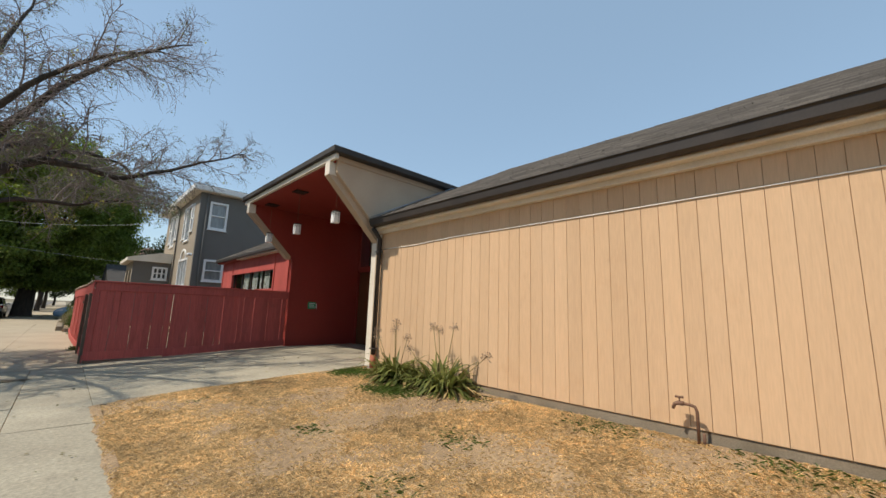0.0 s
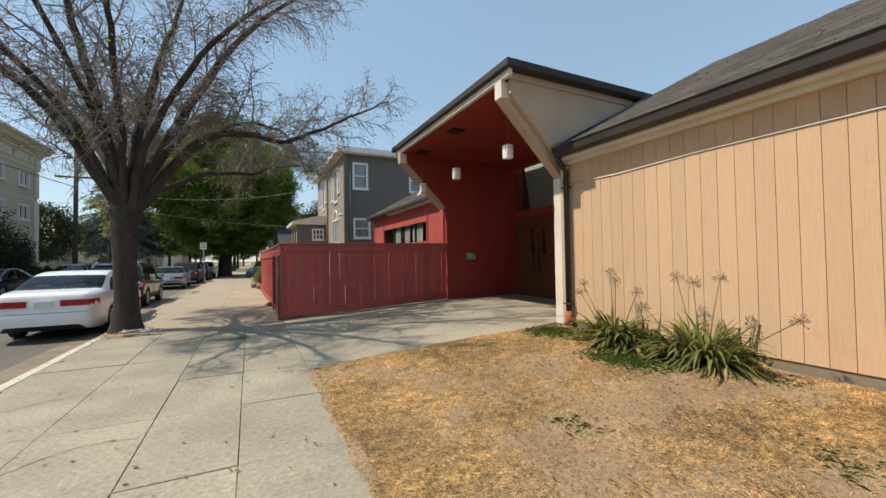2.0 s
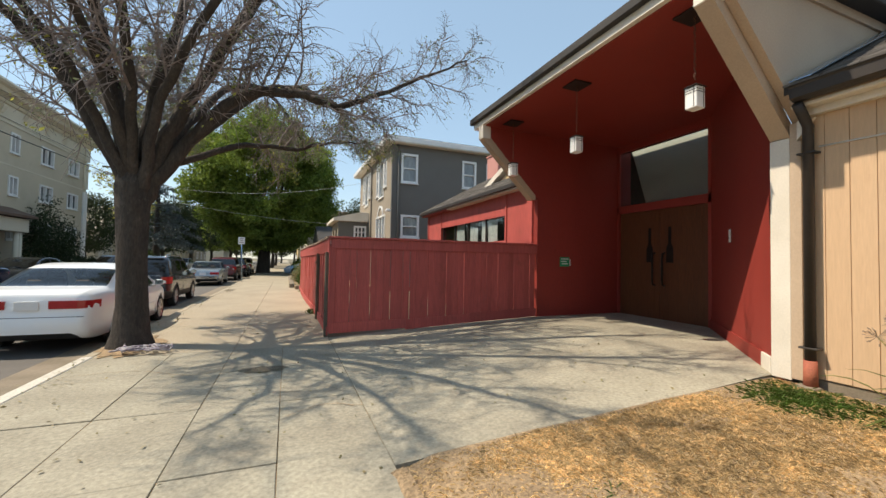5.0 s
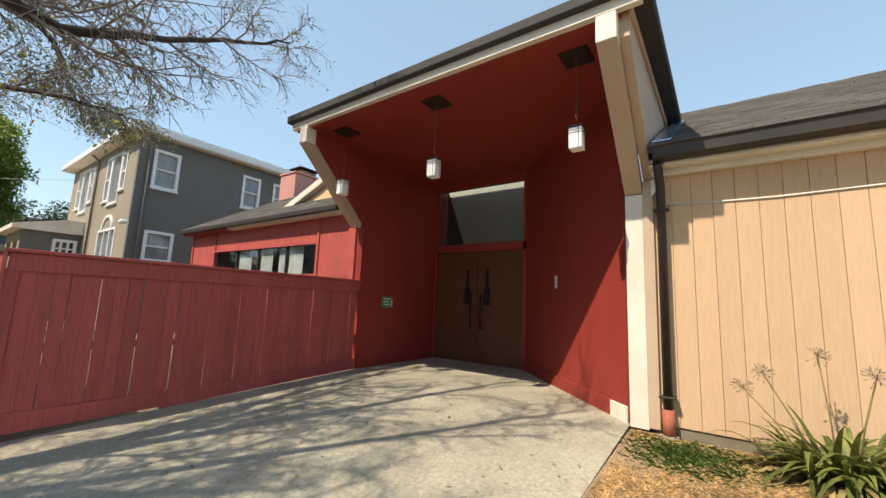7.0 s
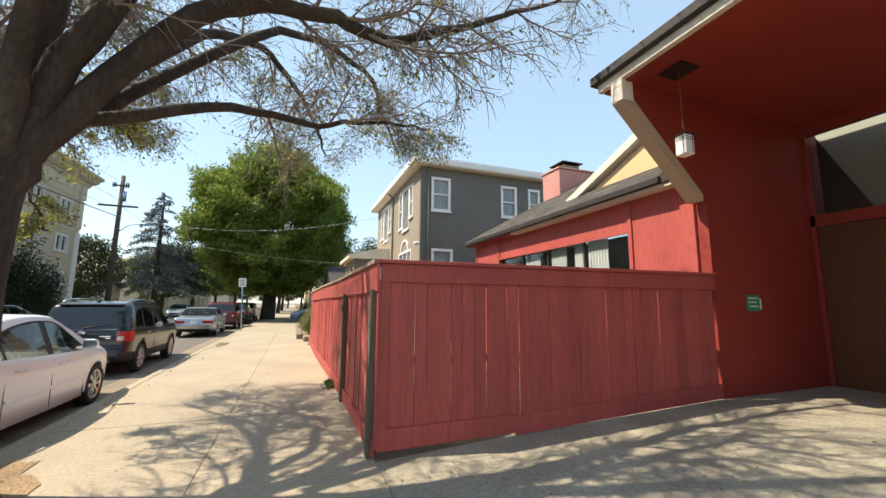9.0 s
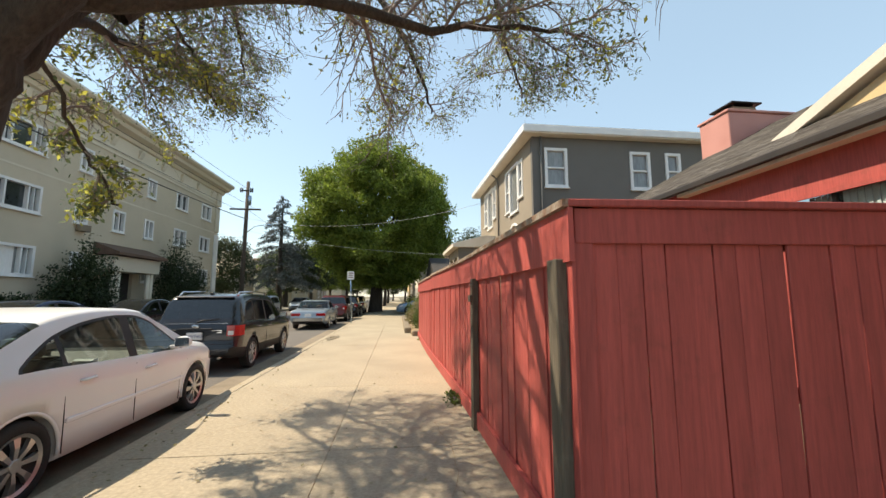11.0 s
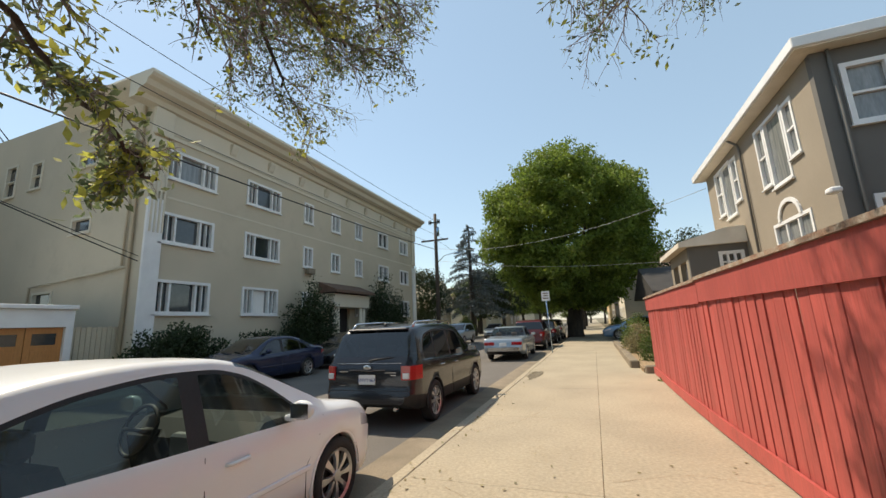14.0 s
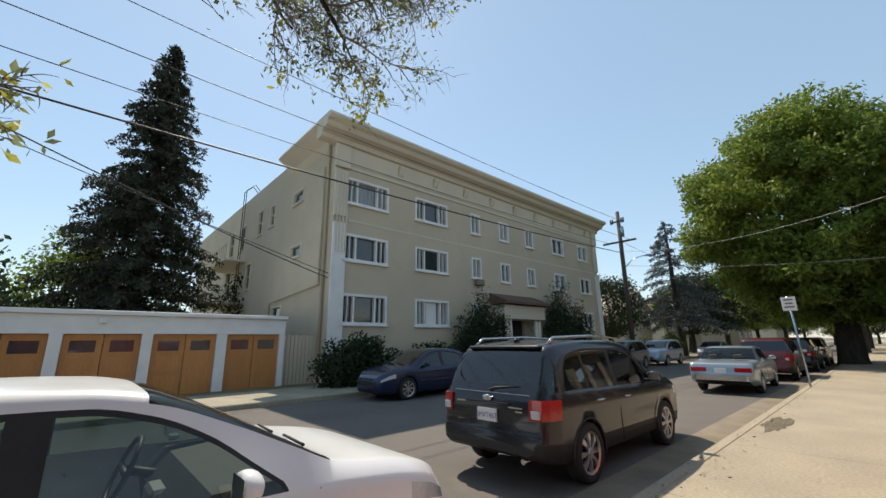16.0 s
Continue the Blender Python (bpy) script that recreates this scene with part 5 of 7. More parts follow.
part("portico_roof", under(bm, ai), M["tile"], ap, "brown tiled porch roof")
# dark sheet across the doorway in place of the shade inside
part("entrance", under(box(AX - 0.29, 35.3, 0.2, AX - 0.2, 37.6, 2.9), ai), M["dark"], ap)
# small things on the front: a boarded light, an air conditioner, fluting on the corner strip
part("window_board", under(box(AX - 0.12, 29.22, 2.50, AX - 0.10, 29.92, 3.67), ai), M["curtain"], ap, "white blind behind the glass")
part("air_conditioner", under(box(AX + 0.062, 32.85, 4.86, AX + 0.36, 33.45, 5.20, 0.02), ai), M["oldconcrete"], ap, "grey box air conditioner under the sill")
for k in range(4):
    y = Y0 + 0.05 + k * 0.16
    part("fluting", under(box(AX + 0.123, y, 5.6, AX + 0.15, y + 0.08, 9.4, 0.01), ai), M["aptlight"], ap)
# garages
ga = thing("garage_row", "low white garage row with orange-brown wooden doors", "garage", at=(-17.5, 16, 0))
gi = Matrix.Translation((17.5, -16, 0))
doors = [(19.98, 21.89), (17.74, 19.64), (15.55, 17.44), (13.35, 15.25), (11.1, 13.0), (8.9, 10.8)]
bm = holes_wall("x", -17.5, -0.25, 7.5, 22.1, -0.15, 2.55, [(a, b, -0.1, 1.98) for a, b in doors])
quad_box(bm, -24, 21.9, -0.15, -17.76, 22.1, 2.5)
quad_box(bm, -24, 7.5, -0.15, -17.76, 7.7, 2.5)
quad_box(bm, -24, 7.7, -0.15, -23.8, 21.9, 2.5)
part("wall", under(bm, gi), M["purewhite"], ga)
part("roof", under(box(-24, 7.45, 2.555, -17.38, 22.15, 2.70, 0.02), gi), M["purewhite"], ga)
for a, b in doors:
    for k in (0, 1):
        u0, u1 = a + 0.012 + k * (b - a) / 2, a + (k + 1) * (b - a) / 2 - 0.008
        d = part("door", under(holes_wall("x", -17.62, -0.05, u0, u1, -0.08, 1.97, [(u0 + 0.16, u1 - 0.16, 1.42, 1.78)]), gi), M["garage"], ga, "orange-brown wooden leaf")
        part("pane", under(box(-17.65, u0 + 0.16, 1.42, -17.64, u1 - 0.16, 1.78), gi), M["darkpane"], d)
        bm = bmesh.new()
        for zz in (0.1, 0.75):
            quad_box(bm, -17.617, u0 + 0.16, zz, -17.608, u1 - 0.16, zz + 0.5, 0.003)
        part("panel", under(bm, gi), M["garage"], d)
part("wall_lamp", under(box(-17.49, 16.3, 2.3, -17.38, 16.5, 2.45, 0.02), gi), M["purewhite"], ga)
fe = thing("side_fence", "grey-white boarded side fence beside the apartment house", "fence", at=(-17.8, 22.9, 0))
for i in range(10):
    part("board", box(-0.02, -0.75 + i * 0.16, -0.05, 0.02, -0.61 + i * 0.16, 1.95 + 0.03 * (i % 2), 0.005), M["apt"], fe)
# drive in front of the garages
bm = bmesh.new()
prism(bm, [(-17.5, -0.05), (-13.43, 0.0), (-13.42, -0.05), (-17.5, -0.2)], "y", 8.5, 22.0)
setting("driveway_far", bm, M["concrete"], "pale concrete apron before the garages", "driveway")

# grey house beyond the fence
gh = thing("grey_house", "two-storey grey stucco house with white trim and flat eaves", "house", at=(5, 30, 0))
hi = Matrix.Translation((-5, -30, 0))
so = [(5.52, 6.38, 5.95, 7.50), (9.25, 10.05, 5.95, 7.48), (10.86, 11.45, 6.0, 7.48), (5.55, 6.5, 2.9, 4.05)]
# walls coloured by facing: shaded tone here, sunlit tone on the west
part("south_wall", under(holes_wall("y", 25.9, 0.2, 4.95, 14.0, -0.1, 8.02, so), hi), M["grey"], gh, "grey stucco wall in a dark shaded tone")
for a, b, z0, z1 in so:
    w = window(gh, "y", 25.9, -1, a, b, z0, z1, (), M["purewhite"], M["pane2"], rail=True, proud=0.05, depth=0.1, fw=0.09)
    for o in (w, *w.children):
        o.data.transform(hi)
wo = [(27.2, 27.75, 5.9, 7.5), (27.9, 29.1, 5.4, 7.6), (29.25, 29.85, 5.6, 7.6), (31.95, 32.5, 5.9, 7.6), (32.7, 33.8, 5.5, 7.7), (34.0, 34.7, 5.8, 7.7), (27.4, 29.7, 2.6, 4.2)]
part("west_wall", under(holes_wall("x", 4.95, 0.2, 26.1, 36.0, -0.1, 8.02, wo), hi), M["greylit"], gh, "grey stucco wall in a lighter sunlit tone")
for k, (a, b, z0, z1) in enumerate(wo):
    w = window(gh, "x", 4.95, -1, a, b, z0, z1, (0.33, 0.67) if k == 6 else (), M["purewhite"], M["pane2"], rail=(k not in (1, 4, 6)), proud=0.03, depth=0.1, fw=0.075)
    for o in (w, *w.children):
        o.data.transform(hi)
bm = bmesh.new()
arch = [(28.55 + 0.75 * math.cos(a), 4.26 + 0.62 * math.sin(a)) for a in [math.pi * k / 10 for k in range(11)]]
arch += [(28.55 + 0.62 * math.cos(a), 4.26 + 0.50 * math.sin(a)) for a in [math.pi * k / 10 for k in range(10, -1, -1)]]
prism(bm, arch, "x", 4.89, 4.945)
part("arch_trim", under(bm, hi), M["purewhite"], gh)
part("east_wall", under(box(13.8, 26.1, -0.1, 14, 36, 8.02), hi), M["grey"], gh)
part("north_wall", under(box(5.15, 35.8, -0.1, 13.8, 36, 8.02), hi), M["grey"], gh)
part("soffit", under(box(4.52, 25.52, 8.025, 14.3, 36.4, 8.06), hi), M["white"], gh)
part("fascia", under(box(4.46, 25.46, 8.063, 14.4, 36.5, 8.36, 0.02), hi), M["purewhite"], gh)
part("roof", under(box(4.6, 25.6, 8.363, 14.2, 36.3, 8.43), hi), M["tar"], gh)
bm = bmesh.new()
tube(bm, [(4.55, 31.2, 8.05), (4.85, 31.2, 7.8), (4.88, 31.2, 7.6), (4.88, 31.2, 0)], 0.045, 8)
part("drainpipe", under(bm, hi), M["grey"], gh)
bm = bmesh.new()
tube(bm, [(5.3, 25.83, 8.0), (5.3, 25.83, 0)], 0.045, 8)
part("drainpipe", under(bm, hi), M["grey"], gh)
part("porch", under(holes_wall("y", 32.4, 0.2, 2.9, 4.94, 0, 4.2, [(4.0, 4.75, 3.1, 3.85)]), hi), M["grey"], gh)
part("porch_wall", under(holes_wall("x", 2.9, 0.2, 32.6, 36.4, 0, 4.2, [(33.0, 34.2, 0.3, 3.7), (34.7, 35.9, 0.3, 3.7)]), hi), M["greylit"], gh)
w = window(gh, "y", 32.4, -1, 4.0, 4.75, 3.1, 3.85, (0.33, 0.66), M["purewhite"], M["darkpane"], rail=True, proud=0.05, fw=0.09)
for o in (w, *w.children):
    o.data.transform(hi)
bm = bmesh.new()
prism(bm, [(2.55, 4.20), (4.94, 4.20), (4.94, 4.85), (4.3, 4.85), (2.55, 4.40)], "y", 32.2, 37.0)
part("porch_roof", under(bm, hi), M["white"], gh, "white edged porch roof")
part("flood_lamp", under(box(4.6, 25.6, 4.2, 4.85, 25.88, 4.35, 0.04), hi), M["purewhite"], gh, "white flood lamp")

# small dark house next along, street sign, poles
dh = thing("dark_house", "low dark-roofed red house behind the garden", "house", at=(3.5, 43, 0))
part("wall", box(-0.6, -4.5, 0, 8, 4.5, 2.9), M["door"], dh)
bm = bmesh.new()
prism(bm, [(-5.2, 2.8), (0, 4.6), (5.2, 2.8), (5.2, 2.65), (-5.2, 2.65)], "x", -1.4, 8.5)
part("roof", bm, M["tar"], dh)
nh = thing("gabled_house", "pale grey gabled house far down the street", "house", at=(-24, 66, 0))
part("wall", box(-5, -4, 0, 3, 4, 4.6), M["aptlight"], nh)
bm = bmesh.new()
prism(bm, [(-4.6, 4.5), (0, 7.6), (4.6, 4.5), (4.2, 4.4), (-4.2, 4.4)], "x", -6, 3.5)
part("roof", bm, M["apt"], nh)
for y in (-2.5, 0, 2.5):
    for z in (1.2, 3.0):
        window(nh, "x", 3.0, 1, y - 0.5, y + 0.5, z, z + 1.1, (), M["purewhite"], M["darkpane"])
for k, (x, y, w, h, m) in enumerate(((-22, 85, 12, 6, "aptlight"), (-22, 105, 12, 6, "greylit"), (-20, 130, 14, 6, "aptlight"), (6, 62, 9, 6, "aptlight"), (6, 82, 10, 7, "greylit"), (6, 105, 12, 6, "cream"), (-19, -10, 14, 6, "greylit"))):
    hs = thing("distant_house", "plain pale house far along the street", "house", "houses far along the street", "", (x, y, 0))
    s = 1 if x < 0 else -1
    part("wall", box(-4, -w / 2, 0, 4, w / 2, h), M[m], hs)
    bm = bmesh.new()
    prism(bm, [(-w / 2 - 0.4, h - 0.1), (0, h + 2.4), (w / 2 + 0.4, h - 0.1)], "x", -4.4, 4.4)
    part("roof", bm, M["tile"], hs)
    for yy in (-0.3, 0.05, 0.35):
        for zz in (1.2, 4.0):
            window(hs, "x", 4.0 * s, s, yy * w - 0.6, yy * w + 0.6, zz, zz + 1.3, (), M["purewhite"], M["darkpane"])

sg = thing("street_sign", "small white parking sign on a leaning grey pole", "sign", at=(-3.0, 33.5, 0.0))
bm = bmesh.new()
tube(bm, [(0, 0, -0.2), (-0.1, 0, 2.9)], 0.03, 8)
part("pole", bm, M["flash"], sg)
pl = part("plate", box(-0.28, -0.05, 2.42, 0.10, -0.035, 2.88, 0.004), M["purewhite"], sg)
bm = bmesh.new()
for i, w in enumerate((0.24, 0.2, 0.26)):
    quad_box(bm, -0.09 - w / 2, -0.0535, 2.76 - i * 0.12, -0.09 + w / 2, -0.0505, 2.81 - i * 0.12)
part("lettering", bm, M["oldconcrete"], pl)

M["polewood"] = mat("pole_wood", (0.12, 0.095, 0.075), (0.09, 0.07, 0.055), 0.9, 3, 40, 0.3, 0.4, stretch=(1, 1, 0.1))
up = thing("utility_pole", "brown wooden utility pole with cross arm and street lamp", "utility pole", at=(-13.8, 46.5, 0))
bm = bmesh.new()
tube(bm, [(0, 0, -0.2), (0.05, 0, 11.6)], [0.2, 0.14], 10)
part("pole", bm, M["polewood"], up)
bm = bmesh.new()
quad_box(bm, -1.3, -0.25, 9.0, 1.3, -0.12, 9.14, 0.01)
part("cross_arm", bm, M["polewood"], up)
bm = bmesh.new()
quad_box(bm, -0.55, -0.2, 10.7, 0.55, -0.1, 10.8)
for x in (-0.5, -0.35, 0.35, 0.5):
    tube(bm, [(x, -0.15, 10.6), (x, -0.15, 11.0)], 0.06, 6)
part("insulator", bm, M["iron"], up)
bm = bmesh.new()
tube(bm, [(0.25, -0.05, 9.5), (0.25, -0.05, 10.3)], 0.16, 12)
part("transformer", bm, M["flash"], up)
bm = bmesh.new()
tube(bm, [(0.1, 0, 7.0), (0.8, 0, 7.6), (1.7, 0, 7.75)], 0.035, 6)
part("lamp_arm", bm, M["flash"], up)
bm = bmesh.new()
bmesh.ops.create_uvsphere(bm, u_segments=12, v_segments=8, radius=1, matrix=Matrix.Translation((1.95, 0, 7.72)) @ Matrix.Diagonal((0.3, 0.13, 0.09, 1)))
part("lamp_head", bm, M["flash"], up)


M["greywire"] = mat("grey_cable", (0.42, 0.42, 0.41), (0.34, 0.34, 0.34), 0.6, 3, 20, 0.1, 0)


def cable(a, b, sag, r=0.014, m="wire", label="thin black overhead cable"):
    a, b = Vector(a), Vector(b)
    pts = []
    for i in range(17):
        u = i / 16
        pts.append(a.lerp(b, u) - Vector((0, 0, 4 * sag * u * (1 - u))))
    bm = bmesh.new()
    tube(bm, pts, r, 5)
    ob = link("overhead_cable", bm, M[m])
    return tagged(ob, label, "cable", "overhead cables")


cable((-13.7, 46.4, 8.2), (-13.6, -20, 8.6), 1.0, 0.03)
cable((-14.6, 46.4, 9.1), (-14.4, -20, 10.2), 0.8)
cable((-12.9, 46.4, 9.1), (-12.6, -20, 10.4), 0.8)
cable((-13.7, 46.4, 10.9), (-13.5, -20, 13.0), 0.9)
cable((-13.6, 9, 8.4), (-17.05, 23.6, 4.4), 0.25, 0.02)
cable((-13.6, -4, 12.0), (-17.05, 23.6, 4.6), 0.3)
cable((-13.7, 46.3, 8.3), (4.9, 36.0, 7.6), 1.1, 0.011, "greywire", "thin pale overhead cable")
cable((-13.7, 46.3, 7.2), (4.9, 40, 4.6), 0.5, 0.011, "greywire", "thin pale overhead cable")
cable((-13.7, 46.6, 9.1), (-13.7, 120, 9.0), 1.0)

# ---- plants ----
M["leaf_ash"] = leafy("ash_leaves", (0.12, 0.165, 0.08), (0.18, 0.20, 0.10), 0.6, 0.5)
M["leaf_yellow"] = leafy("yellowing_leaves", (0.42, 0.40, 0.08), (0.28, 0.30, 0.07), 0.65, 0.8)
M["leaf_big"] = leafy("street_tree_leaves", (0.21, 0.27, 0.045), (0.13, 0.19, 0.032), 0.5, 0.22)
M["leaf_dark"] = leafy("dark_leaves", (0.04, 0.06, 0.02), (0.028, 0.045, 0.017), 0.25, 0.5)
M["leaf_conifer"] = leafy("redwood_needles", (0.026, 0.036, 0.018), (0.042, 0.044, 0.024), 0.12, 0.5)
M["leaf_cedar"] = leafy("cedar_needles", (0.10, 0.125, 0.125), (0.07, 0.09, 0.09), 0.15, 0.5)
M["leaf_shrub"] = leafy("shrub_leaves", (0.11, 0.15, 0.035), (0.07, 0.11, 0.025), 0.35, 1.5)
M["leaf_dry"] = leafy("dry_shrub_leaves", (0.30, 0.24, 0.13), (0.17, 0.17, 0.07), 0.3, 1.5)
M["strap"] = leafy("strap_leaves", (0.105, 0.135, 0.03), (0.185, 0.19, 0.05), 0.3, 5)
M["strap_dead"] = leafy("withered_straps", (0.36, 0.27, 0.12), (0.28, 0.20, 0.09), 0.3, 5)
M["umbel"] = mat("dry_umbel", (0.34, 0.25, 0.16), (0.27, 0.20, 0.15), 0.9, 20, 60, 0.3, 0)
M["stalk"] = mat("flower_stalk", (0.26, 0.20, 0.08), (0.20, 0.15, 0.06), 0.8, 10, 60, 0.2, 0)
M["straw"] = leafy("dry_grass", (0.84, 0.62, 0.33), (0.56, 0.42, 0.235), 0.45, 1.1)
M["greengrass"] = leafy("green_grass", (0.085, 0.16, 0.028), (0.14, 0.19, 0.05), 0.3, 2.0)


def leaf_cloud(name, pts, size, m, rng, parent=None, aspect=2.0, droop=0.0, kind="", label="", lie=1.0):
    """Many small four-cornered leaves, bent along the midrib, one at each point."""
    n = len(pts)
    d = rng.normal(size=(n, 3))
    d[:, 2] -= droop
    d[:, 2] *= lie
    d /= np.linalg.norm(d, axis=1)[:, None]
    s = rng.normal(size=(n, 3))
    s[:, 2] *= lie
    s -= d * (s * d).sum(1)[:, None]
    s /= np.linalg.norm(s, axis=1)[:, None]
    ln = size * rng.uniform(0.6, 1.3, n)[:, None]
    w = ln / aspect
    v = np.empty((n, 4, 3))
    v[:, 0], v[:, 1], v[:, 2], v[:, 3] = pts, pts + d * ln * 0.5 + s * w * 0.5, pts + d * ln, pts + d * ln * 0.5 - s * w * 0.5
    me = bpy.data.meshes.new(name)
    me.vertices.add(n * 4)
    me.vertices.foreach_set("co", v.reshape(-1))
    me.loops.add(n * 4)
    me.loops.foreach_set("vertex_index", np.arange(n * 4, dtype=np.int32))
    me.polygons.add(n)
    me.polygons.foreach_set("loop_start", np.arange(0, n * 4, 4, dtype=np.int32))
    me.polygons.foreach_set("loop_total", np.full(n, 4, dtype=np.int32))
    me.materials.append(m)
    me.update()
    me.validate()
    ob = new(name, me)
    if parent:
        ob.parent = parent
    return tagged(ob, label, "", "", kind)


class Wood:
    """Collects many tapered round branches into one mesh."""
    def __init__(self):
        self.v, self.f = [], []

    def add(self, pts, r0, r1, sides):
        base, k = len(self.v), len(pts)
        ref = Vector((0.3, 0.8, 0.5))
        for i, p in enumerate(pts):
            d = (pts[min(i + 1, k - 1)] - pts[max(i - 1, 0)]).normalized()
            u = (ref - d * ref.dot(d)).normalized()
            w = d.cross(u)
            r = r0 + (r1 - r0) * i / (k - 1)
            for s in range(sides):
                a = 2 * math.pi * s / sides
                q = p + (u * math.cos(a) + w * math.sin(a)) * r
                self.v.append((q.x, q.y, q.z))
        for i in range(k - 1):
            for s in range(sides):
                a, b = base + i * sides + s, base + i * sides + (s + 1) % sides
                self.f.append((a, b, b + sides, a + sides))

    def make(self, name, m, parent, label=""):
        ob = raw(name, self.v, self.f, m, True)
        ob.parent = parent
        return tagged(ob, label)


def smooth_path(pts, n):
    """A rounded curve through the given points."""
    pts = [Vector(p) for p in pts]
    out = []
    for i in range(len(pts) - 1):
        p0, p1, p2, p3 = pts[max(i - 1, 0)], pts[i], pts[i + 1], pts[min(i + 2, len(pts) - 1)]
        for j in range(n):
            u = j / n
            out.append(0.5 * ((2 * p1) + (p2 - p0) * u + (2 * p0 - 5 * p1 + 4 * p2 - p3) * u * u + (3 * p1 - p0 - 3 * p2 + p3) * u ** 3))
    out.append(pts[-1])
    return out


# street tree at the kerb: thin crown, half bare
TB = Vector((-2.76, 13.1, 0))
ash = thing("street_tree", "half-bare street tree with a grey forked trunk and thin drooping twigs", "tree", at=tuple(TB))
rng = random.Random(77)
bm = bmesh.new()
tube(bm, [(0, 0, -0.15), (0, 0, 0.03), (0.0, 0, 0.22), (0, 0.01, 0.7), (-0.02, 0.0, 1.6), (-0.03, 0.0, 2.3), (-0.03, 0, 2.75), (-0.03, 0, 3.05)], [0.38, 0.33, 0.265, 0.225, 0.215, 0.235, 0.27, 0.19], 22)
for v in bm.verts:
    a = math.atan2(v.co.y, v.co.x)
    k = 1 + 0.05 * math.sin(5 * a + v.co.z * 1.5) + 0.035 * math.sin(9 * a - v.co.z * 2)
    v.co.x, v.co.y = v.co.x * k, v.co.y * k
part("trunk", bm, M["bark"], ash, "stout grey-brown trunk")
limbs = [
    (0.165, [(0.1, 0, 2.5), (0.55, 0, 3.35), (1.5, 0, 4.55), (2.5, 0.1, 4.85), (3.35, 0.1, 4.75), (4.2, 0.1, 5.15), (5.4, 0.2, 5.85), (6.3, 0.1, 6.35)]),
    (0.185, [(0.05, -0.05, 2.6), (0.45, -0.1, 3.6), (1.25, -0.35, 5.2), (2.15, -0.8, 6.6), (3.3, -1.2, 7.7), (4.3, -1.4, 8.4)]),
    (0.175, [(0, 0.05, 2.7), (0.15, 0.1, 4.2), (0.55, 0.2, 6.2), (0.95, 0.5, 8.0), (1.2, 0.7, 9.2)]),
    (0.175, [(-0.05, -0.05, 2.7), (-0.25, -0.2, 4.0), (-0.55, -0.6, 5.8), (-0.85, -1.1, 7.4), (-1.05, -1.5, 8.6)]),
    (0.18, [(-0.1, 0, 2.6), (-0.55, 0, 3.6), (-1.45, -0.1, 5.0), (-2.6, -0.2, 6.1), (-3.7, -0.3, 6.9)]),
    (0.130, [(0, 0.1, 2.7), (-0.05, 0.6, 3.8), (-0.15, 1.9, 5.4), (-0.35, 3.3, 6.2), (-0.5, 4.5, 6.1), (-0.6, 5.1, 5.6)]),
    (0.130, [(0.1, 0.1, 2.7), (0.4, 0.7, 3.9), (1.2, 1.9, 5.5), (1.9, 3.1, 5.9), (2.6, 4.2, 5.4), (2.9, 4.7, 4.8)]),
    (0.090, [(0.4, 0.5, 3.4), (2.0, 1.4, 5.4), (3.4, 2.6, 5.8), (4.0, 3.5, 5.4), (4.4, 4.0, 4.9)]),
    (0.085, [(-0.2, 0.4, 3.2), (-0.7, 1.8, 5.0), (-1.3, 3.2, 5.6), (-1.7, 4.1, 5.2), (-1.8, 4.5, 4.7)]),
    (0.130, [(-0.1, 0.1, 2.7), (-0.5, 0.7, 3.9), (-1.5, 1.9, 5.3), (-2.3, 3.2, 5.9), (-2.9, 4.3, 5.6)]),
    (0.120, [(0, -0.1, 2.7), (0.05, -0.6, 3.9), (0.2, -1.9, 5.6), (0.4, -3.2, 6.5), (0.5, -4.1, 6.8)]),
    (0.120, [(0.1, -0.1, 2.7), (0.5, -0.7, 4.1), (1.6, -1.7, 5.8), (2.8, -2.6, 6.7), (3.6, -3.2, 6.9)]),
    (0.110, [(-0.1, -0.1, 2.8), (-0.7, -0.8, 4.4), (-1.9, -1.9, 6.0), (-3.0, -2.7, 6.8)]),
    (0.085, [(0.4, 0.2, 3.2), (1.6, 0.9, 3.9), (2.6, 1.4, 4.1), (3.6, 1.8, 4.5), (4.5, 2.0, 4.6)]),
    (0.070, [(-0.1, 0.3, 3.2), (-0.6, 1.6, 4.0), (-0.8, 2.8, 4.5), (-0.7, 3.7, 4.7), (-0.6, 4.2, 4.7)]),
    (0.110, [(0.0, -0.1, 2.8), (-0.3, -1.0, 4.6), (-0.8, -2.4, 6.2), (-1.2, -3.6, 7.0)]),
    (0.024, [(-0.1, 0.2, 2.9), (-0.35, 0.8, 3.3), (-0.6, 1.5, 3.1), (-0.68, 2.0, 2.7), (-0.7, 2.3, 2.45)]),
    (0.026, [(0.0, 0.3, 3.1), (0.1, 1.3, 4.1), (-0.1, 2.4, 4.3), (-0.2, 3.3, 4.1)]),
]
big, fine = Wood(), Wood()
leaf_pts, yellow_pts = [], []


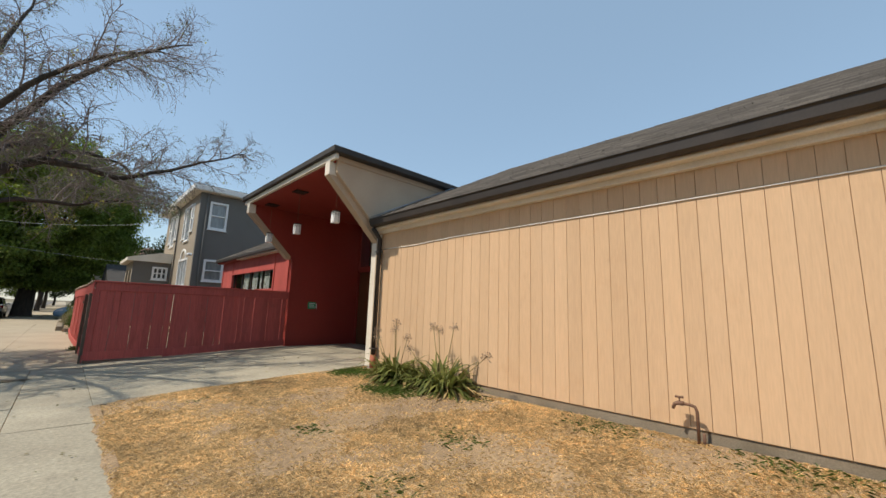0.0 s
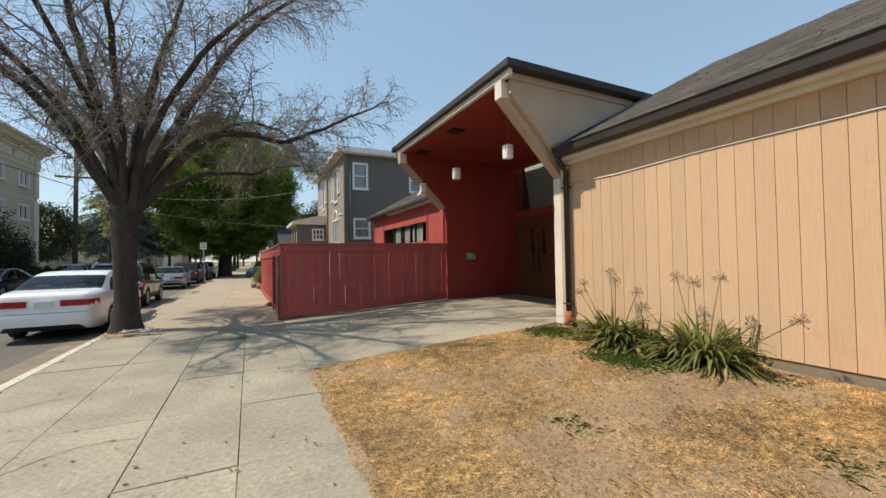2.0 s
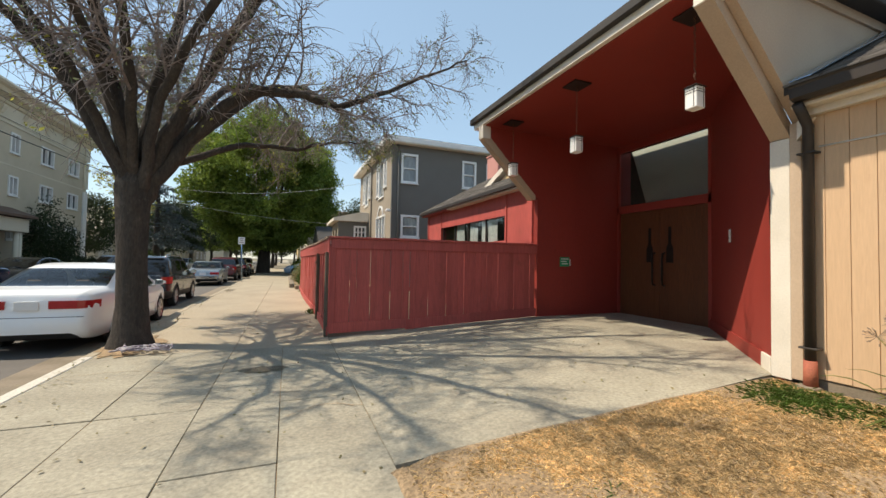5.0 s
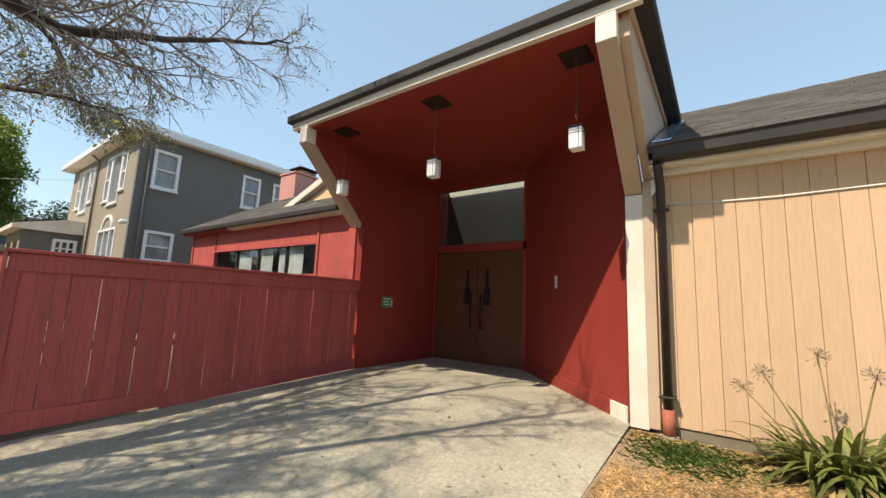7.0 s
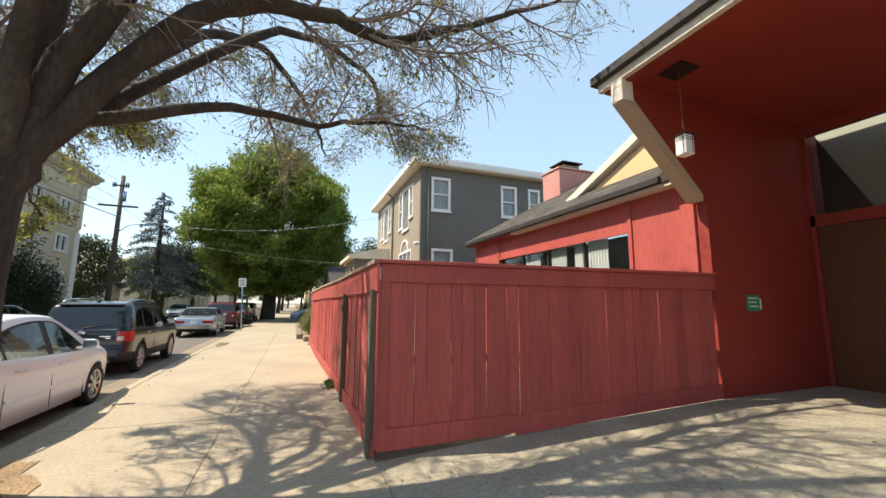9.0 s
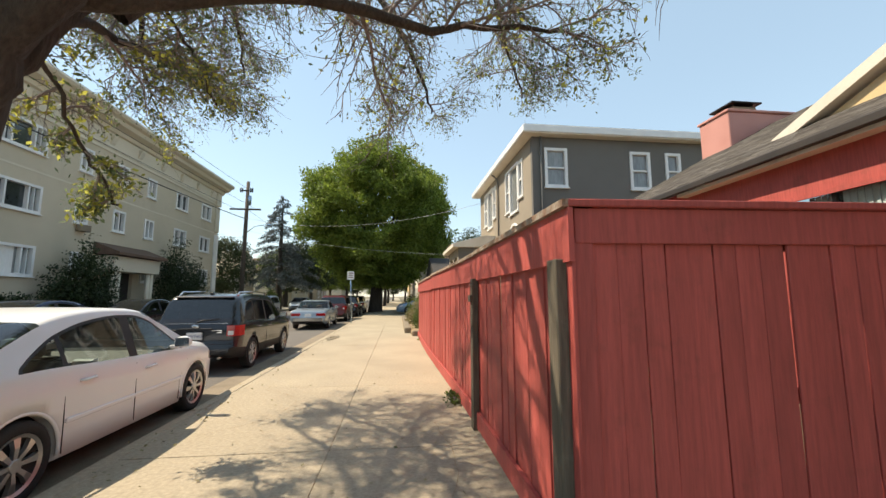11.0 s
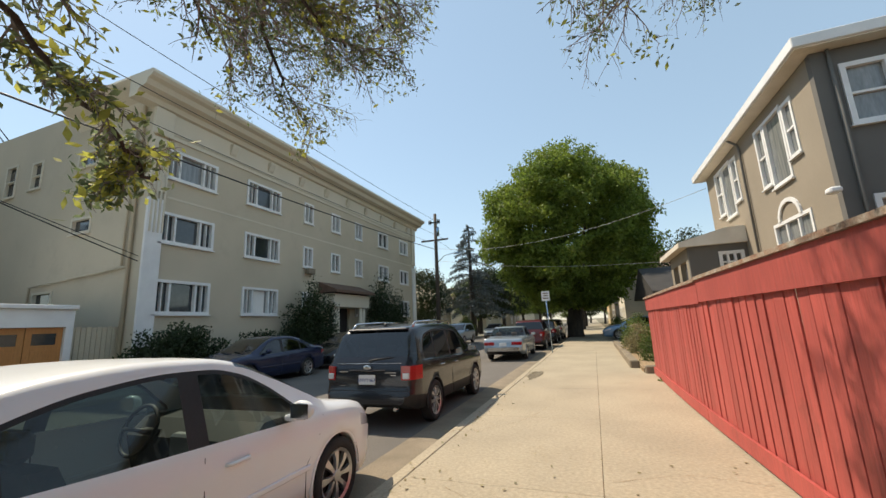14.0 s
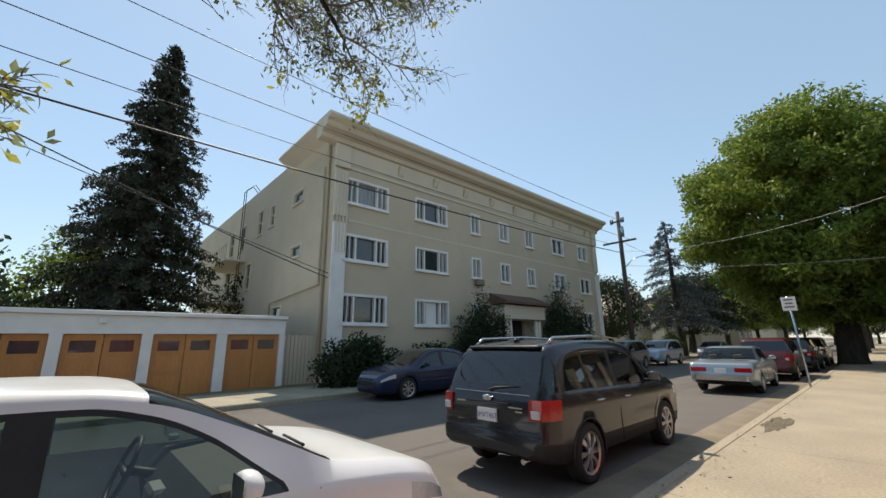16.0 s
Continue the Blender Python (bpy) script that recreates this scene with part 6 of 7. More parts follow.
def spray(p, d, length, level, r):
    """Side branches, twigs and leaves, drooping at their ends."""
    n = 3 if level == 3 else 4
    pts, q, dd = [p], p.copy(), d.copy()
    for i in range(n):
        dd = (dd + Vector((rng.gauss(0, 0.16), rng.gauss(0, 0.16), rng.gauss(0, 0.12) + (0.10 if level < 2 else -0.14)))).normalized()
        q = q + dd * length / n
        pts.append(q.copy())
    fine.add(pts, r, r * 0.35, 5 if level == 1 else 3)
    if level < 3:
        m = (11, 7)[level - 1]
        for i in range(m):
            u = (i + 0.7 + rng.random() * 0.5) / (m + 0.4) * n
            k = min(int(u), n - 1)
            a = pts[k].lerp(pts[k + 1], u - k)
            along = (pts[k + 1] - pts[k]).normalized()
            side = along.orthogonal().normalized()
            side.rotate(Matrix.Rotation(rng.random() * 6.283, 3, along))
            spray(a, (along * 0.75 + side * 0.8).normalized(), length * rng.uniform(0.32, 0.6), level + 1, r * 0.5)
    if level >= 2:
        w = pts[-1] + TB
        lush = 0.12 + 0.30 * max(0, min(1, (w.y - 13.4) / 2.5)) + 0.08 * max(0, min(1, (-w.x - 3.0) / 3)) + (0.06 if w.z < 5.2 else 0)
        k = 0
        while rng.random() < min(0.9, lush) and k < 3:
            k += 1
            a = pts[rng.randrange(1, n + 1)]
            tgt = yellow_pts if rng.random() < (0.4 if w.z < 4.2 else 0.06) else leaf_pts
            for _ in range(rng.randrange(2, 6)):
                tgt.append((a.x + rng.gauss(0, 0.05), a.y + rng.gauss(0, 0.05), a.z + rng.gauss(0, 0.05)))


for r, pts in limbs:
    path = smooth_path(pts, 5)
    path = [p + Vector((rng.gauss(0, 0.02), rng.gauss(0, 0.02), rng.gauss(0, 0.02))) for p in path]
    big.add(path, r * 0.84, 0.014, 9)
    k = len(path)
    m = int(k * (0.68 if r > 0.055 else 0.4))
    for i in range(m):
        u = (k - 1) * (0.26 + 0.74 * (i + rng.random() * 0.6) / m)
        j = min(int(u), k - 2)
        a = path[j].lerp(path[j + 1], u - j)
        along = (path[j + 1] - path[j]).normalized()
        side = along.orthogonal().normalized()
        side.rotate(Matrix.Rotation(rng.random() * 6.283, 3, along))
        t = u / (k - 1)
        d = (along * 0.7 + side * 0.8 + Vector((0, 0, 0.1))).normalized()
        spray(a, d, (1.9 - 1.0 * t) * rng.uniform(0.7, 1.2) * (min(1.0, r / 0.12 + 0.2) if r > 0.03 else 0.34), 1, 0.013 + 0.021 * (1 - t) * r / 0.15)
big.make("limb", M["bark"], ash, "grey-brown limbs")
fine.make("twig_spray", M["twig"], ash, "thin bare drooping twigs")
nrg = np.random.default_rng(3)
leaf_cloud("leaves", np.array(leaf_pts), 0.06, M["leaf_ash"], nrg, ash, 2.4, 0.5, "", "sparse narrow olive leaves")
leaf_cloud("leaves", np.array(yellow_pts), 0.075, M["leaf_yellow"], nrg, ash, 2.2, 0.5, "", "yellowing leaves")


def round_tree(name, label, at, radii, height, clumps, per, size, m, seed, trunk_r=0.4, fork=2.5, spread=0.75, flat=0.35, parent_cat="tree", droop=0.3):
    """A leafy tree: trunk, limbs to the crown, and clumps of leaves with gaps."""
    g = np.random.default_rng(seed)
    r = random.Random(seed)
    t = thing(name, label, parent_cat, at=at)
    if trunk_r:
        w = Wood()
        w.add([Vector((0, 0, -0.2)), Vector((0, 0, 0.3)), Vector((0.1, 0, fork * 0.6)), Vector((0.05, 0.1, fork))], trunk_r * 1.3, trunk_r * 0.8, 12)
        for k in range(9):
            a = k * 0.7 + r.random()
            e = Vector((math.cos(a) * radii[0] * 0.6 * r.random(), math.sin(a) * radii[1] * 0.6 * r.random(), height * r.uniform(0.5, 0.85)))
            s = Vector((0.05, 0.1, fork * 0.9))
            w.add(smooth_path([s, s.lerp(e, 0.4) + Vector((math.cos(a), math.sin(a), 0)) * 0.5, e], 4), trunk_r * 0.45, 0.04, 7)
        w.make("trunk", M["bark"], t)
    u = g.normal(size=(clumps, 3))
    u /= np.linalg.norm(u, axis=1)[:, None]
    rad = g.uniform(0.35, 1.0, clumps) ** 0.45
    bumps = 1 + 0.10 * np.sin(u[:, 0] * 5 + seed) * np.sin(u[:, 2] * 4 + 1) + g.normal(0, 0.035, clumps)
    c = u * (rad * bumps)[:, None]
    c[:, 2] = np.where(c[:, 2] < -flat, -flat - (c[:, 2] + flat) * -0.35, c[:, 2])
    mid = np.array((0, 0, height - radii[2]))
    c = c * np.array(radii) + mid
    pts = np.repeat(c, per, axis=0) + np.clip(g.normal(size=(clumps * per, 3)), -1.5, 1.5) * np.array([spread, spread, spread * 0.7])
    leaf_cloud("crown", pts, size, m, g, t, 1.9, droop)
    return t


round_tree("round_street_tree", "large round dense green street tree down the pavement", (-2.6, 50.0, 0), (7.2, 7.2, 7.3), 16.4, 1300, 150, 0.26, M["leaf_big"], 11, 0.6, 3.4, 0.42, 0.8)
for k, (x, y, h, rr, m) in enumerate(((-13.5, 72, 10, 4.5, "leaf_dark"), (-2.5, 74, 12, 5, "leaf_dark"), (-14, 92, 11, 5, "leaf_big"), (-2.5, 95, 12, 5.5, "leaf_big"), (1.5, 120, 13, 7, "leaf_dark"), (-12, 125, 14, 8, "leaf_dark"), (-5, 165, 16, 14, "leaf_dark"),
                                          (9, 56, 9, 4, "leaf_dark"), (-19.5, 55, 8, 3.2, "leaf_dark"), (-30, 15.2, 7.5, 2.0, "leaf_big"), (-16.5, 70, 9, 4, "leaf_dark"), (-10, 86, 11, 5, "leaf_big"), (-18.5, 76, 9, 4, "leaf_big"), (-31, 25.5, 7, 2.4, "leaf_dark"), (-20, -4, 9, 4, "leaf_dark"), (-22, 12, 5.5, 1.6, "leaf_dark"), (-15, 142, 9, 4, "leaf_dark"), (-8.5, 138, 8, 4, "leaf_big"), (-2, 145, 9, 4, "leaf_dark"), (5, 140, 9, 4, "leaf_big"), (11, 128, 9, 4.5, "leaf_dark"))):
    round_tree("garden_tree", "leafy green tree standing among the houses", (x, y, 0), (rr, rr, h * 0.4), h, int(130 * rr / 3), 90, 0.24, M[m], 100 + k, 0.25, h * 0.25, 0.5, 0.7)


def conifer(name, label, at, h, r, m, seed, dens, size, thin=1.0, base=0.08):
    g = np.random.default_rng(seed)
    t = thing(name, label, "tree", at=at)
    w = Wood()
    w.add([Vector((0, 0, -0.2)), Vector((0, 0, h * 0.5)), Vector((0, 0, h * 0.98))], 0.45, 0.05, 10)
    pts = []
    for i in range(dens):
        z = h * (base + (1 - base) * (i + g.random()) / dens)
        f = 1 - z / h
        ln = r * (f ** 0.75) * g.uniform(0.6, 1.12) + 0.15
        a = g.random() * 6.283
        d = np.array((math.cos(a), math.sin(a), 0))
        rise, fall = 0.18 * ln, 0.34 * ln
        line = []
        for s in range(5):
            u = s / 4
            line.append(Vector(tuple(d * ln * u)) + Vector((0, 0, z + rise * u - fall * u * u)))
        w.add(line, 0.045, 0.008, 4)
        k = int(80 * ln * thin)
        u = g.random(k) ** 0.6
        side = np.array((-d[1], d[0], 0))
        p = d[None] * (ln * u)[:, None] + side[None] * (g.normal(0, 0.16, k) * ln * (1.15 - u) * 0.8)[:, None]
        p[:, 2] = z + rise * u - fall * u * u + g.normal(0, 0.06, k) - np.abs(g.normal(0, 0.10, k)) * ln * 0.4
        pts.append(p)
    w.make("trunk", M["bark"], t)
    leaf_cloud("needles", np.concatenate(pts), size, m, g, t, 2.6, 0.7)
    return t


conifer("redwood_tree", "tall dark narrow redwood behind the garages", (-27.2, 17.8, 0), 19.6, 4.6, M["leaf_conifer"], 5, 560, 0.22, 0.75)
conifer("cedar_tree", "blue-grey drooping cedar down the street", (-14.6, 60, 0), 13.8, 5.6, M["leaf_cedar"], 8, 78, 0.26, 0.7, 0.2)
for k, (x, y, h) in enumerate(((-60, 16, 8), (-58, 12.5, 7))):
    conifer("far_conifer", "small dark conifer on the skyline", (x, y, 0), h, 1.6, M["leaf_conifer"], 40 + k, 60, 0.4, 0.7)


def shrub(name, label, at, radii, n, size, m, seed, tops=14):
    g = np.random.default_rng(seed)
    t = thing(name, label, "shrub", at=at)
    u = g.normal(size=(tops * 5, 3))
    u /= np.linalg.norm(u, axis=1)[:, None]
    u[:, 2] = np.abs(u[:, 2])
    c = u * g.uniform(0.45, 0.95, tops * 5)[:, None] * np.array(radii)
    pts = c[g.integers(0, tops * 5, n)] + np.clip(g.normal(size=(n, 3)), -1.4, 1.4) * np.array(radii) * 0.13
    pts[:, 2] = np.maximum(pts[:, 2], 0.02)
    w = Wood()
    for k in range(10):
        e = Vector(tuple(c[k] * 0.8))
        w.add([Vector((e.x * 0.1, e.y * 0.1, -0.05)), e * 0.5, e], 0.03, 0.006, 5)
    w.make("stems", M["twig"], t)
    leaf_cloud("leaves", pts, size, m, g, t, 1.8)
    return t


for k, (x, y, rx, ry, rz, m) in enumerate(((-15.4, 24.3, 1.0, 2.0, 1.9, "leaf_dark"), (-15.6, 28.6, 0.9, 2.2, 1.5, "leaf_dark"), (-15.8, 32.2, 1.3, 1.9, 4.2, "leaf_dark"), (-15.8, 41.0, 1.5, 2.4, 5.3, "leaf_dark"), (-15.6, 45.5, 0.9, 2.2, 1.4, "leaf_dark"), (-15.0, 52, 1.0, 3.0, 1.6, "leaf_shrub"), (-14.8, 57.5, 1.0, 2.5, 2.2, "leaf_shrub"))):
    shrub("hedge_shrub", "dark clipped shrub before the apartment house", (x, y, 0), (rx, ry, rz), 16000, 0.13, M[m], 60 + k, 26)
shrub("garden_shrub", "bright green rounded shrub at the end of the fence", (0.62, 28.2, 0), (0.45, 0.6, 1.2), 3000, 0.07, M["leaf_shrub"], 81)
shrub("garden_shrub", "dry straw-coloured shrub in the front garden bed", (0.75, 31.5, 0.1), (0.8, 1.3, 1.1), 3500, 0.09, M["leaf_dry"], 82)
shrub("garden_shrub", "grey-green shrub in the front garden bed", (0.8, 35.0, 0.1), (0.8, 1.6, 1.5), 3500, 0.09, M["leaf_shrub"], 83)
shrub("garden_shrub", "tall green shrub by the driveway", (1.2, 39.0, 0.1), (0.8, 1.2, 1.4), 4000, 0.10, M["leaf_big"], 84)
shrub("garden_shrub", "low green hedge far down the pavement", (0.9, 52.0, 0.0), (0.9, 3.0, 1.5), 5000, 0.12, M["leaf_shrub"], 85)
bm = bmesh.new()
quad_box(bm, -0.15, 27.2, -0.05, 0.1, 38.0, 0.22, 0.03)
quad_box(bm, 0.12, 25.9, -0.05, 2.2, 26.1, 0.20, 0.03)
setting("bed_edge", bm, M["oldconcrete"], "low concrete edging of the garden bed", "edging")
setting("garden_bed", box(0.1, 26.1, -0.05, 4.8, 38.0, 0.12), M["soil"], "dry soil of the front garden bed", "bed")


def ribbon(v, f, p, d, ln, w, bend, seg, g):
    """A strap leaf that arches over."""
    base = len(v)
    side = Vector((-d.y, d.x, 0)).normalized()
    q, dd = Vector(p), Vector(d)
    for i in range(seg + 1):
        u = i / seg
        ww = w * (1 - u ** 2.5) * (0.7 + 0.6 * min(1, u * 3)) * 0.5 + 0.001
        fold = Vector((0, 0, ww * 0.35))
        v += [tuple(q - side * ww + fold), tuple(q), tuple(q + side * ww + fold)]
        q = q + dd * (ln / seg)
        dd = (dd + Vector((0, 0, -bend / seg))).normalized()
    for i in range(seg):
        for j in (0, 1):
            a = base + i * 3 + j
            f.append((a, a + 1, a + 4, a + 3))


def lily(at, seed, size, stalks):
    r = random.Random(seed)
    t = thing("lily_plant", "arching green strap-leaved lily with dry flower heads by the beige wall", "plant", "lily clumps by the wall", "", at)
    for nm, m, n, k in (("leaves", M["strap"], 230, 1.0), ("withered_leaves", M["strap_dead"], 75, 0.85)):
        v, f = [], []
        for i in range(n):
            a = r.random() * 6.283
            e = r.uniform(0.5, 1.35) if nm == "leaves" else r.uniform(0.2, 0.8)
            d = Vector((math.cos(a) * math.cos(e), math.sin(a) * math.cos(e), math.sin(e)))
            c = r.uniform(0, 0.2) * size
            ribbon(v, f, (math.cos(a) * c, math.sin(a) * c + r.gauss(0, 0.12), 0.0), d, r.uniform(0.45, 0.85) * size * k, 0.044, r.uniform(1.2, 2.8), 6, r)
        v = [(x, y, max(z, 0.01)) for x, y, z in v]
        ob = raw(nm, v, f, m, True)
        ob.parent = t
    for dx, dy, h in stalks:
        bm = bmesh.new()
        h *= 0.88
        tip = Vector((dx, dy, h))
        tube(bm, [(dx * 0.25, dy * 0.25, 0), (dx * 0.6, dy * 0.6, h * 0.55), tip], 0.007, 5)
        st = part("flower_stalk", bm, M["stalk"], t, "dry flower stalk")
        bm = bmesh.new()
        for i in range(34):
            d = Vector((r.gauss(0, 1), r.gauss(0, 1), r.gauss(0.35, 0.8))).normalized()
            ln = r.uniform(0.05, 0.08)
            tube(bm, [tip, tip + d * ln], 0.0016, 3, False)
            tube(bm, [tip + d * ln, tip + d * (ln + 0.022)], [0.004, 0.006], 4)
        part("flower_head", bm, M["umbel"], st, "round dry flower head")
    return t


lily((4.62, 6.05, 0.24), 1, 0.88, ((-0.1, 0.5, 0.98), (0.05, 0.1, 1.18), (-0.2, -0.2, 1.05), (0.0, 0.65, 0.80), (-0.15, -0.5, 0.9)))
lily((4.62, 4.80, 0.24), 2, 0.95, ((0.1, 0.35, 1.15), (-0.05, 0.05, 1.1), (0.05, -0.2, 1.15), (0.0, -0.95, 0.72), (-0.2, 0.6, 0.7)))


def grass(name, label, n, x0, x1, y0, y1, h, m, seed, dens, width=0.005):
    """Short bent blades where a slow noise lets them grow."""
    g = np.random.default_rng(seed)
    cells = np.array([[dens(x0 + (x1 - x0) * (i + 0.5) / 60, y0 + (y1 - y0) * (j + 0.5) / 110) for j in range(110)] for i in range(60)])
    x, y = g.uniform(x0, x1, n * 3), g.uniform(y0, y1, n * 3)
    ci, cj = np.minimum(((x - x0) / (x1 - x0) * 60).astype(int), 59), np.minimum(((y - y0) / (y1 - y0) * 110).astype(int), 109)
    keep = np.nonzero(cells[ci, cj] > g.random(n * 3))[0][:n]
    x, y = x[keep], y[keep]
    k = len(x)
    z = np.array([lawn_z(a, b) for a, b in zip(x, y)]) - 0.004
    a, e, ln = g.uniform(0, 6.283, k), g.uniform(0.05, 0.65, k), h * g.uniform(0.5, 1.5, k)
    d = np.stack([np.cos(a) * np.cos(e), np.sin(a) * np.cos(e), np.sin(e)], 1)
    s = np.stack([-np.sin(a), np.cos(a), np.zeros(k)], 1) * width * 0.5
    p = np.stack([x, y, z], 1)
    q = p + d * (ln * 0.6)[:, None]
    t = p + d * ln[:, None] - np.array((0, 0, 0.25)) * ln[:, None]
    v = np.stack([p - s, p + s, q + s * 0.8, t, q - s * 0.8], 1).reshape(-1, 3)
    me = bpy.data.meshes.new(name)
    me.vertices.add(k * 5)
    me.vertices.foreach_set("co", v.reshape(-1))
    me.loops.add(k * 5)
    me.loops.foreach_set("vertex_index", np.arange(k * 5, dtype=np.int32))
    me.polygons.add(k)
    me.polygons.foreach_set("loop_start", np.arange(0, k * 5, 5, dtype=np.int32))
    me.polygons.foreach_set("loop_total", np.full(k, 5, dtype=np.int32))
    me.materials.append(m)
    me.update()
    return tagged(new(name, me), label, "grass", "", "stuff")


def green_spots(x, y):
    s = 0
    for a, b, rr in ((4.5, 7.1, 0.62), (4.1, 5.4, 0.6), (4.6, 4.2, 0.4), (4.7, 2.2, 0.5), (4.8, 0.4, 0.6), (2.2, 4.4, 0.25), (1.6, 6.8, 0.12), (3.2, 3.1, 0.35), (2.0, 2.6, 0.3)):
        s = max(s, 1 - math.hypot(x - a, (y - b) * 0.8) / rr)
    return min(1, max(0, s) * (1.2 if x > 3.6 and y > 4.6 else 0.22))


def patchy(x, y):
    return (1 - 0.85 * green_spots(x, y)) * max(0.07, min(1, 0.5 + 2.0 * noise.noise((x * 0.8, y * 0.8, 4)) + 0.7 * noise.noise((x * 2.6, y * 2.6, 9))))


grass("dry_grass", "short dry straw-coloured lawn grass", 330000, 0.50, 5.0, -0.8, 7.7, 0.046, M["straw"], 5, patchy, 0.0042)
grass("dry_grass", "short dry lawn grass farther along the wall", 26000, 0.50, 5.0, -6, -0.8, 0.06, M["straw"], 6, patchy, 0.008)


grass("green_grass", "low green weeds in the dry lawn", 70000, 0.6, 5.0, -0.5, 7.7, 0.075, M["greengrass"], 8, green_spots, 0.005)

# ragged earth where the lawn breaks over the pavement
v, f = [], []
for i in range(170):
    y = -0.8 + i * 0.0502
    d = 0.035 + 0.055 * noise.noise((3.1, y * 2.3, 0)) + 0.035 * noise.noise((7.7, y * 9.0, 2))
    v += [(0.5 - max(0.0, d), y, 0.004), (0.5 - max(0.0, d) * 0.4, y, 0.022), (0.56, y, 0.03)]
    if i:
        for k in (0, 1):
            f.append((3 * i - 3 + k, 3 * i - 2 + k, 3 * i + 1 + k, 3 * i + k))
tagged(raw("lawn_edge", v, f, M["soil"], True), "ragged edge of dark earth beside the pavement", "lawn edge", "", "structure")

# litter at the tree's foot, weeds, fallen leaves
bm = bmesh.new()
r = random.Random(12)
for i in range(16):
    c = Vector((-2.45 + r.gauss(0, 0.18), 12.45 + r.gauss(0, 0.10), 0.03))
    a0 = r.random() * 6
    tube(bm, [c + Vector((0.2 * math.cos(a0 + k * 0.6) * r.uniform(0.6, 1.1), 0.12 * math.sin(a0 + k * 0.6), 0.03 + r.random() * 0.05)) for k in range(6)], 0.016, 5)
M["rag"] = mat("purple_grey_cloth", (0.16, 0.12, 0.17), (0.40, 0.38, 0.38), 0.9, 14, 60, 0.3, 0.3)
tagged(link("cloth_heap", bm, M["rag"]), "tangled heap of purple-grey cloth by the trunk", "cloth")
pts = np.array([(r.uniform(-3.0, 0.6), r.uniform(3, 19), 0.012) for _ in range(260)] + [(r.uniform(0.6, 5), r.uniform(7.9, 12.6), 0.0) for _ in range(130)] + [(r.gauss(-2.9, 0.12), r.uniform(8, 30), 0.012) for _ in range(300)])
pts[:, 2] = [apron_z(x) + 0.012 if x > 0.5 else 0.012 for x, _, _ in pts]
leaf_cloud("fallen_leaves", pts, 0.045, M["leaf_dry"], np.random.default_rng(9), None, 1.8, 0, "stuff", "small dry fallen leaves on the pavement", 0.12)
bpy.data.objects["fallen_leaves"]["category"] = "leaves"
for x, y, s in ((0.42, 16.6, 0.22), (0.36, 24.6, 0.12), (0.40, 17.0, 0.12)):
    shrub("pavement_weed", "small green weed in the pavement joint", (x, y, 0), (s, s, s * 0.6), 160, 0.06, M["leaf_shrub"], int(y * 10))


# broken patch and cracks in the pavement
def ground_patch(name, label, cx, cy, rx, ry, z, m, seed, category):
    r = random.Random(seed)
    n = 26
    bm = bmesh.new()
    c = bm.verts.new((cx, cy, z + 0.004))
    ring = [bm.verts.new((cx + rx * k * math.cos(a), cy + ry * k * math.sin(a), z)) for a, k in [(2 * math.pi * i / n, r.uniform(0.65, 1.1)) for i in range(n)]]
    for i in range(n):
        bm.faces.new((c, ring[i], ring[(i + 1) % n]))
    return tagged(link(name, bm, m), label, category)


M["gravel"] = mat("broken_concrete", (0.30, 0.25, 0.17), (0.15, 0.12, 0.08), 0.95, 22, 120, 0.5, 1.0, bump_dist=0.03)
ground_patch("pavement_patch", "broken gravelly hollow in the pavement slab", -0.55, 10.88, 0.36, 0.17, 0.006, M["gravel"], 3, "patch")
ground_patch("pavement_patch", "broken tan patch of kerb and soil", -2.75, 25.6, 0.22, 0.9, 0.006, M["gravel"], 5, "patch")
ground_patch("pavement_patch", "patch of dry soil round the tree foot", -2.72, 13.15, 0.46, 1.0, 0.006, M["soil"], 6, "patch")


def crack(pts, w, seed):
    r = random.Random(seed)
    path = smooth_path([(x, y, 0.0055) for x, y in pts], 9)
    path = [p + Vector((r.gauss(0, 0.010), r.gauss(0, 0.010), 0)) for p in path]
    v, f = [], []
    for i, p in enumerate(path):
        d = (path[min(i + 1, len(path) - 1)] - path[max(i - 1, 0)]).normalized()
        s = Vector((-d.y, d.x, 0)) * w * r.uniform(0.3, 1.0)
        v += [tuple(p - s), tuple(p + s)]
        if i:
            f.append((2 * i - 2, 2 * i - 1, 2 * i + 1, 2 * i))
    return tagged(raw("pavement_crack", v, f, M["soil"]), "thin dark irregular crack in the concrete", "crack", "pavement cracks")


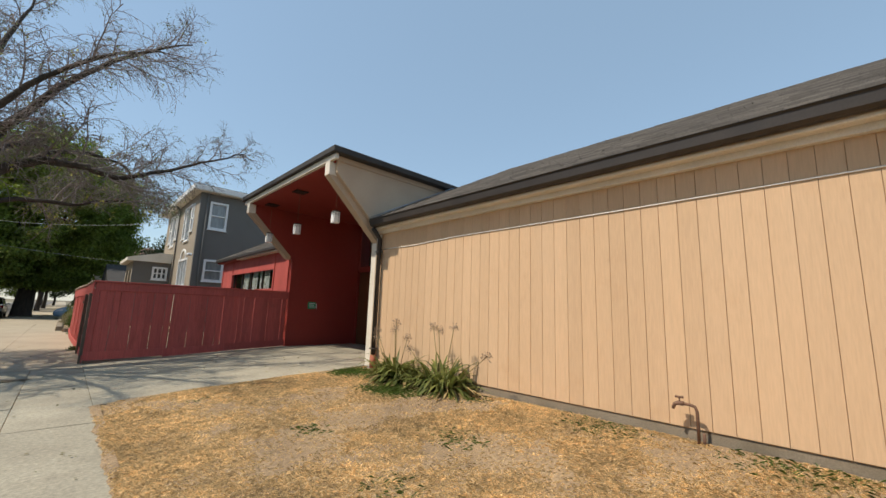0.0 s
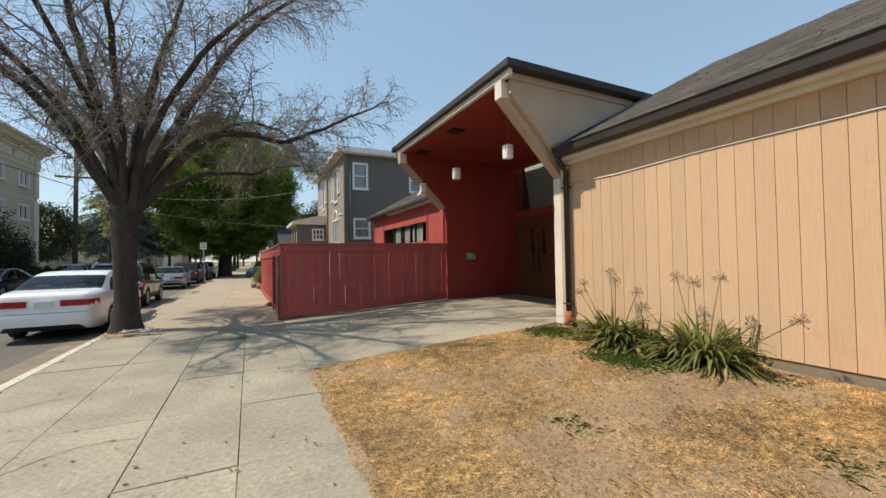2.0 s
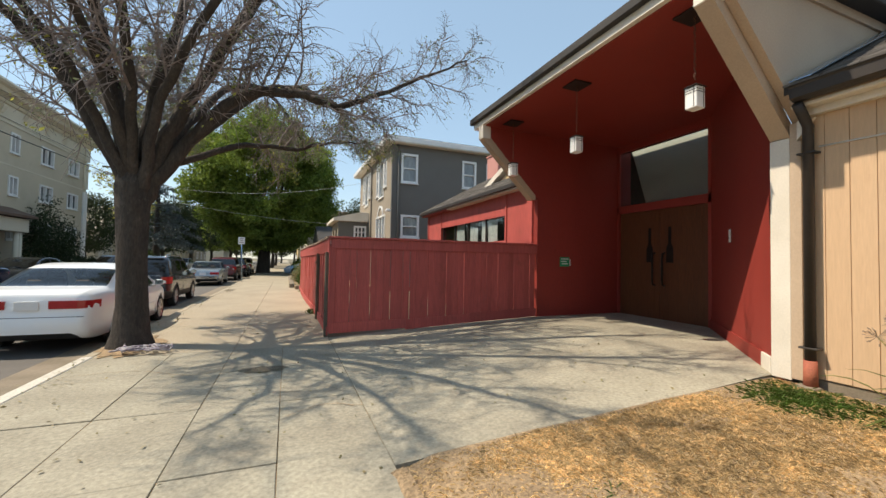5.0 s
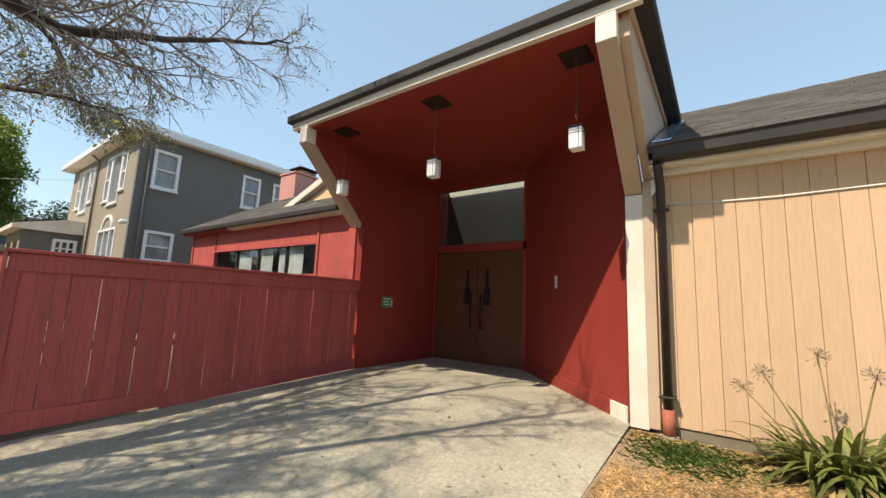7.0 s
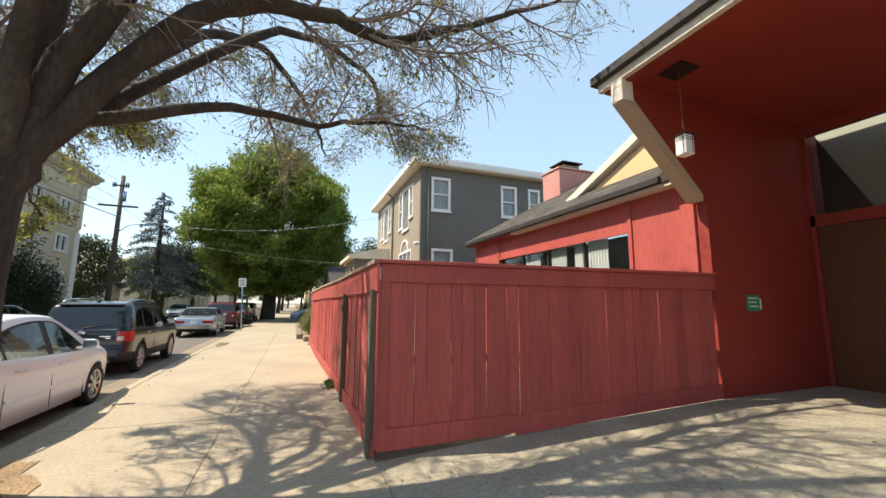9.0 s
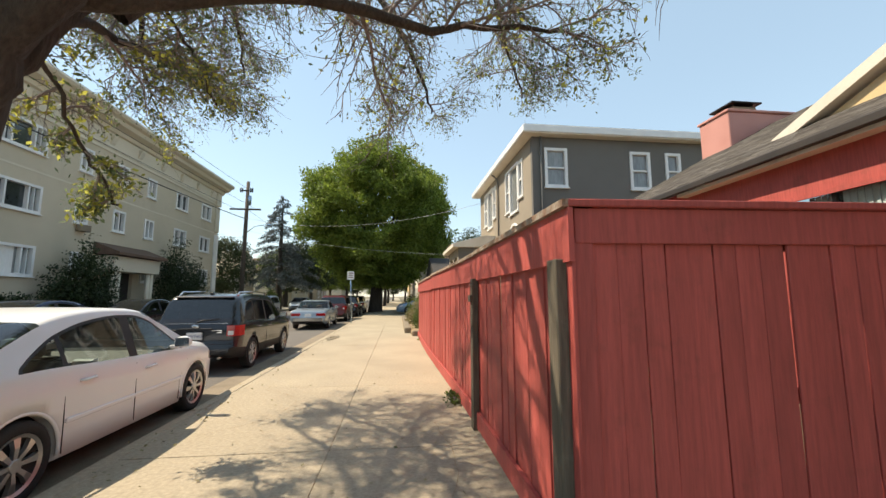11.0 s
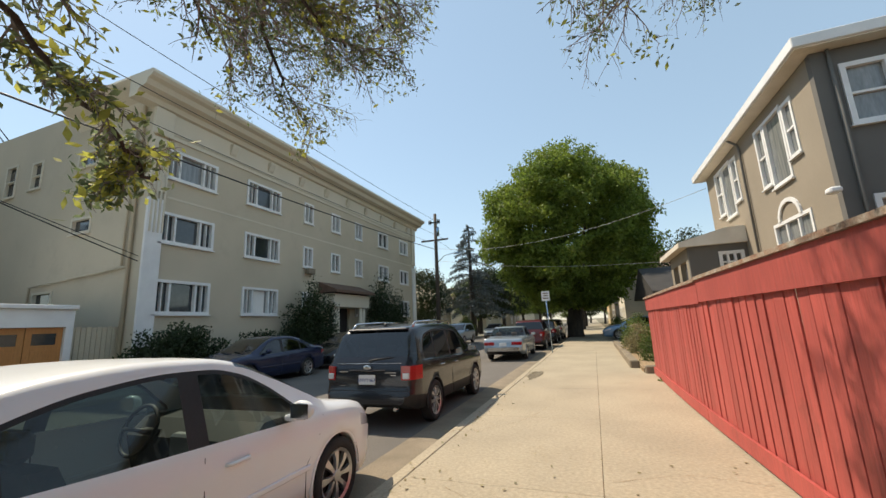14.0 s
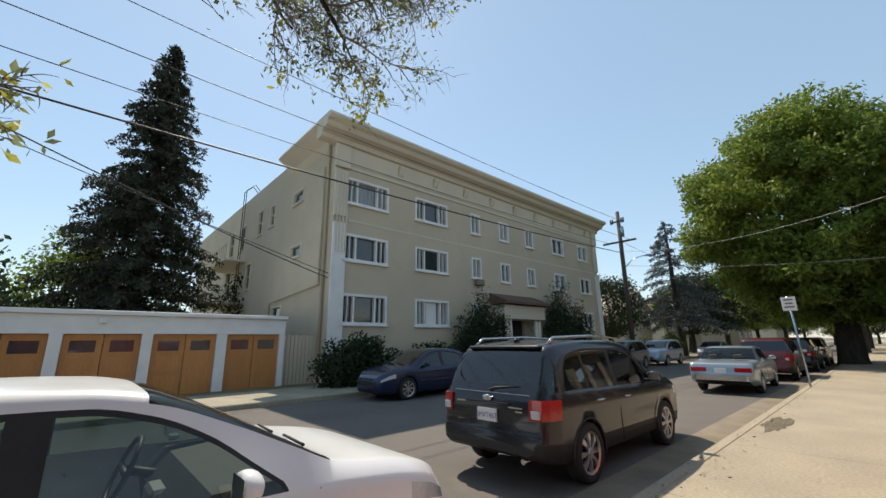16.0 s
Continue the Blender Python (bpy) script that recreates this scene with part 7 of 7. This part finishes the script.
for i, pts in enumerate((((-1.05, 4.0), (-0.9, 4.5), (-0.6, 4.8), (-0.36, 4.75)), ((-2.9, 7.4), (-2.3, 7.9), (-1.96, 8.0)), ((-2.9, 11.2), (-2.2, 11.3), (-1.5, 10.9), (-1.1, 11.0)), ((-0.3, 9.0), (0.1, 9.25), (0.48, 9.1)),
                         ((-2.6, 15.6), (-2.0, 16.2), (-1.9, 17.1), (-2.5, 17.7)), ((-1.0, 18.2), (-0.3, 18.5), (0.3, 18.4)), ((-1.9, 6.0), (-1.5, 6.3), (-1.1, 6.25)), ((-2.9, 19.5), (-2.2, 20.4), (-1.9, 21.6)), ((-0.2, 13.4), (0.1, 14.6), (0.0, 15.8)))):
    crack(pts, 0.006 if pts[0][1] < 13 else 0.003, i)

# ---- siding boards ----
bm = bmesh.new()
prism(bm, [(-0.1, 0.0), (-0.0985, -0.012), (0.0985, -0.012), (0.1, 0.0)], "z", 0, 2.875)
for v in bm.verts:
    v.co = Vector((v.co.y, v.co.x, v.co.z))
bmesh.ops.recalc_face_normals(bm, faces=bm.faces)
sid = mesh_of("siding_board", bm, M["siding"])
y, k = 7.36, 0
while y > -7.9:
    piece("siding_board", sid, wall_w, pose(5.09 - 0.001, y, 0.36))
    y -= 0.2035
    k += 1

# ---- pavement slabs ----
rng = random.Random(4)
xs = (-2.98, -1.95, -1.09, -0.33, 0.5)
paving = setting("pavement_bed", box(-2.98, -3.0, -0.4, 0.5, 34.5, -0.012), M["soil"], "earth under the pavement", "pavement")
def slab_mesh(w, d, gap, m):
    return mesh_of("slab", box(-w / 2 + gap, -d / 2 + gap, -0.12, w / 2 - gap, d / 2 - gap, 0, 0.004), m)


slabs = [slab_mesh(b - a, 1.389, 0.004, M["concrete"]) for a, b in zip(xs, xs[1:])]
for i in range(11):
    for j, (a, b) in enumerate(zip(xs, xs[1:])):
        piece("slab", slabs[j], paving, pose((a + b) / 2, -2.3 + i * 1.389, rng.uniform(-0.006, 0.003), rng.uniform(-0.15, 0.15), rng.uniform(-0.2, 0.2), 0))
xs = (-2.98, -1.09, 0.5)
slabs = [slab_mesh(b - a, 2.778, 0.002, M["tanconcrete"]) for a, b in zip(xs, xs[1:])]
for i in range(8):
    for j, (a, b) in enumerate(zip(xs, xs[1:])):
        piece("slab", slabs[j], paving, pose((a + b) / 2, 13.673 + i * 2.778, rng.uniform(-0.003, 0.002), rng.uniform(-0.06, 0.06), rng.uniform(-0.08, 0.08), 0))
